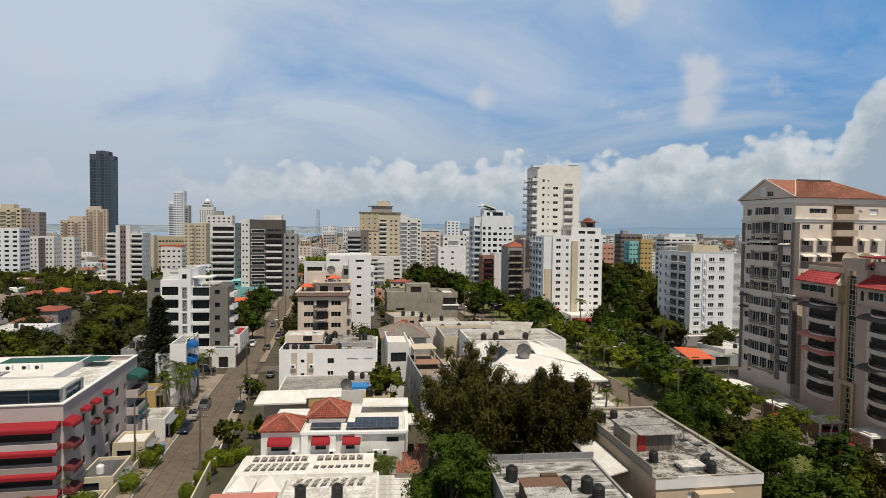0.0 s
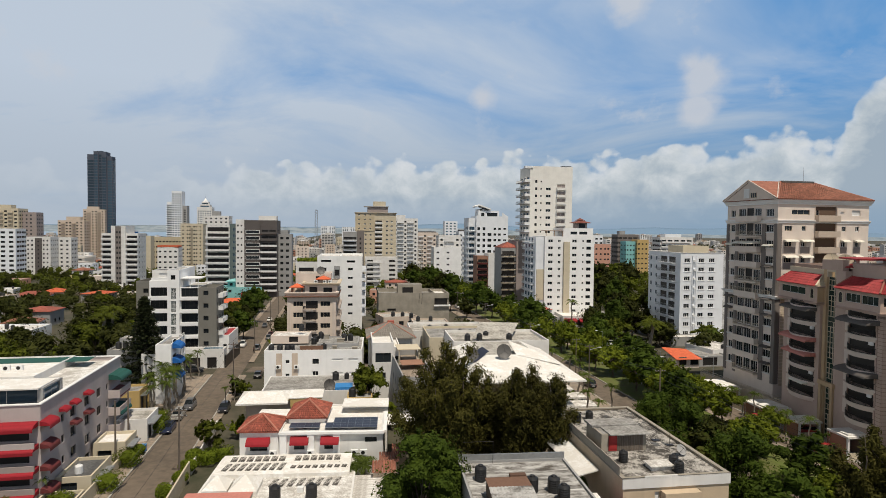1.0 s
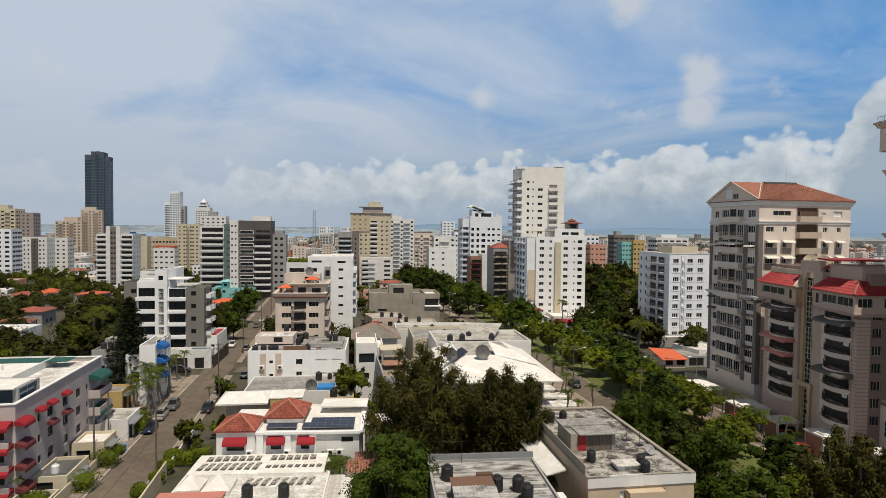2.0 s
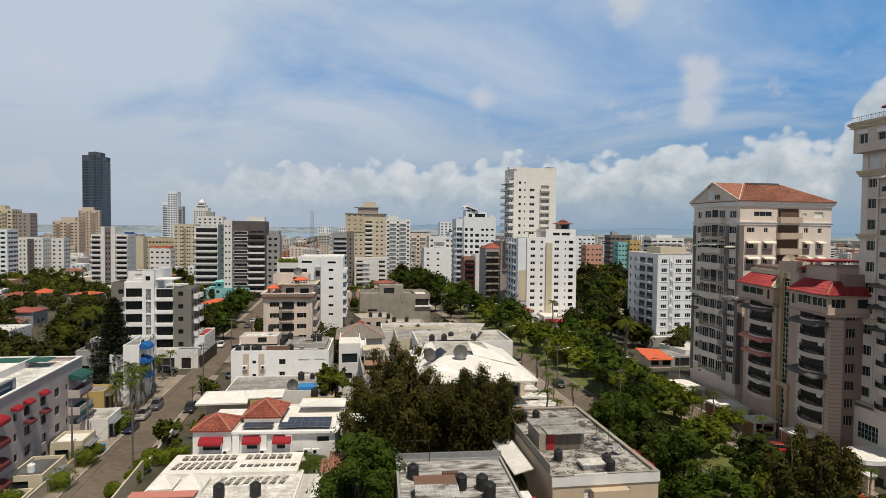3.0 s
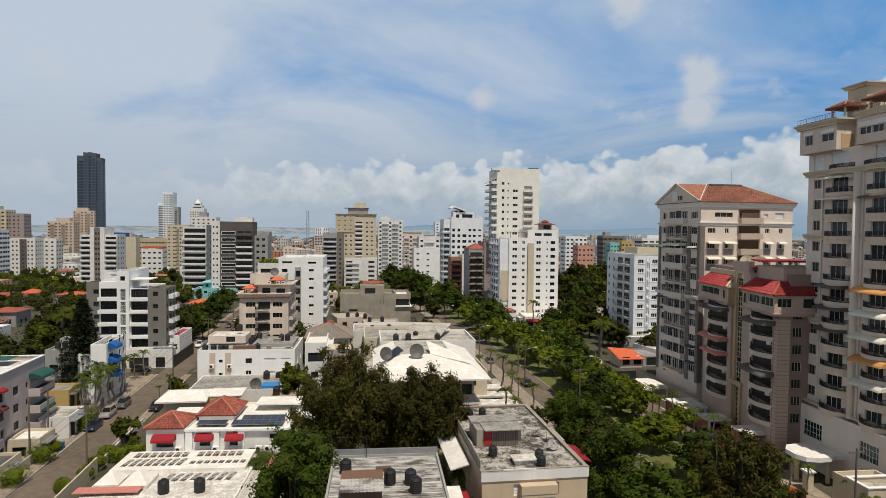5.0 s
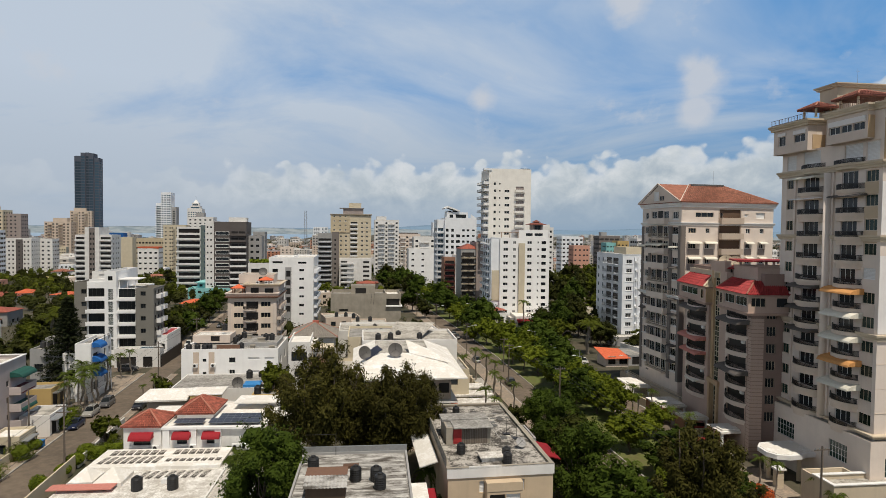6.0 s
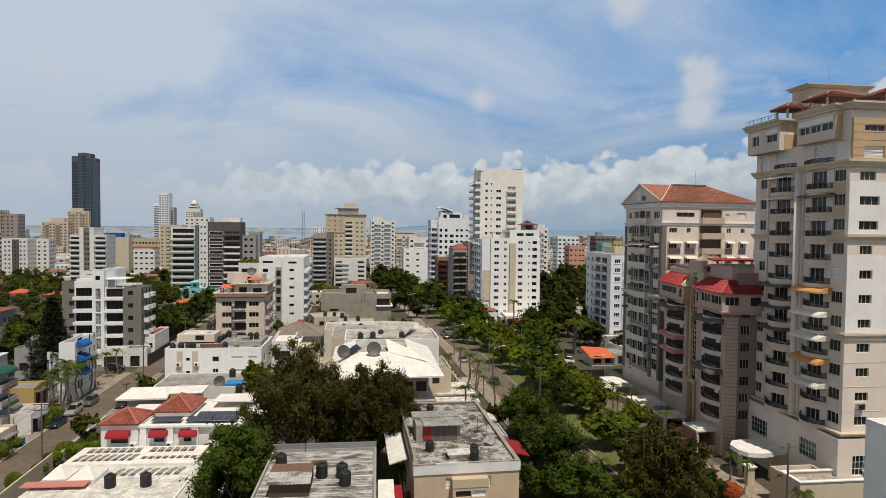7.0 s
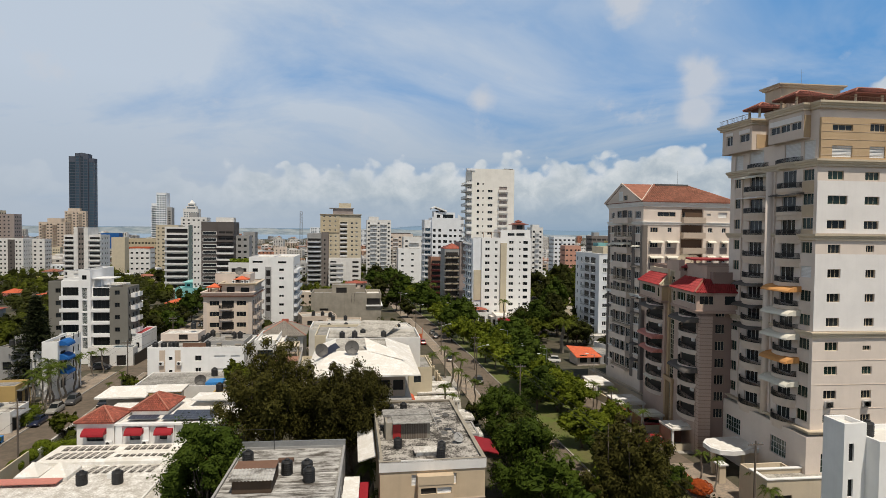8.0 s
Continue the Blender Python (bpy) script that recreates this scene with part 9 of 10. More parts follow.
# prototypes for the avenue
A1 = broad_tree("tree", 21, 9.0, 4.6, 6000, "leaf_bright", 0.42, 26, 0.3, 0.75, 0.3, "bright green spreading avenue tree", 1.4, 0.24)
A1.matrix_basis = at(47.0, 112.0, 0)
A2 = broad_tree("tree", 22, 10.5, 4.6, 6000, "leaf_green", 0.42, 26, 0.22, 0.85, 0.35, "green leafy avenue tree", 1.5, 0.25)
A2.matrix_basis = at(47.5, 128.0, 0)
A3 = broad_tree("tree", 23, 10.5, 4.4, 6000, "leaf_dark", 0.42, 26, 0.2, 0.9, 0.4, "dark green avenue tree", 1.6, 0.25)
A3.matrix_basis = at(38.6, 74.0, 0, 0.9)
M1 = broad_tree("tree", 31, 8.5, 4.0, 2000, "leaf_mid", 0.62, 16, 0.18, 0.85, 0.35, "green garden tree among the houses", 1.4, 0.22)
M1.matrix_basis = at(-95, 160, 0)
M2 = broad_tree("tree", 32, 9.5, 4.4, 2000, "leaf_dark", 0.64, 16, 0.15, 0.9, 0.4, "dark green garden tree among the houses", 1.5, 0.22)
M2.matrix_basis = at(-102, 171, 0)
M3 = broad_tree("tree", 33, 7.5, 3.8, 2000, "leaf_bright", 0.58, 16, 0.2, 0.8, 0.3, "light green garden tree among the houses", 1.4, 0.2)
M3.matrix_basis = at(-90, 178, 0)
P1 = palm("palm_tree", 41, 7.0, 2.6, 16, label="slim palm with drooping green fronds")
P1.matrix_basis = at(-47.9, 108.0, 0)
P2 = palm("palm_tree", 42, 10.5, 4.6, 34, "leaf_mid", "tall date palm with a full grey-green head", 0.34, 0.5)
P2.matrix_basis = at(61.9, 166.0, 0, 1.25, 0.86)
P3 = palm("palm_tree", 43, 4.6, 2.6, 30, label="low bushy palm with green fronds", r=0.13)
P3.matrix_basis = at(19.2, 65.5, 0)
CON = conifer("conifer", 51, 20.3, 4.6, "tall dark columnar conifer beside the houses")
CON.matrix_basis = at(-55.4, 114.5, 0, 1.2, 1.0)

AVENUE_TREES = [
    (A1, 42.3, 153.7, 20, 0.85, 1.0), (A2, 48.0, 140.5, 75, 1.1, 0.95), (A1, 47.4, 114.5, 130, 1.05, 0.8), (A1, 52.5, 111.0, 30, 0.75, 0.7), (A2, 45.6, 106.0, 200, 0.9, 0.85), (A1, 44.6, 124.5, 20, 0.95, 0.85),
    (A1, 40.6, 143.5, 300, 0.8, 0.85), (A1, 33.6, 178.0, 100, 0.9, 0.95), (A2, 29.6, 190.0, 20, 1.0, 1.0), (A1, 25.4, 218.0, 210, 1.0, 1.0), (A1, 52.0, 101.5, 10, 0.8, 0.75), (A1, 55.6, 93.0, 10, 0.7, 0.6),
    (A2, -59.8, 182.9, 60, 0.95, 0.9), (A3, -67.5, 196.0, 10, 1.0, 1.0), (A3, -66.0, 206.0, 110, 0.9, 0.9), (A2, -69.0, 219.0, 70, 1.0, 1.1), (A3, -74.0, 232.0, 20, 1.1, 1.1), (A2, -77.0, 250.0, 90, 1.1, 1.1),
    (A3, -56.0, 228.0, 90, 0.8, 0.8), (A2, -61.5, 252.0, 90, 0.9, 0.9),
    (T3, 37.6, 82.0, 40, 0.8, 0.8), (T3, 37.4, 66.0, 110, 0.92, 0.88), (A2, 40.0, 60.0, 80, 0.85, 0.8), (T3, 36.2, 89.5, 200, 0.75, 0.72),
    (A1, 49.0, 86.0, 130, 0.85, 0.7), (A2, 50.6, 75.0, 200, 0.85, 0.7), (A1, 47.6, 64.5, 20, 0.8, 0.7),
    (A1, 49.0, 105.5, 150, 0.9, 0.72), (A2, 44.5, 118.5, 10, 1.05, 0.95), (A2, 50.0, 121.0, 70, 0.85, 0.62), (A1, 43.0, 137.0, 140, 0.9, 0.8),
    (A2, 47.0, 138.0, 200, 0.9, 0.72), (A1, 38.6, 150.5, 30, 0.9, 0.85), (A1, 36.6, 166.0, 90, 1.0, 1.0), (A1, 39.5, 172.0, 240, 1.0, 0.95),
    (A2, 44.0, 161.0, 300, 1.1, 0.95), (A2, 50.0, 176.0, 10, 1.1, 0.9), (A3, 69.0, 178.0, 160, 1.2, 0.9),
    (A2, 57.0, 188.0, 200, 1.3, 1.3), (A3, 66.0, 196.0, 20, 1.4, 1.4), (A3, 74.0, 163.0, 220, 0.9, 0.7),
    (A2, 33.5, 196.0, 50, 1.3, 1.2), (A1, 28.5, 208.0, 10, 1.1, 1.0), (A2, 27.5, 224.0, 170, 1.2, 1.1), (A2, 22.5, 239.0, 90, 1.2, 1.1),
    (A2, 17.5, 255.0, 210, 1.5, 1.4), (A1, 13.5, 277.0, 280, 1.3, 1.3), (A2, 8.0, 296.0, 30, 1.6, 1.5), (A3, 2.5, 318.0, 140, 1.6, 1.6),
    (A2, -3.0, 345.0, 75, 1.7, 1.6), (A3, -10.0, 372.0, 200, 1.7, 1.7), (A2, 34.0, 215.0, 250, 1.2, 1.1), (A1, 30.0, 182.0, 0, 0.8, 0.7),
    (A1, 21.0, 264.0, 330, 1.1, 1.1), (A2, -1.0, 330.0, 20, 1.6, 1.5), (A3, -18.0, 395.0, 120, 1.9, 1.8), (A2, 6.0, 262.0, 120, 1.2, 1.1),
    (A3, 12.5, 240.0, 60, 1.0, 0.9), (A3, -8.0, 322.0, 60, 1.4, 1.3), (A2, -14.0, 350.0, 60, 1.5, 1.4), (A3, 78.0, 205.0, 60, 1.4, 1.3),
    (A2, 88.0, 225.0, 60, 1.5, 1.4), (A3, 70.0, 226.0, 130, 1.4, 1.4), (A2, 75.0, 250.0, 130, 1.5, 1.6), (A3, 95.0, 262.0, 190, 1.5, 1.5),
    (A1, 63.0, 206.0, 20, 1.1, 1.0), (A3, 56.0, 205.0, 20, 1.1, 1.0), (A2, 55.4, 66.0, 160, 0.6, 0.5),
    (A2, 42.0, 50.0, 0, 0.9, 0.8), (A3, 56.0, 54.0, 80, 0.8, 0.7), (A1, 52.0, 91.0, 300, 0.6, 0.5)]
for proto, x, y, turn, s, sz in AVENUE_TREES:
    place(proto, x, y, turn, s, sz)
GARDEN_TREES = [
    (M1, -9.5, 101.5, 20, 0.95, 1.15), (M3, -6.5, 97.0, 100, 0.6, 0.7), (M1, -30.8, 85.2, 60, 0.62, 0.58), (M3, -29.0, 92.0, 60, 0.5, 0.5), (M2, -38.0, 117.0, 20, 0.45, 0.42),
    (M1, -35.6, 114.0, 80, 0.42, 0.4), (M2, -62.5, 178.0, 20, 0.9, 1.0), (M1, -66.0, 186.0, 120, 1.0, 1.0), (M2, -70.0, 199.0, 10, 1.0, 1.0), (M1, -72.5, 212.0, 45, 0.9, 1.0),
    (M2, -21.0, 150.0, 20, 0.8, 0.8), (M1, -17.5, 160.0, 20, 0.9, 0.8), (M2, -16.0, 172.0, 70, 1.0, 0.9), (M3, -47.0, 172.0, 10, 0.4, 0.4), (M1, -12.0, 88.0, 10, 0.6, 0.6),
    (M2, 33.0, 96.0, 10, 0.5, 0.5), (M3, 27.6, 112.0, 10, 0.45, 0.45), (M2, -78.0, 128.0, 10, 1.1, 1.0), (M1, -86.0, 120.0, 50, 1.1, 1.1), (M2, -73.0, 112.0, 90, 0.9, 0.8),
    (M2, -80.0, 104.0, 200, 1.0, 0.9), (M1, -92.0, 110.0, 10, 1.1, 1.0), (M3, -85.0, 136.0, 300, 1.0, 0.9), (M2, -100.0, 126.0, 160, 1.2, 1.1), (M1, -104.0, 140.0, 20, 1.1, 1.0)]
GARDEN_TREES += [(M2, 80.0, 330.0, 10, 1.8, 1.9), (M1, 90.0, 338.0, 80, 1.7, 1.6), (M2, 97.0, 352.0, 130, 1.9, 1.8), (M1, 104.0, 345.0, 220, 1.8, 1.7), (M2, 112.0, 360.0, 40, 1.9, 1.9), (M3, 118.0, 368.0, 300, 1.7, 1.6), (M2, 88.0, 300.0, 170, 1.8, 1.9), (M1, 98.0, 310.0, 20, 1.6, 1.6), (M2, 106.0, 402.0, 60, 2.1, 2.1), (M1, 120.0, 410.0, 140, 2.0, 2.0), (M2, 132.0, 416.0, 240, 2.1, 2.1), (M2, 78.0, 285.0, 90, 1.6, 1.7)]
for proto, x, y, turn, s, sz in GARDEN_TREES:
    place(proto, x, y, turn, s, sz)
for x, y, turn, s in ((-49.0, 112.5, 40, 0.85), (-48.6, 104.0, 90, 0.85), (-47.4, 100.5, 150, 0.8), (-51.4, 117.0, 10, 0.75), (-52.6, 133.0, 10, 0.8), (-50.4, 106.0, 210, 0.9),
                      (-39.2, 117.0, 10, 0.55), (-37.0, 112.5, 80, 0.55), (-37.6, 109.0, 160, 0.5), (33.4, 104.0, 30, 0.85), (31.2, 120.0, 60, 0.95), (32.2, 116.0, 20, 0.6), (29.2, 96.5, 30, 0.75),
                      (-17.0, 193.0, 10, 1.1), (58.8, 104.0, 10, 0.7), (57.6, 96.5, 80, 0.65), (59.4, 89.0, 180, 0.7), (43.0, 66.5, 60, 0.8), (41.6, 70.0, 160, 0.7), (65.5, 67.0, 50, 0.55), (67.4, 66.0, 150, 0.5),
                      (-42.8, 66.5, 30, 0.5), (-39.6, 58.0, 90, 0.6), (-36.0, 170.0, 90, 1.0), (-18.5, 143.0, 90, 1.0), (50.0, 215.0, 0, 1.4), (22.0, 300.0, 0, 1.4)):
    place(P1, x, y, turn, s)
for x, y, turn, s in ((21.0, 60.5, 90, 0.8), (40.4, 63.0, 30, 0.9), (43.6, 60.5, 130, 0.9), (66.2, 63.8, 40, 0.7), (67.0, 182.0, 40, 1.3), (84.0, 176.0, 40, 1.2), (88.0, 178.0, 140, 1.1), (-44.5, 63.0, 40, 0.55)):
    place(P3, x, y, turn, s)
for x, y, turn in ((-9.6, 74.6, 20), (-8.2, 73.6, 120), (-7.0, 75.2, 220), (-8.8, 76.2, 300), (-6.4, 74.0, 60), (-10.4, 75.6, 170)):
    place(P3, x, y, turn, 0.95, 0.62, "dense low garden palm with broad green fronds")
# palms and small trees along the west pavement and the avenue's forecourts
for x, y, turn, s in ((-47.6, 111.2, 10, 1.0), (-45.4, 103.6, 70, 0.95), (-46.8, 104.8, 130, 1.05), (-48.4, 115.8, 200, 1.0), (-49.8, 119.5, 250, 0.95), (-46.4, 108.0, 300, 1.0), (-44.4, 100.6, 340, 0.9), (-49.6, 110.0, 20, 1.1), (-52.4, 128.4, 40, 0.8),
                      (27.9, 132.0, 10, 1.0), (29.3, 121.0, 80, 1.1), (27.6, 98.4, 150, 0.9), (24.9, 127.0, 210, 0.9), (30.6, 112.6, 260, 0.85), (56.0, 106.4, 15, 0.75), (55.0, 100.8, 120, 0.7), (57.8, 92.2, 200, 0.7), (61.2, 71.6, 60, 0.65), (62.6, 70.2, 140, 0.6)):
    place(P1, x, y, turn, s)
place(T2, 9.4, 78.0, 140, 0.82, 0.74)
place(P2, -98.9, 180.0, 20, 1.0, 1.05, "tall dark palm with a full head of fronds")
place(P2, -96.5, 171.0, 20, 1.0, 0.95, "tall dark palm with a full head of fronds")


def clipped_bush(x, y, s, h, seed, mat="leaf_hedge", label="round clipped green bush beside the pavement", flat=False):
    random.seed(seed)
    t = thing("bush", pose(x, y, ground_z(x, y)), label, "bush", "street bushes")
    g = Geo()
    core(g, Vector((0, 0, h * 0.62)), s * 0.88, h * 0.36)
    for i in range(1300):
        v = Vector((random.gauss(0, 1), random.gauss(0, 1), random.gauss(0, 1))).normalized()
        if flat:
            v = Vector((max(-1, min(1, v.x * 1.5)), max(-1, min(1, v.y * 1.5)), max(-1, min(1, v.z * 1.5))))
        p = Vector((v.x * s, v.y * s, h * 0.62 + v.z * h * 0.4)) * random.uniform(0.9, 1.03)
        leaf(g, p, 0.17, out=v.normalized())
    part("foliage", g, mat, t)
    part("stem", Geo().tube((0, 0, -0.2), (0, 0, h * 0.5), 0.09, 0.06), "bark", t)
    return t


for i, (x, y, s, h, fl) in enumerate(((-39.8, 79.4, 1.5, 2.3, True), (-38.5, 71.6, 1.7, 2.1, True), (-42.9, 93.6, 1.6, 2.4, True), (-44.6, 98.4, 1.2, 2.2, True), (-40.2, 65.6, 1.6, 2.4, False), (-31.4, 81.0, 1.2, 2.0, False), (-30.6, 77.1, 1.2, 2.0, False), (-29.4, 80.6, 1.3, 1.9, True), (-27.9, 82.1, 1.3, 1.9, True), (-29.4, 68.0, 1.0, 2.6, False), (-30.0, 73.6, 1.0, 1.8, False), (-40.6, 83.6, 0.9, 1.6, False), (55.6, 84.0, 1.4, 1.8, False), (58.4, 79.0, 1.5, 1.8, False))):
    clipped_bush(x, y, s, h, 60 + i, flat=fl)
clipped_bush(57.6, 70.0, 1.9, 2.6, 90, "leaf_flower", "low shrub with orange-red flowers")
clipped_bush(60.0, 69.0, 1.6, 2.0, 91, "leaf_flower", "low shrub with orange-red flowers")


# ---- cars, poles, wires, lamps ----
DETAIL[0] = True
CAR_PAINT = {"black": (0.012, 0.012, 0.016), "blue": (0.012, 0.018, 0.05), "silver": (0.30, 0.29, 0.27), "white": (0.72, 0.71, 0.69), "grey": (0.09, 0.09, 0.095), "maroon": (0.10, 0.012, 0.015), "red": (0.35, 0.02, 0.02)}
for key, c in CAR_PAINT.items():
    m_, n_, l_, b_, o_ = material("paint_" + key)
    l_.new(mix(n_, l_, 0.2, c, noise_fac(n_, l_, 2.0), "OVERLAY"), b_.inputs["Base Color"])
    b_.inputs["Roughness"].default_value, b_.inputs["Coat Weight"].default_value = 0.35, 0.6


def loft(g, sections):
    """Joins cross-sections of equal point count."""
    k, n = len(g.v), len(sections[0])
    for s in sections:
        g.v += s
    for i in range(len(sections) - 1):
        for j in range(n - 1):
            g.f.append((k + i * n + j, k + i * n + j + 1, k + (i + 1) * n + j + 1, k + (i + 1) * n + j))
    g.f.append(tuple(k + j for j in range(n - 1, -1, -1)))
    g.f.append(tuple(k + (len(sections) - 1) * n + j for j in range(n)))


def car(x, y, yaw, paint, kind="sedan", label=""):
    """A parked car: lofted body, glazed cabin, lamps and four wheels; its nose towards local +y."""
    t = thing("car", pose(x, y, ground_z(x, y) + 0.05, 0, 0, yaw), label, "car", "parked cars")
    tall = {"sedan": 0.0, "suv": 0.28, "hatch": 0.1, "van": 0.5}[kind]

    def body():
        g = Geo()
        secs = []
        for yy, half, z0, z1 in ((-2.2, 0.72, 0.45, 0.80), (-2.05, 0.84, 0.28, 0.98), (-1.2, 0.88, 0.24, 1.0 + tall * 0.3), (0.9, 0.88, 0.24, 0.98 + tall * 0.3), (1.8, 0.84, 0.26, 0.82 + tall * 0.4), (2.2, 0.70, 0.4, 0.62 + tall * 0.3)):
            secs.append([(-half, yy, z0), (-half * 1.02, yy, (z0 + z1) / 2), (-half * 0.9, yy, z1), (half * 0.9, yy, z1), (half * 1.02, yy, (z0 + z1) / 2), (half, yy, z0), (-half, yy, z0)])
        loft(g, secs)
        return g.mesh("body", "paint_" + paint)

    def cabin(name, mat, grow, top0):
        def make():
            g = Geo()
            rear = -2.0 if kind in ("suv", "van", "hatch") else -1.65
            z1 = 1.42 + tall
            za = 0.96 + tall * 0.25
            secs = [(rear, 0.76, za, za + 0.02), (rear + 0.45, 0.70, za, z1 - 0.03), (-0.4, 0.70, za, z1), (0.2, 0.69, za, z1 - 0.03), (1.0, 0.76, za, za + 0.02)]
            loft(g, [[(-h_, yy, a), (-h_ * 0.86, yy, b), (h_ * 0.86, yy, b), (h_, yy, a), (-h_, yy, a)] for yy, h_, a, b in secs])
            return g.mesh(name, mat)
        return make

    part("body", shared(("car", paint, kind), body), None, t)
    part("cabin", shared(("cab", kind), cabin("cabin", "dark_glass", 0, 0)), None, t)

    def top():
        z1 = 1.42 + tall
        rear = -1.5 if kind in ("suv", "van", "hatch") else -1.2
        g = Geo()
        secs = [(rear, 0.58, z1 - 0.02), (-0.4, 0.61, z1 + 0.02), (0.22, 0.60, z1 - 0.01)]
        loft(g, [[(-h_, yy, a - 0.04), (-h_ * 0.9, yy, a + 0.015), (h_ * 0.9, yy, a + 0.015), (h_, yy, a - 0.04), (-h_, yy, a - 0.04)] for yy, h_, a in secs])
        for s_ in (-1, 1):
            for y0, y1 in ((rear, rear - 0.42), (0.22, 0.95)):
                g.tube((s_ * 0.60, y0, z1 - 0.02), (s_ * 0.74, y1, 1.0 + tall * 0.25), 0.035, 0.035, 4)
        return g.mesh("roof_panel", "paint_" + paint)

    part("roof_panel", shared(("top", paint, kind), top), None, t)
    for sx in (-1, 1):
        for yy in (-1.35, 1.4):
            w_ = part("wheel", shared("wheel", lambda: Geo().lathe([(0.2, -0.1), (0.31, -0.1), (0.33, -0.06), (0.33, 0.06), (0.31, 0.1), (0.2, 0.1)], 14).mesh("wheel", "rubber")), None, t, m=pose(sx * 0.80, yy, 0.33, 0, 90, 0))
            part("rim", shared("rim", lambda: Geo().lathe([(0.2, -0.105), (0.2, 0.105)], 10).mesh("rim", "grey_metal")), None, w_)
        part("headlight", shared("hl", lambda: Geo().box(-0.16, -0.05, -0.07, 0.16, 0.05, 0.07).mesh("headlight", "white_metal")), None, t, m=pose(sx * 0.55, 2.13, 0.62 + tall * 0.3))
        part("tail_light", shared("tl", lambda: Geo().box(-0.12, -0.05, -0.08, 0.12, 0.05, 0.08).mesh("tail_light", "red_paint")), None, t, m=pose(sx * 0.62, -2.12, 0.74 + tall * 0.3))
    part("number_plate", shared("np", lambda: Geo().box(-0.24, -0.012, -0.06, 0.24, 0.012, 0.06).mesh("number_plate", "white_metal")), None, t, m=pose(0, -2.2, 0.6))
    return t


for x, y, yaw, paint, kind, lab in (
        (-41.4, 94.4, 191, "blue", "sedan", "dark blue sedan parked beside the kerb"), (-42.9, 101.3, 191, "silver", "suv", "silver car parked beside the kerb"), (-43.5, 107.4, 191, "grey", "suv", "dark grey car parked beside the kerb"),
        (-36.6, 106.0, 191, "black", "hatch", "black hatchback on the street"), (-55.4, 170.5, 191, "white", "suv", "white car on the street"), (-49.6, 165.5, 11, "grey", "suv", "dark grey car parked beside the kerb"),
        (-55.3, 137.0, 280, "black", "suv", "black car parked at the corner"), (-38.9, 133.0, 11, "black", "sedan", "black car parked beside the kerb"), (-47.8, 176.0, 11, "black", "sedan", "black car parked beside the kerb"),
        (-51.5, 183.0, 11, "grey", "suv", "dark car parked beside the kerb"), (-53.0, 190.0, 11, "maroon", "sedan", "dark red car parked beside the kerb"), (-63.5, 224.0, 11, "white", "sedan", "white car parked beside the kerb"), (-60.8, 209.0, 191, "grey", "sedan", "dark car parked beside the kerb"),
        (29.0, 152.0, 8, "grey", "suv", "dark car parked in shade"), (35.4, 128.0, 8, "black", "suv", "dark car parked under a tree"), (24.6, 190.0, 8, "black", "suv", "black car on the avenue"), (23.6, 197.0, 8, "grey", "sedan", "dark car on the avenue"), (21.0, 178.0, 8, "red", "sedan", "red car beside the pavement"),
        (11.6, 262.0, 10, "white", "suv", "white car on the avenue"), (9.5, 275.0, 10, "white", "van", "white van on the avenue"), (5.0, 292.0, 10, "white", "suv", "white car on the avenue"), (28.6, 97.0, 95, "white", "van", "white van beside a carport"), (26.6, 100.0, 20, "white", "hatch", "white car in a driveway"),
        (48.5, 187.0, 90, "white", "suv", "white car parked in a forecourt"), (52.5, 189.0, 90, "white", "sedan", "white car parked in a forecourt"), (56.5, 152.0, 80, "white", "suv", "white car parked behind trees"), (44.5, 66.5, 8, "black", "sedan", "dark car on the shaded avenue"), (60.6, 88.0, 80, "red", "hatch", "red car beside a porch"), (63.5, 97.0, 80, "red", "hatch", "red car beside a porch")):
    car(x, y, yaw, paint, kind, lab)


def utility_pole(x, y, h, arms=1, lamp=0.0, turn=11, label="weathered wooden utility pole with wires"):
    t = thing("utility_pole", pose(x, y, ground_z(x, y), 0, 0, turn), label, "utility pole", "poles along the streets")
    part("pole", Geo().tube((0, 0, -0.3), (0, 0, h), 0.15, 0.10, 8), "wood_pole", t)
    for i in range(arms):
        part("crossarm", Geo().box(-1.0, -0.06, h - 0.5 - 0.8 * i, 1.0, 0.06, h - 0.38 - 0.8 * i), "wood_pole", t)
        for u in (-0.9, -0.4, 0.4, 0.9):
            part("insulator", shared("insu", lambda: Geo().lathe([(0.05, 0), (0.07, 0.06), (0.04, 0.14)], 8).mesh("insulator", "grey_metal")), None, t, m=pose(u, 0, h - 0.38 - 0.8 * i))
    if lamp:
        part("lamp_arm", Geo().tube((0, 0, h - 1.2), (lamp, 0, h - 0.7), 0.04, 0.035), "grey_metal", t)
        part("lamp_head", Geo().box(lamp - 0.1, -0.13, h - 0.78, lamp + 0.6, 0.13, h - 0.64), "white_metal", t)
    return t


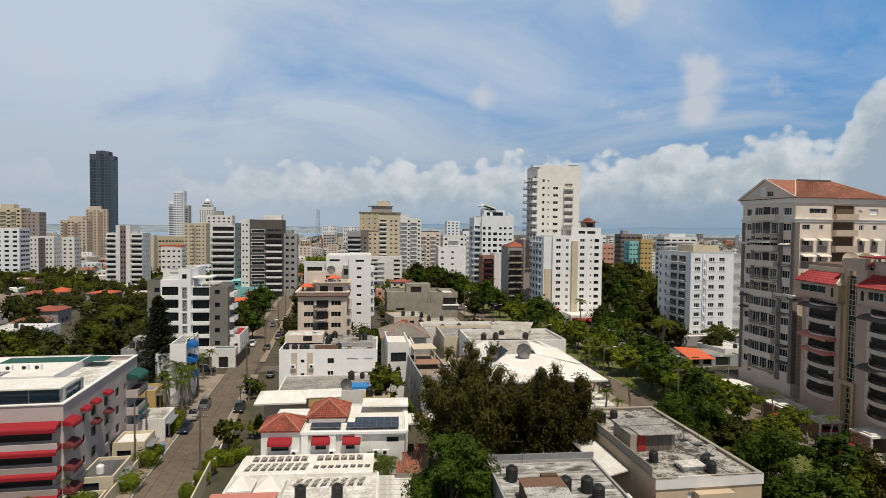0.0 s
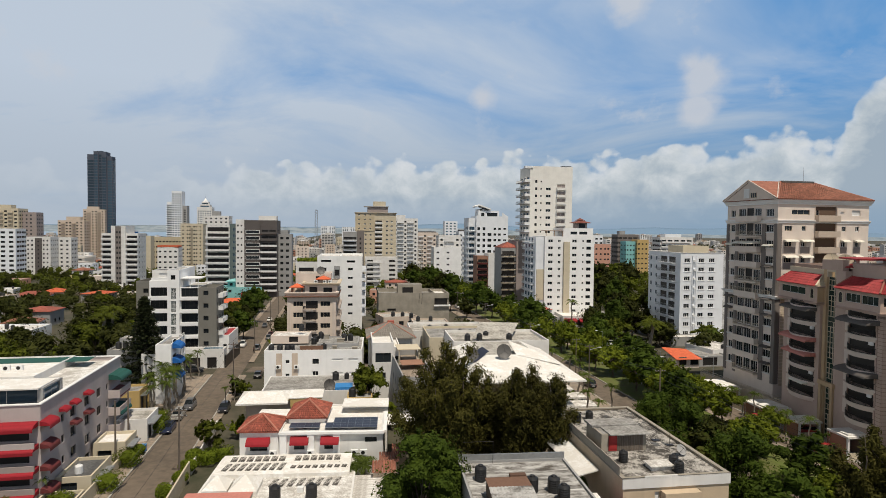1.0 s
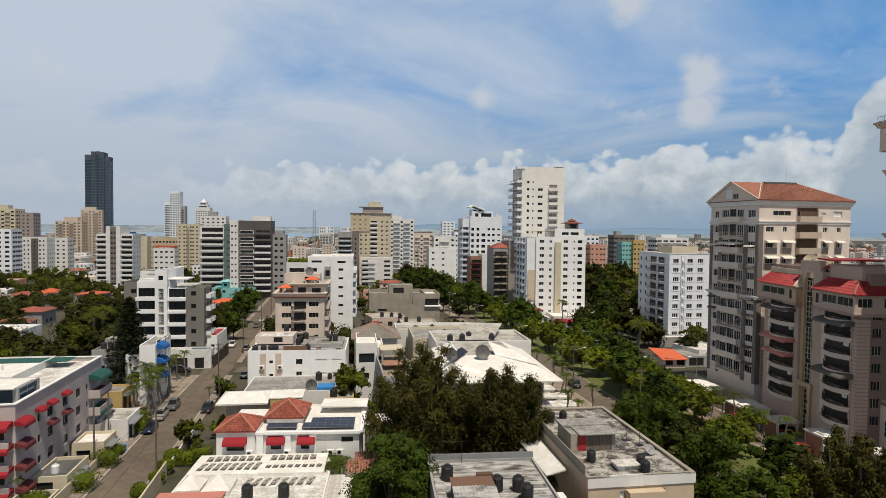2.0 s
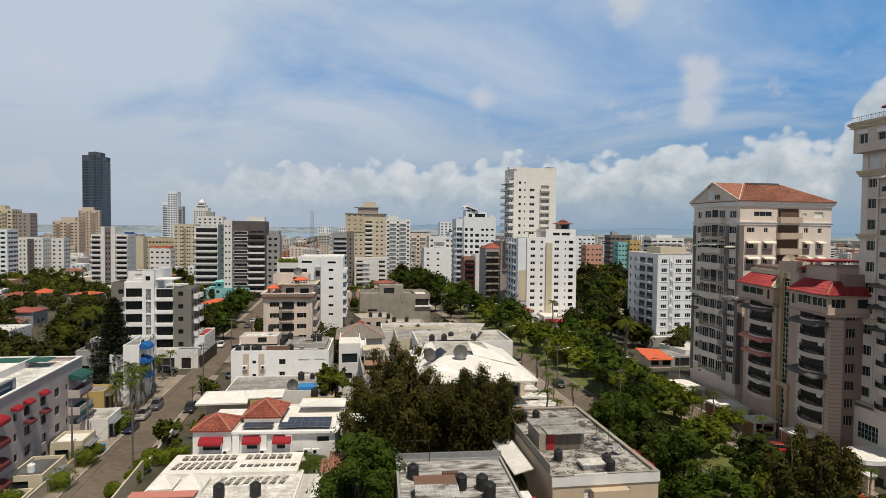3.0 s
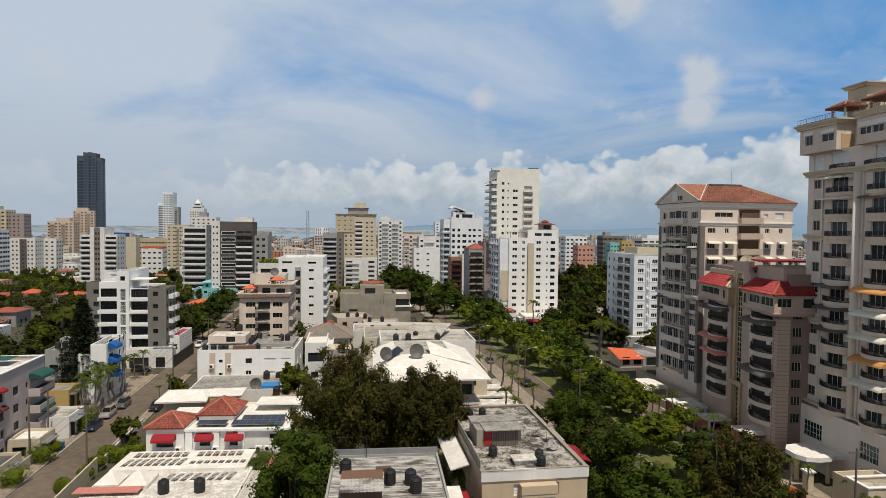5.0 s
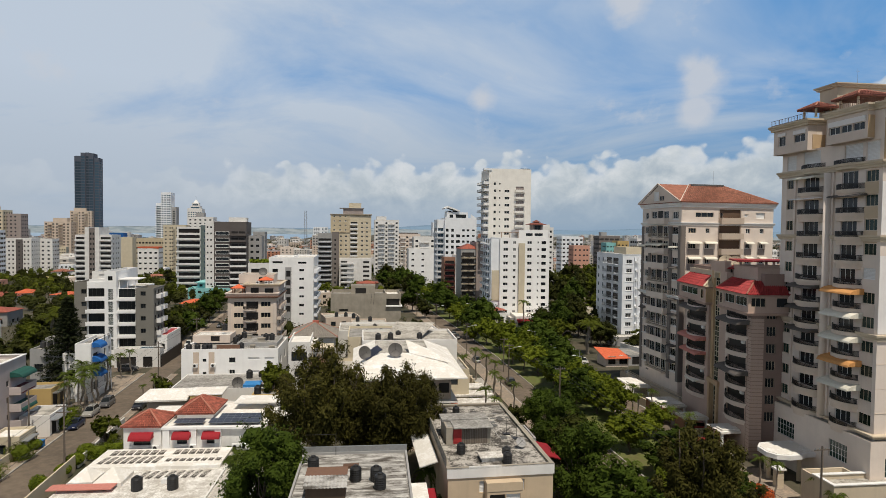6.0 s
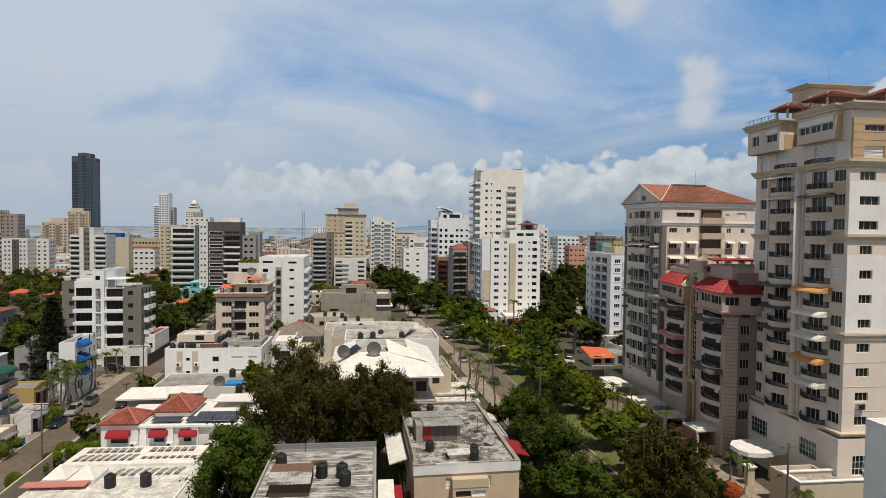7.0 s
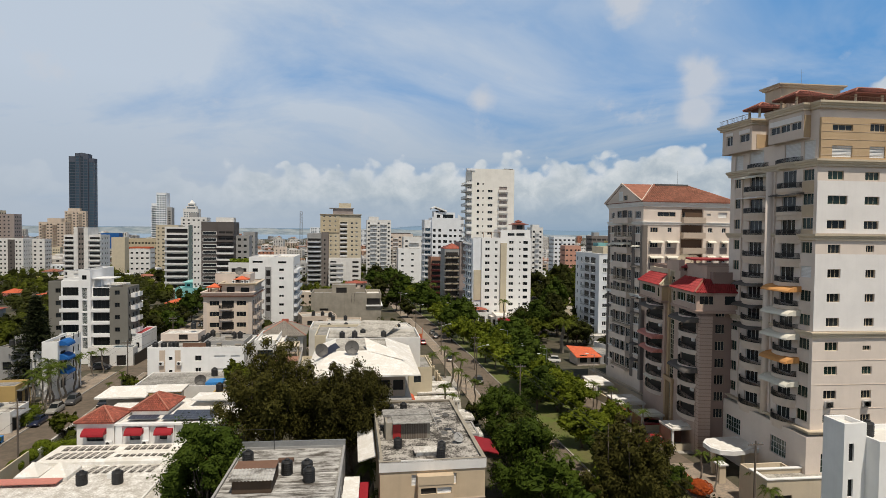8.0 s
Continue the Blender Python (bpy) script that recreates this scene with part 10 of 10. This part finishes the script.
def wire(a, b, sag=0.6, label="thin black overhead wire between poles"):
    g = Geo()
    a, b = Vector(a), Vector(b)
    pts = [a.lerp(b, i / 8) - Vector((0, 0, sag * 4 * (i / 8) * (1 - i / 8))) for i in range(9)]
    for p in pts:
        g.v += [(p.x - 0.018, p.y, p.z - 0.012), (p.x + 0.018, p.y, p.z - 0.012), (p.x, p.y, p.z + 0.018)]
    for i in range(8):
        g.f += [(3 * i + j, 3 * i + (j + 1) % 3, 3 * i + 3 + (j + 1) % 3, 3 * i + 3 + j) for j in range(3)]
    ob = part("overhead_wire", g, "black_plastic")
    return tagged(ob, label, "wire", "overhead wires")


LEFT = [(-31.0, 75.5, 9.5), (-40.3, 121.0, 10.0), (-48.5, 160.0, 10.0), (-57.0, 203.0, 10.0), (-66.0, 245.0, 10.0), (-22.0, 30.0, 9.5)]
WEST = [(-41.9, 80.0, 9.0), (-43.6, 86.5, 8.6)]
RIGHT = [(41.6, 103.0, 9.5), (34.9, 126.7, 9.5), (26.8, 160.0, 9.5), (17.5, 205.0, 10.0), (53.0, 40.0, 9.5), (35.2, 141.0, 8.5), (8.6, 250.0, 10.0), (64.0, 63.5, 9.0)]
for i, (x, y, h) in enumerate(LEFT):
    utility_pole(x, y, h, 2 if i < 3 else 1, 0.0)
for x, y, h in WEST:
    utility_pole(x, y, h, 0, 0.0, label="slim weathered wooden pole beside the pavement")
for i, (x, y, h) in enumerate(RIGHT):
    utility_pole(x, y, h, 1, 2.2 if i in (1, 2, 3, 6) else 0.0, label="grey pole with a lamp arm beside the avenue" if i in (1, 2, 3, 6) else "weathered wooden utility pole with wires")
for row in (sorted(LEFT, key=lambda p: p[1]), sorted(RIGHT[:5] + RIGHT[6:7], key=lambda p: p[1])):
    for (xa, ya, ha), (xb, yb, hb) in zip(row, row[1:]):
        for u, dz in ((-0.9, 0.25), (0.4, 0.25), (0.9, -1.6)):
            wire((xa + u, ya, ground_z(xa, ya) + ha - 0.5 + dz), (xb + u, yb, ground_z(xb, yb) + hb - 0.5 + dz), 0.8)
for x, y, h in ((49.0, 118.0, 8.5), (44.5, 152.0, 8.5), (60.5, 124.0, 7.5), (30.5, 214.0, 9.0), (47.4, 130.0, 8.0), (50.8, 128.0, 8.0)):
    t = thing("street_lamp", pose(x, y, ground_z(x, y), 0, 0, 190), "slim grey street lamp with one arm", "street lamp", "lamps in the green strip")
    part("pole", Geo().tube((0, 0, -0.2), (0, 0, h), 0.09, 0.06, 8), "grey_metal", t)
    part("lamp_arm", Geo().tube((0, 0, h - 0.1), (1.5, 0, h + 0.25), 0.035, 0.03), "grey_metal", t)
    part("lamp_head", Geo().box(1.4, -0.14, h + 0.2, 2.1, 0.14, h + 0.32), "white_metal", t)


# ---- low houses and woods that fill the distance ----
DETAIL[0] = False
random.seed(77)
ROOFS = ["white_roof", "pale_roof", "grey_roof", "bright_roof", "pale_roof", "white_roof"]
PALE = ["white_wall", "cream_wall", "cool_white", "beige_wall", "grey_wall", "rose_wall"]
WALLS = ["white_wall", "cream_wall", "rose_wall", "white_wall", "bright_white", "grey_wall", "bright_white", "cool_white", "cool_white", "beige_wall", "white_wall", "yellow_wall", "coral_wall"]


def clear(x, y, r, near=0.0):
    if abs(x - street_x(y)) < r + 5.5 and y < 420:
        return False
    if -(r + 7) < x - avenue_x(y) < r + 22 and y < 420:
        return False
    return all((x - a) ** 2 + (y - b) ** 2 > (r + c + near) ** 2 for a, b, c in FOOT)


def small_house(x, y, w, d, h, mat, roof, tile, yaw):
    B = building(x, y, {True: "low house with a red tiled roof among trees", False: "low flat-roofed house among trees"}[tile], yaw, w, d, name="house", group="houses among the trees")
    n = max(1, int(h / 3))
    block(B, 0, 0, 0, w, d, h, mat, f=grid([w * 0.15, w * 0.45, w * 0.72], 1.4, 1.3, 1.2, 3.0, n, "dark"), r=grid([d * 0.3, d * 0.6], 1.3, 1.3, 1.2, 3.0, n, "dark"), roof=roof, parapet=0.0 if tile else 0.4)
    if tile:
        hip_roof(B, 0, 0, h, w, d, random.uniform(1.2, 2.0), random.choice(["tile_orange", "tile_red", "tile_brown"]), 0.5)
    return B


# turquoise-roofed house and an orange-roofed one at the far end of the street
B = building(-116.0, 309.0, "house with a turquoise roof and a crimson awning", 11, 22, 12, name="house")
base = B.matrix_basis.translation.z
block(B, 0, 0, 0, 22, 12, 5.6, "teal_wall", f=grid([1.5, 5, 15, 18.5], 1.6, 1.4, 3.2, 3.0, 1, "dark"), roof="teal_wall", parapet=0.3)
block(B, 4, 4, 5.6, 13, 8, 3.0, "teal_wall", f=grid([1, 4, 7, 10], 1.6, 1.3, 0.8, 3.0, 1, "dark"), roof="teal_wall", parapet=0.2)
hip_roof(B, 3.4, 3.0, 8.8, 15, 9, 1.4, "teal_wall", 0.6)
awning(B, pose(12.0, -0.05, 3.6), 8.0, 5.0, 1.6, "red_canvas", "crimson fabric awning", 0.4)
B = building(-97.0, 258.0, "low cream house under an orange tile roof", 11, 14, 9, name="house")
block(B, 0, 0, 0, 14, 9, 3.4, "cream_wall", f=grid([1.5, 5, 9], 1.6, 1.4, 1.0, 3.0, 1, "dark"), parapet=0.0)
hip_roof(B, 0, 0, 3.4, 14, 9, 1.6, "tile_orange", 0.6)
# low shops at the foot of the tall white blocks
B = building(47.5, 219.5, "long low white shop row with red awnings", 4, 26, 12, name="shop_row")
block(B, 0, 0, 0, 26, 12, 3.8, "white_wall", f=grid([1, 5, 9, 13, 17, 21], 2.6, 2.2, 0.6, 3.0, 1, "open"), roof="bright_roof", parapet=0.4)
for u in (0.4, 6.0):
    awning(B, pose(u, -0.05, 3.3), 4.6, 2.2, 0.8, "red_canvas", "red fabric awning", 0.3)
for x_, y_, lab in ((50.2, 177.4, "white car parked behind the trees"), (53.4, 179.2, "white car parked behind the trees")):
    car(x_, y_, 80, "white", "suv", lab)

spots = []
for _ in range(2600):
    y = 150 + 1150 * random.random() ** 1.25
    half = y * 0.80 + 25
    x = 12 + random.uniform(-half, half)
    w, d = random.uniform(8, 15), random.uniform(8, 13)
    r = max(w, d) * 0.6
    wooded = y < 420 and (x < street_x(y) or x > avenue_x(y) + 20)
    if not clear(x + w / 2, y + d / 2, r, 1.0) or (wooded and random.random() < 0.42):
        continue
    h = random.choice([3.4, 3.6, 6.4, 6.6, 9.4]) if y < 420 else random.choice([4, 4, 6.5, 6.5, 9.5, 12.5])
    if y > 560 and random.random() < 0.07:
        h = random.uniform(17, 26)
    if wooded:
        h = random.choice([3.4, 3.6, 5.5])
    tile = h < 8 and random.random() < (0.30 if y < 420 else 0.22) and (wooded or y > 300) and not (x > avenue_x(y) and y < 230)
    small_house(x, y, w, d, h, random.choice(WALLS if h < 7 else PALE), random.choice(ROOFS), tile, YAW + random.choice([0, 0, -6, 6, 12]))
    if not tile and y < 330:
        for k in range(random.choice([1, 2, 3])):
            u, v = random.uniform(1.5, w - 1.5), random.uniform(1.5, d - 1.5)
            p = pose(x, y, 0, 0, 0, YAW) @ Vector((u, v, 0))
            tank(p.x, p.y, ground_z(x, y) - 0.3 + h, 1.0)
    spots.append((x, y))
    if len(spots) > 330:
        break

# woods: ground cover of small crowns, too many to count
random.seed(78)
T_ = []
protos = (M1, M2, M3)
count = 0
for _ in range(9000):
    y = 145 + 330 * random.random() ** 1.1
    half = y * 0.80 + 20
    x = 12 + random.uniform(-half, half)
    if y > 520 or not clear(x, y, 1.5):
        continue
    dense = x < street_x(y) - 8 or x > avenue_x(y) + 24
    if not dense and random.random() < 0.6:
        continue
    if any((x - a) ** 2 + (y - b) ** 2 < 16 for a, b in T_):
        continue
    T_.append((x, y))
    place(random.choice((M2, M2, M1) if x < street_x(y) else protos), x, y, random.uniform(0, 360), random.uniform(0.7, 1.15), random.uniform(0.65, 1.05))
    count += 1
    if count >= 150:
        break


def woods(name, seed, n, y0, y1, label, size=0.95, leaves=90, mat="leaf_mid", span=None, near=0.0):
    random.seed(seed)
    g = Geo()
    done = 0
    for _ in range(n * 12):
        y = y0 + (y1 - y0) * random.random()
        half = y * 0.82 + 30
        x = random.uniform(*span) if span else 12 + random.uniform(-half, half)
        if not clear(x, y, 1.6, near):
            continue
        z = ground_z(x, y)
        r, h = random.uniform(2.5, 5.0), random.uniform(5, 9.5)
        lumps = [Vector((random.gauss(0, 0.36), random.gauss(0, 0.36), random.uniform(0.1, 0.85))) for _ in range(6)]
        if y0 < 500:
            core(g, Vector((x, y, z + h * 0.48)), r * 0.55, h * 0.34)
        for k in range(leaves):
            v = Vector((random.gauss(0, 1), random.gauss(0, 1), random.gauss(0, 0.8))).normalized() * random.uniform(0.35, 0.6) + random.choice(lumps)
            p = Vector((x + v.x * r, y + v.y * r, z + h * 0.25 + v.z * h * 0.55))
            leaf(g, p, size, long=1.3, out=v.normalized())
        done += 1
        if done >= n:
            break
    return tagged(part(name, g, mat), label, "woods", kind="stuff")


woods("woods", 81, 1000, 300, 620, "green tree crowns that fill the gaps between houses")
woods("woods", 82, 3000, 600, 2100, "far green tree crowns between the buildings", 1.7, 42, "leaf_dark")
woods("woods", 86, 260, 190, 440, "dark dense trees among the low houses", 0.9, 130, "leaf_dark", (-340, -72))
woods("woods", 83, 330, 145, 330, "green undergrowth and small crowns between houses", 0.66, 240, "leaf_dark", near=1.5)
woods("woods", 85, 150, 98, 200, "dark dense garden trees beyond the street houses", 0.5, 420, "leaf_dark", (-190, -73))


# the far city: low blocks, too many and too small to tell apart
random.seed(84)
g, gw = Geo(), Geo()
for _ in range(1150):
    y = 560 + 1900 * random.random() ** 1.3
    half = y * 0.80 + 40
    x = 12 + random.uniform(-half, half)
    if y > 2250 and x < -0.18 * y or not clear(x, y, 6):
        continue
    w, d, h = random.uniform(9, 30), random.uniform(10, 20), random.choice([4, 4, 6, 7, 8, 10, 12, 15])
    if random.random() < 0.045:
        w, h = random.uniform(14, 22), random.uniform(22, 36)
    z = ground_z(x, y) - 0.5
    g.box(x, y, z, x + w, y + d, z + h)
    g.box(x + w * 0.3, y + d * 0.3, z + h, x + w * 0.6, y + d * 0.7, z + h + 2.2)
    if random.random() < 0.5:
        g.box(x + w * 0.62, y + d * 0.2, z + h, x + w * 0.9, y + d * 0.5, z + h + random.uniform(0.8, 3.0))
    pitch, share = random.uniform(3.0, 6.5), random.uniform(0.3, 0.75)
    for k in range(int(h / 3)):
        n = max(2, int(w / pitch))
        for i in range(n):
            u = x + w * (i + 0.25) / n
            gw.quad((u, y - 0.06, z + 1.2 + 3 * k), (u + w * share / n, y - 0.06, z + 1.2 + 3 * k), (u + w * share / n, y - 0.06, z + 2.7 + 3 * k), (u, y - 0.06, z + 2.7 + 3 * k))
m_, n_, l_, b_, o_ = material("far_walls")
q = n_.new("ShaderNodeNewGeometry")
l_.new(mix(n_, l_, 0.25, ramp(n_, l_, q.outputs["Random Per Island"], [(0.0, (0.62, 0.61, 0.60)), (0.22, (0.42, 0.38, 0.33)), (0.4, (0.74, 0.74, 0.74)), (0.58, (0.26, 0.25, 0.25)), (0.72, (0.66, 0.65, 0.63)), (0.86, (0.46, 0.36, 0.28)), (0.95, (0.42, 0.17, 0.10)), (1.0, (0.30, 0.29, 0.28))]), noise_fac(n_, l_, 0.2, 4), "OVERLAY"), b_.inputs["Base Color"])
b_.inputs["Roughness"].default_value = 0.9
ob = tagged(part("far_city", g, "far_walls"), "far white and cream low city blocks", "city blocks", kind="stuff")
tagged(part("far_windows", gw, "dark_glass", ob), kind="stuff")

# ---- lattice mast far off ----
t = thing("lattice_mast", pose(-212, 980, ground_z(-212, 980)), "slim far lattice radio mast", "mast")
g = Geo()
for k in range(16):
    z0, z1 = k * 4.6, (k + 1) * 4.6
    w0 = 2.4 - 0.05 * k
    for sx, sy in ((-1, -1), (1, -1), (1, 1), (-1, 1)):
        g.tube((sx * w0, sy * w0, z0), (sx * w0, sy * w0, z1), 0.22, 0.22, 4, False)
    g.tube((-w0, -w0, z0), (w0, -w0, z1), 0.14, 0.14, 4, False)
    g.tube((-w0, -w0, z1), (w0, -w0, z1), 0.14, 0.14, 4, False)
part("lattice", g, "grey_metal", t)
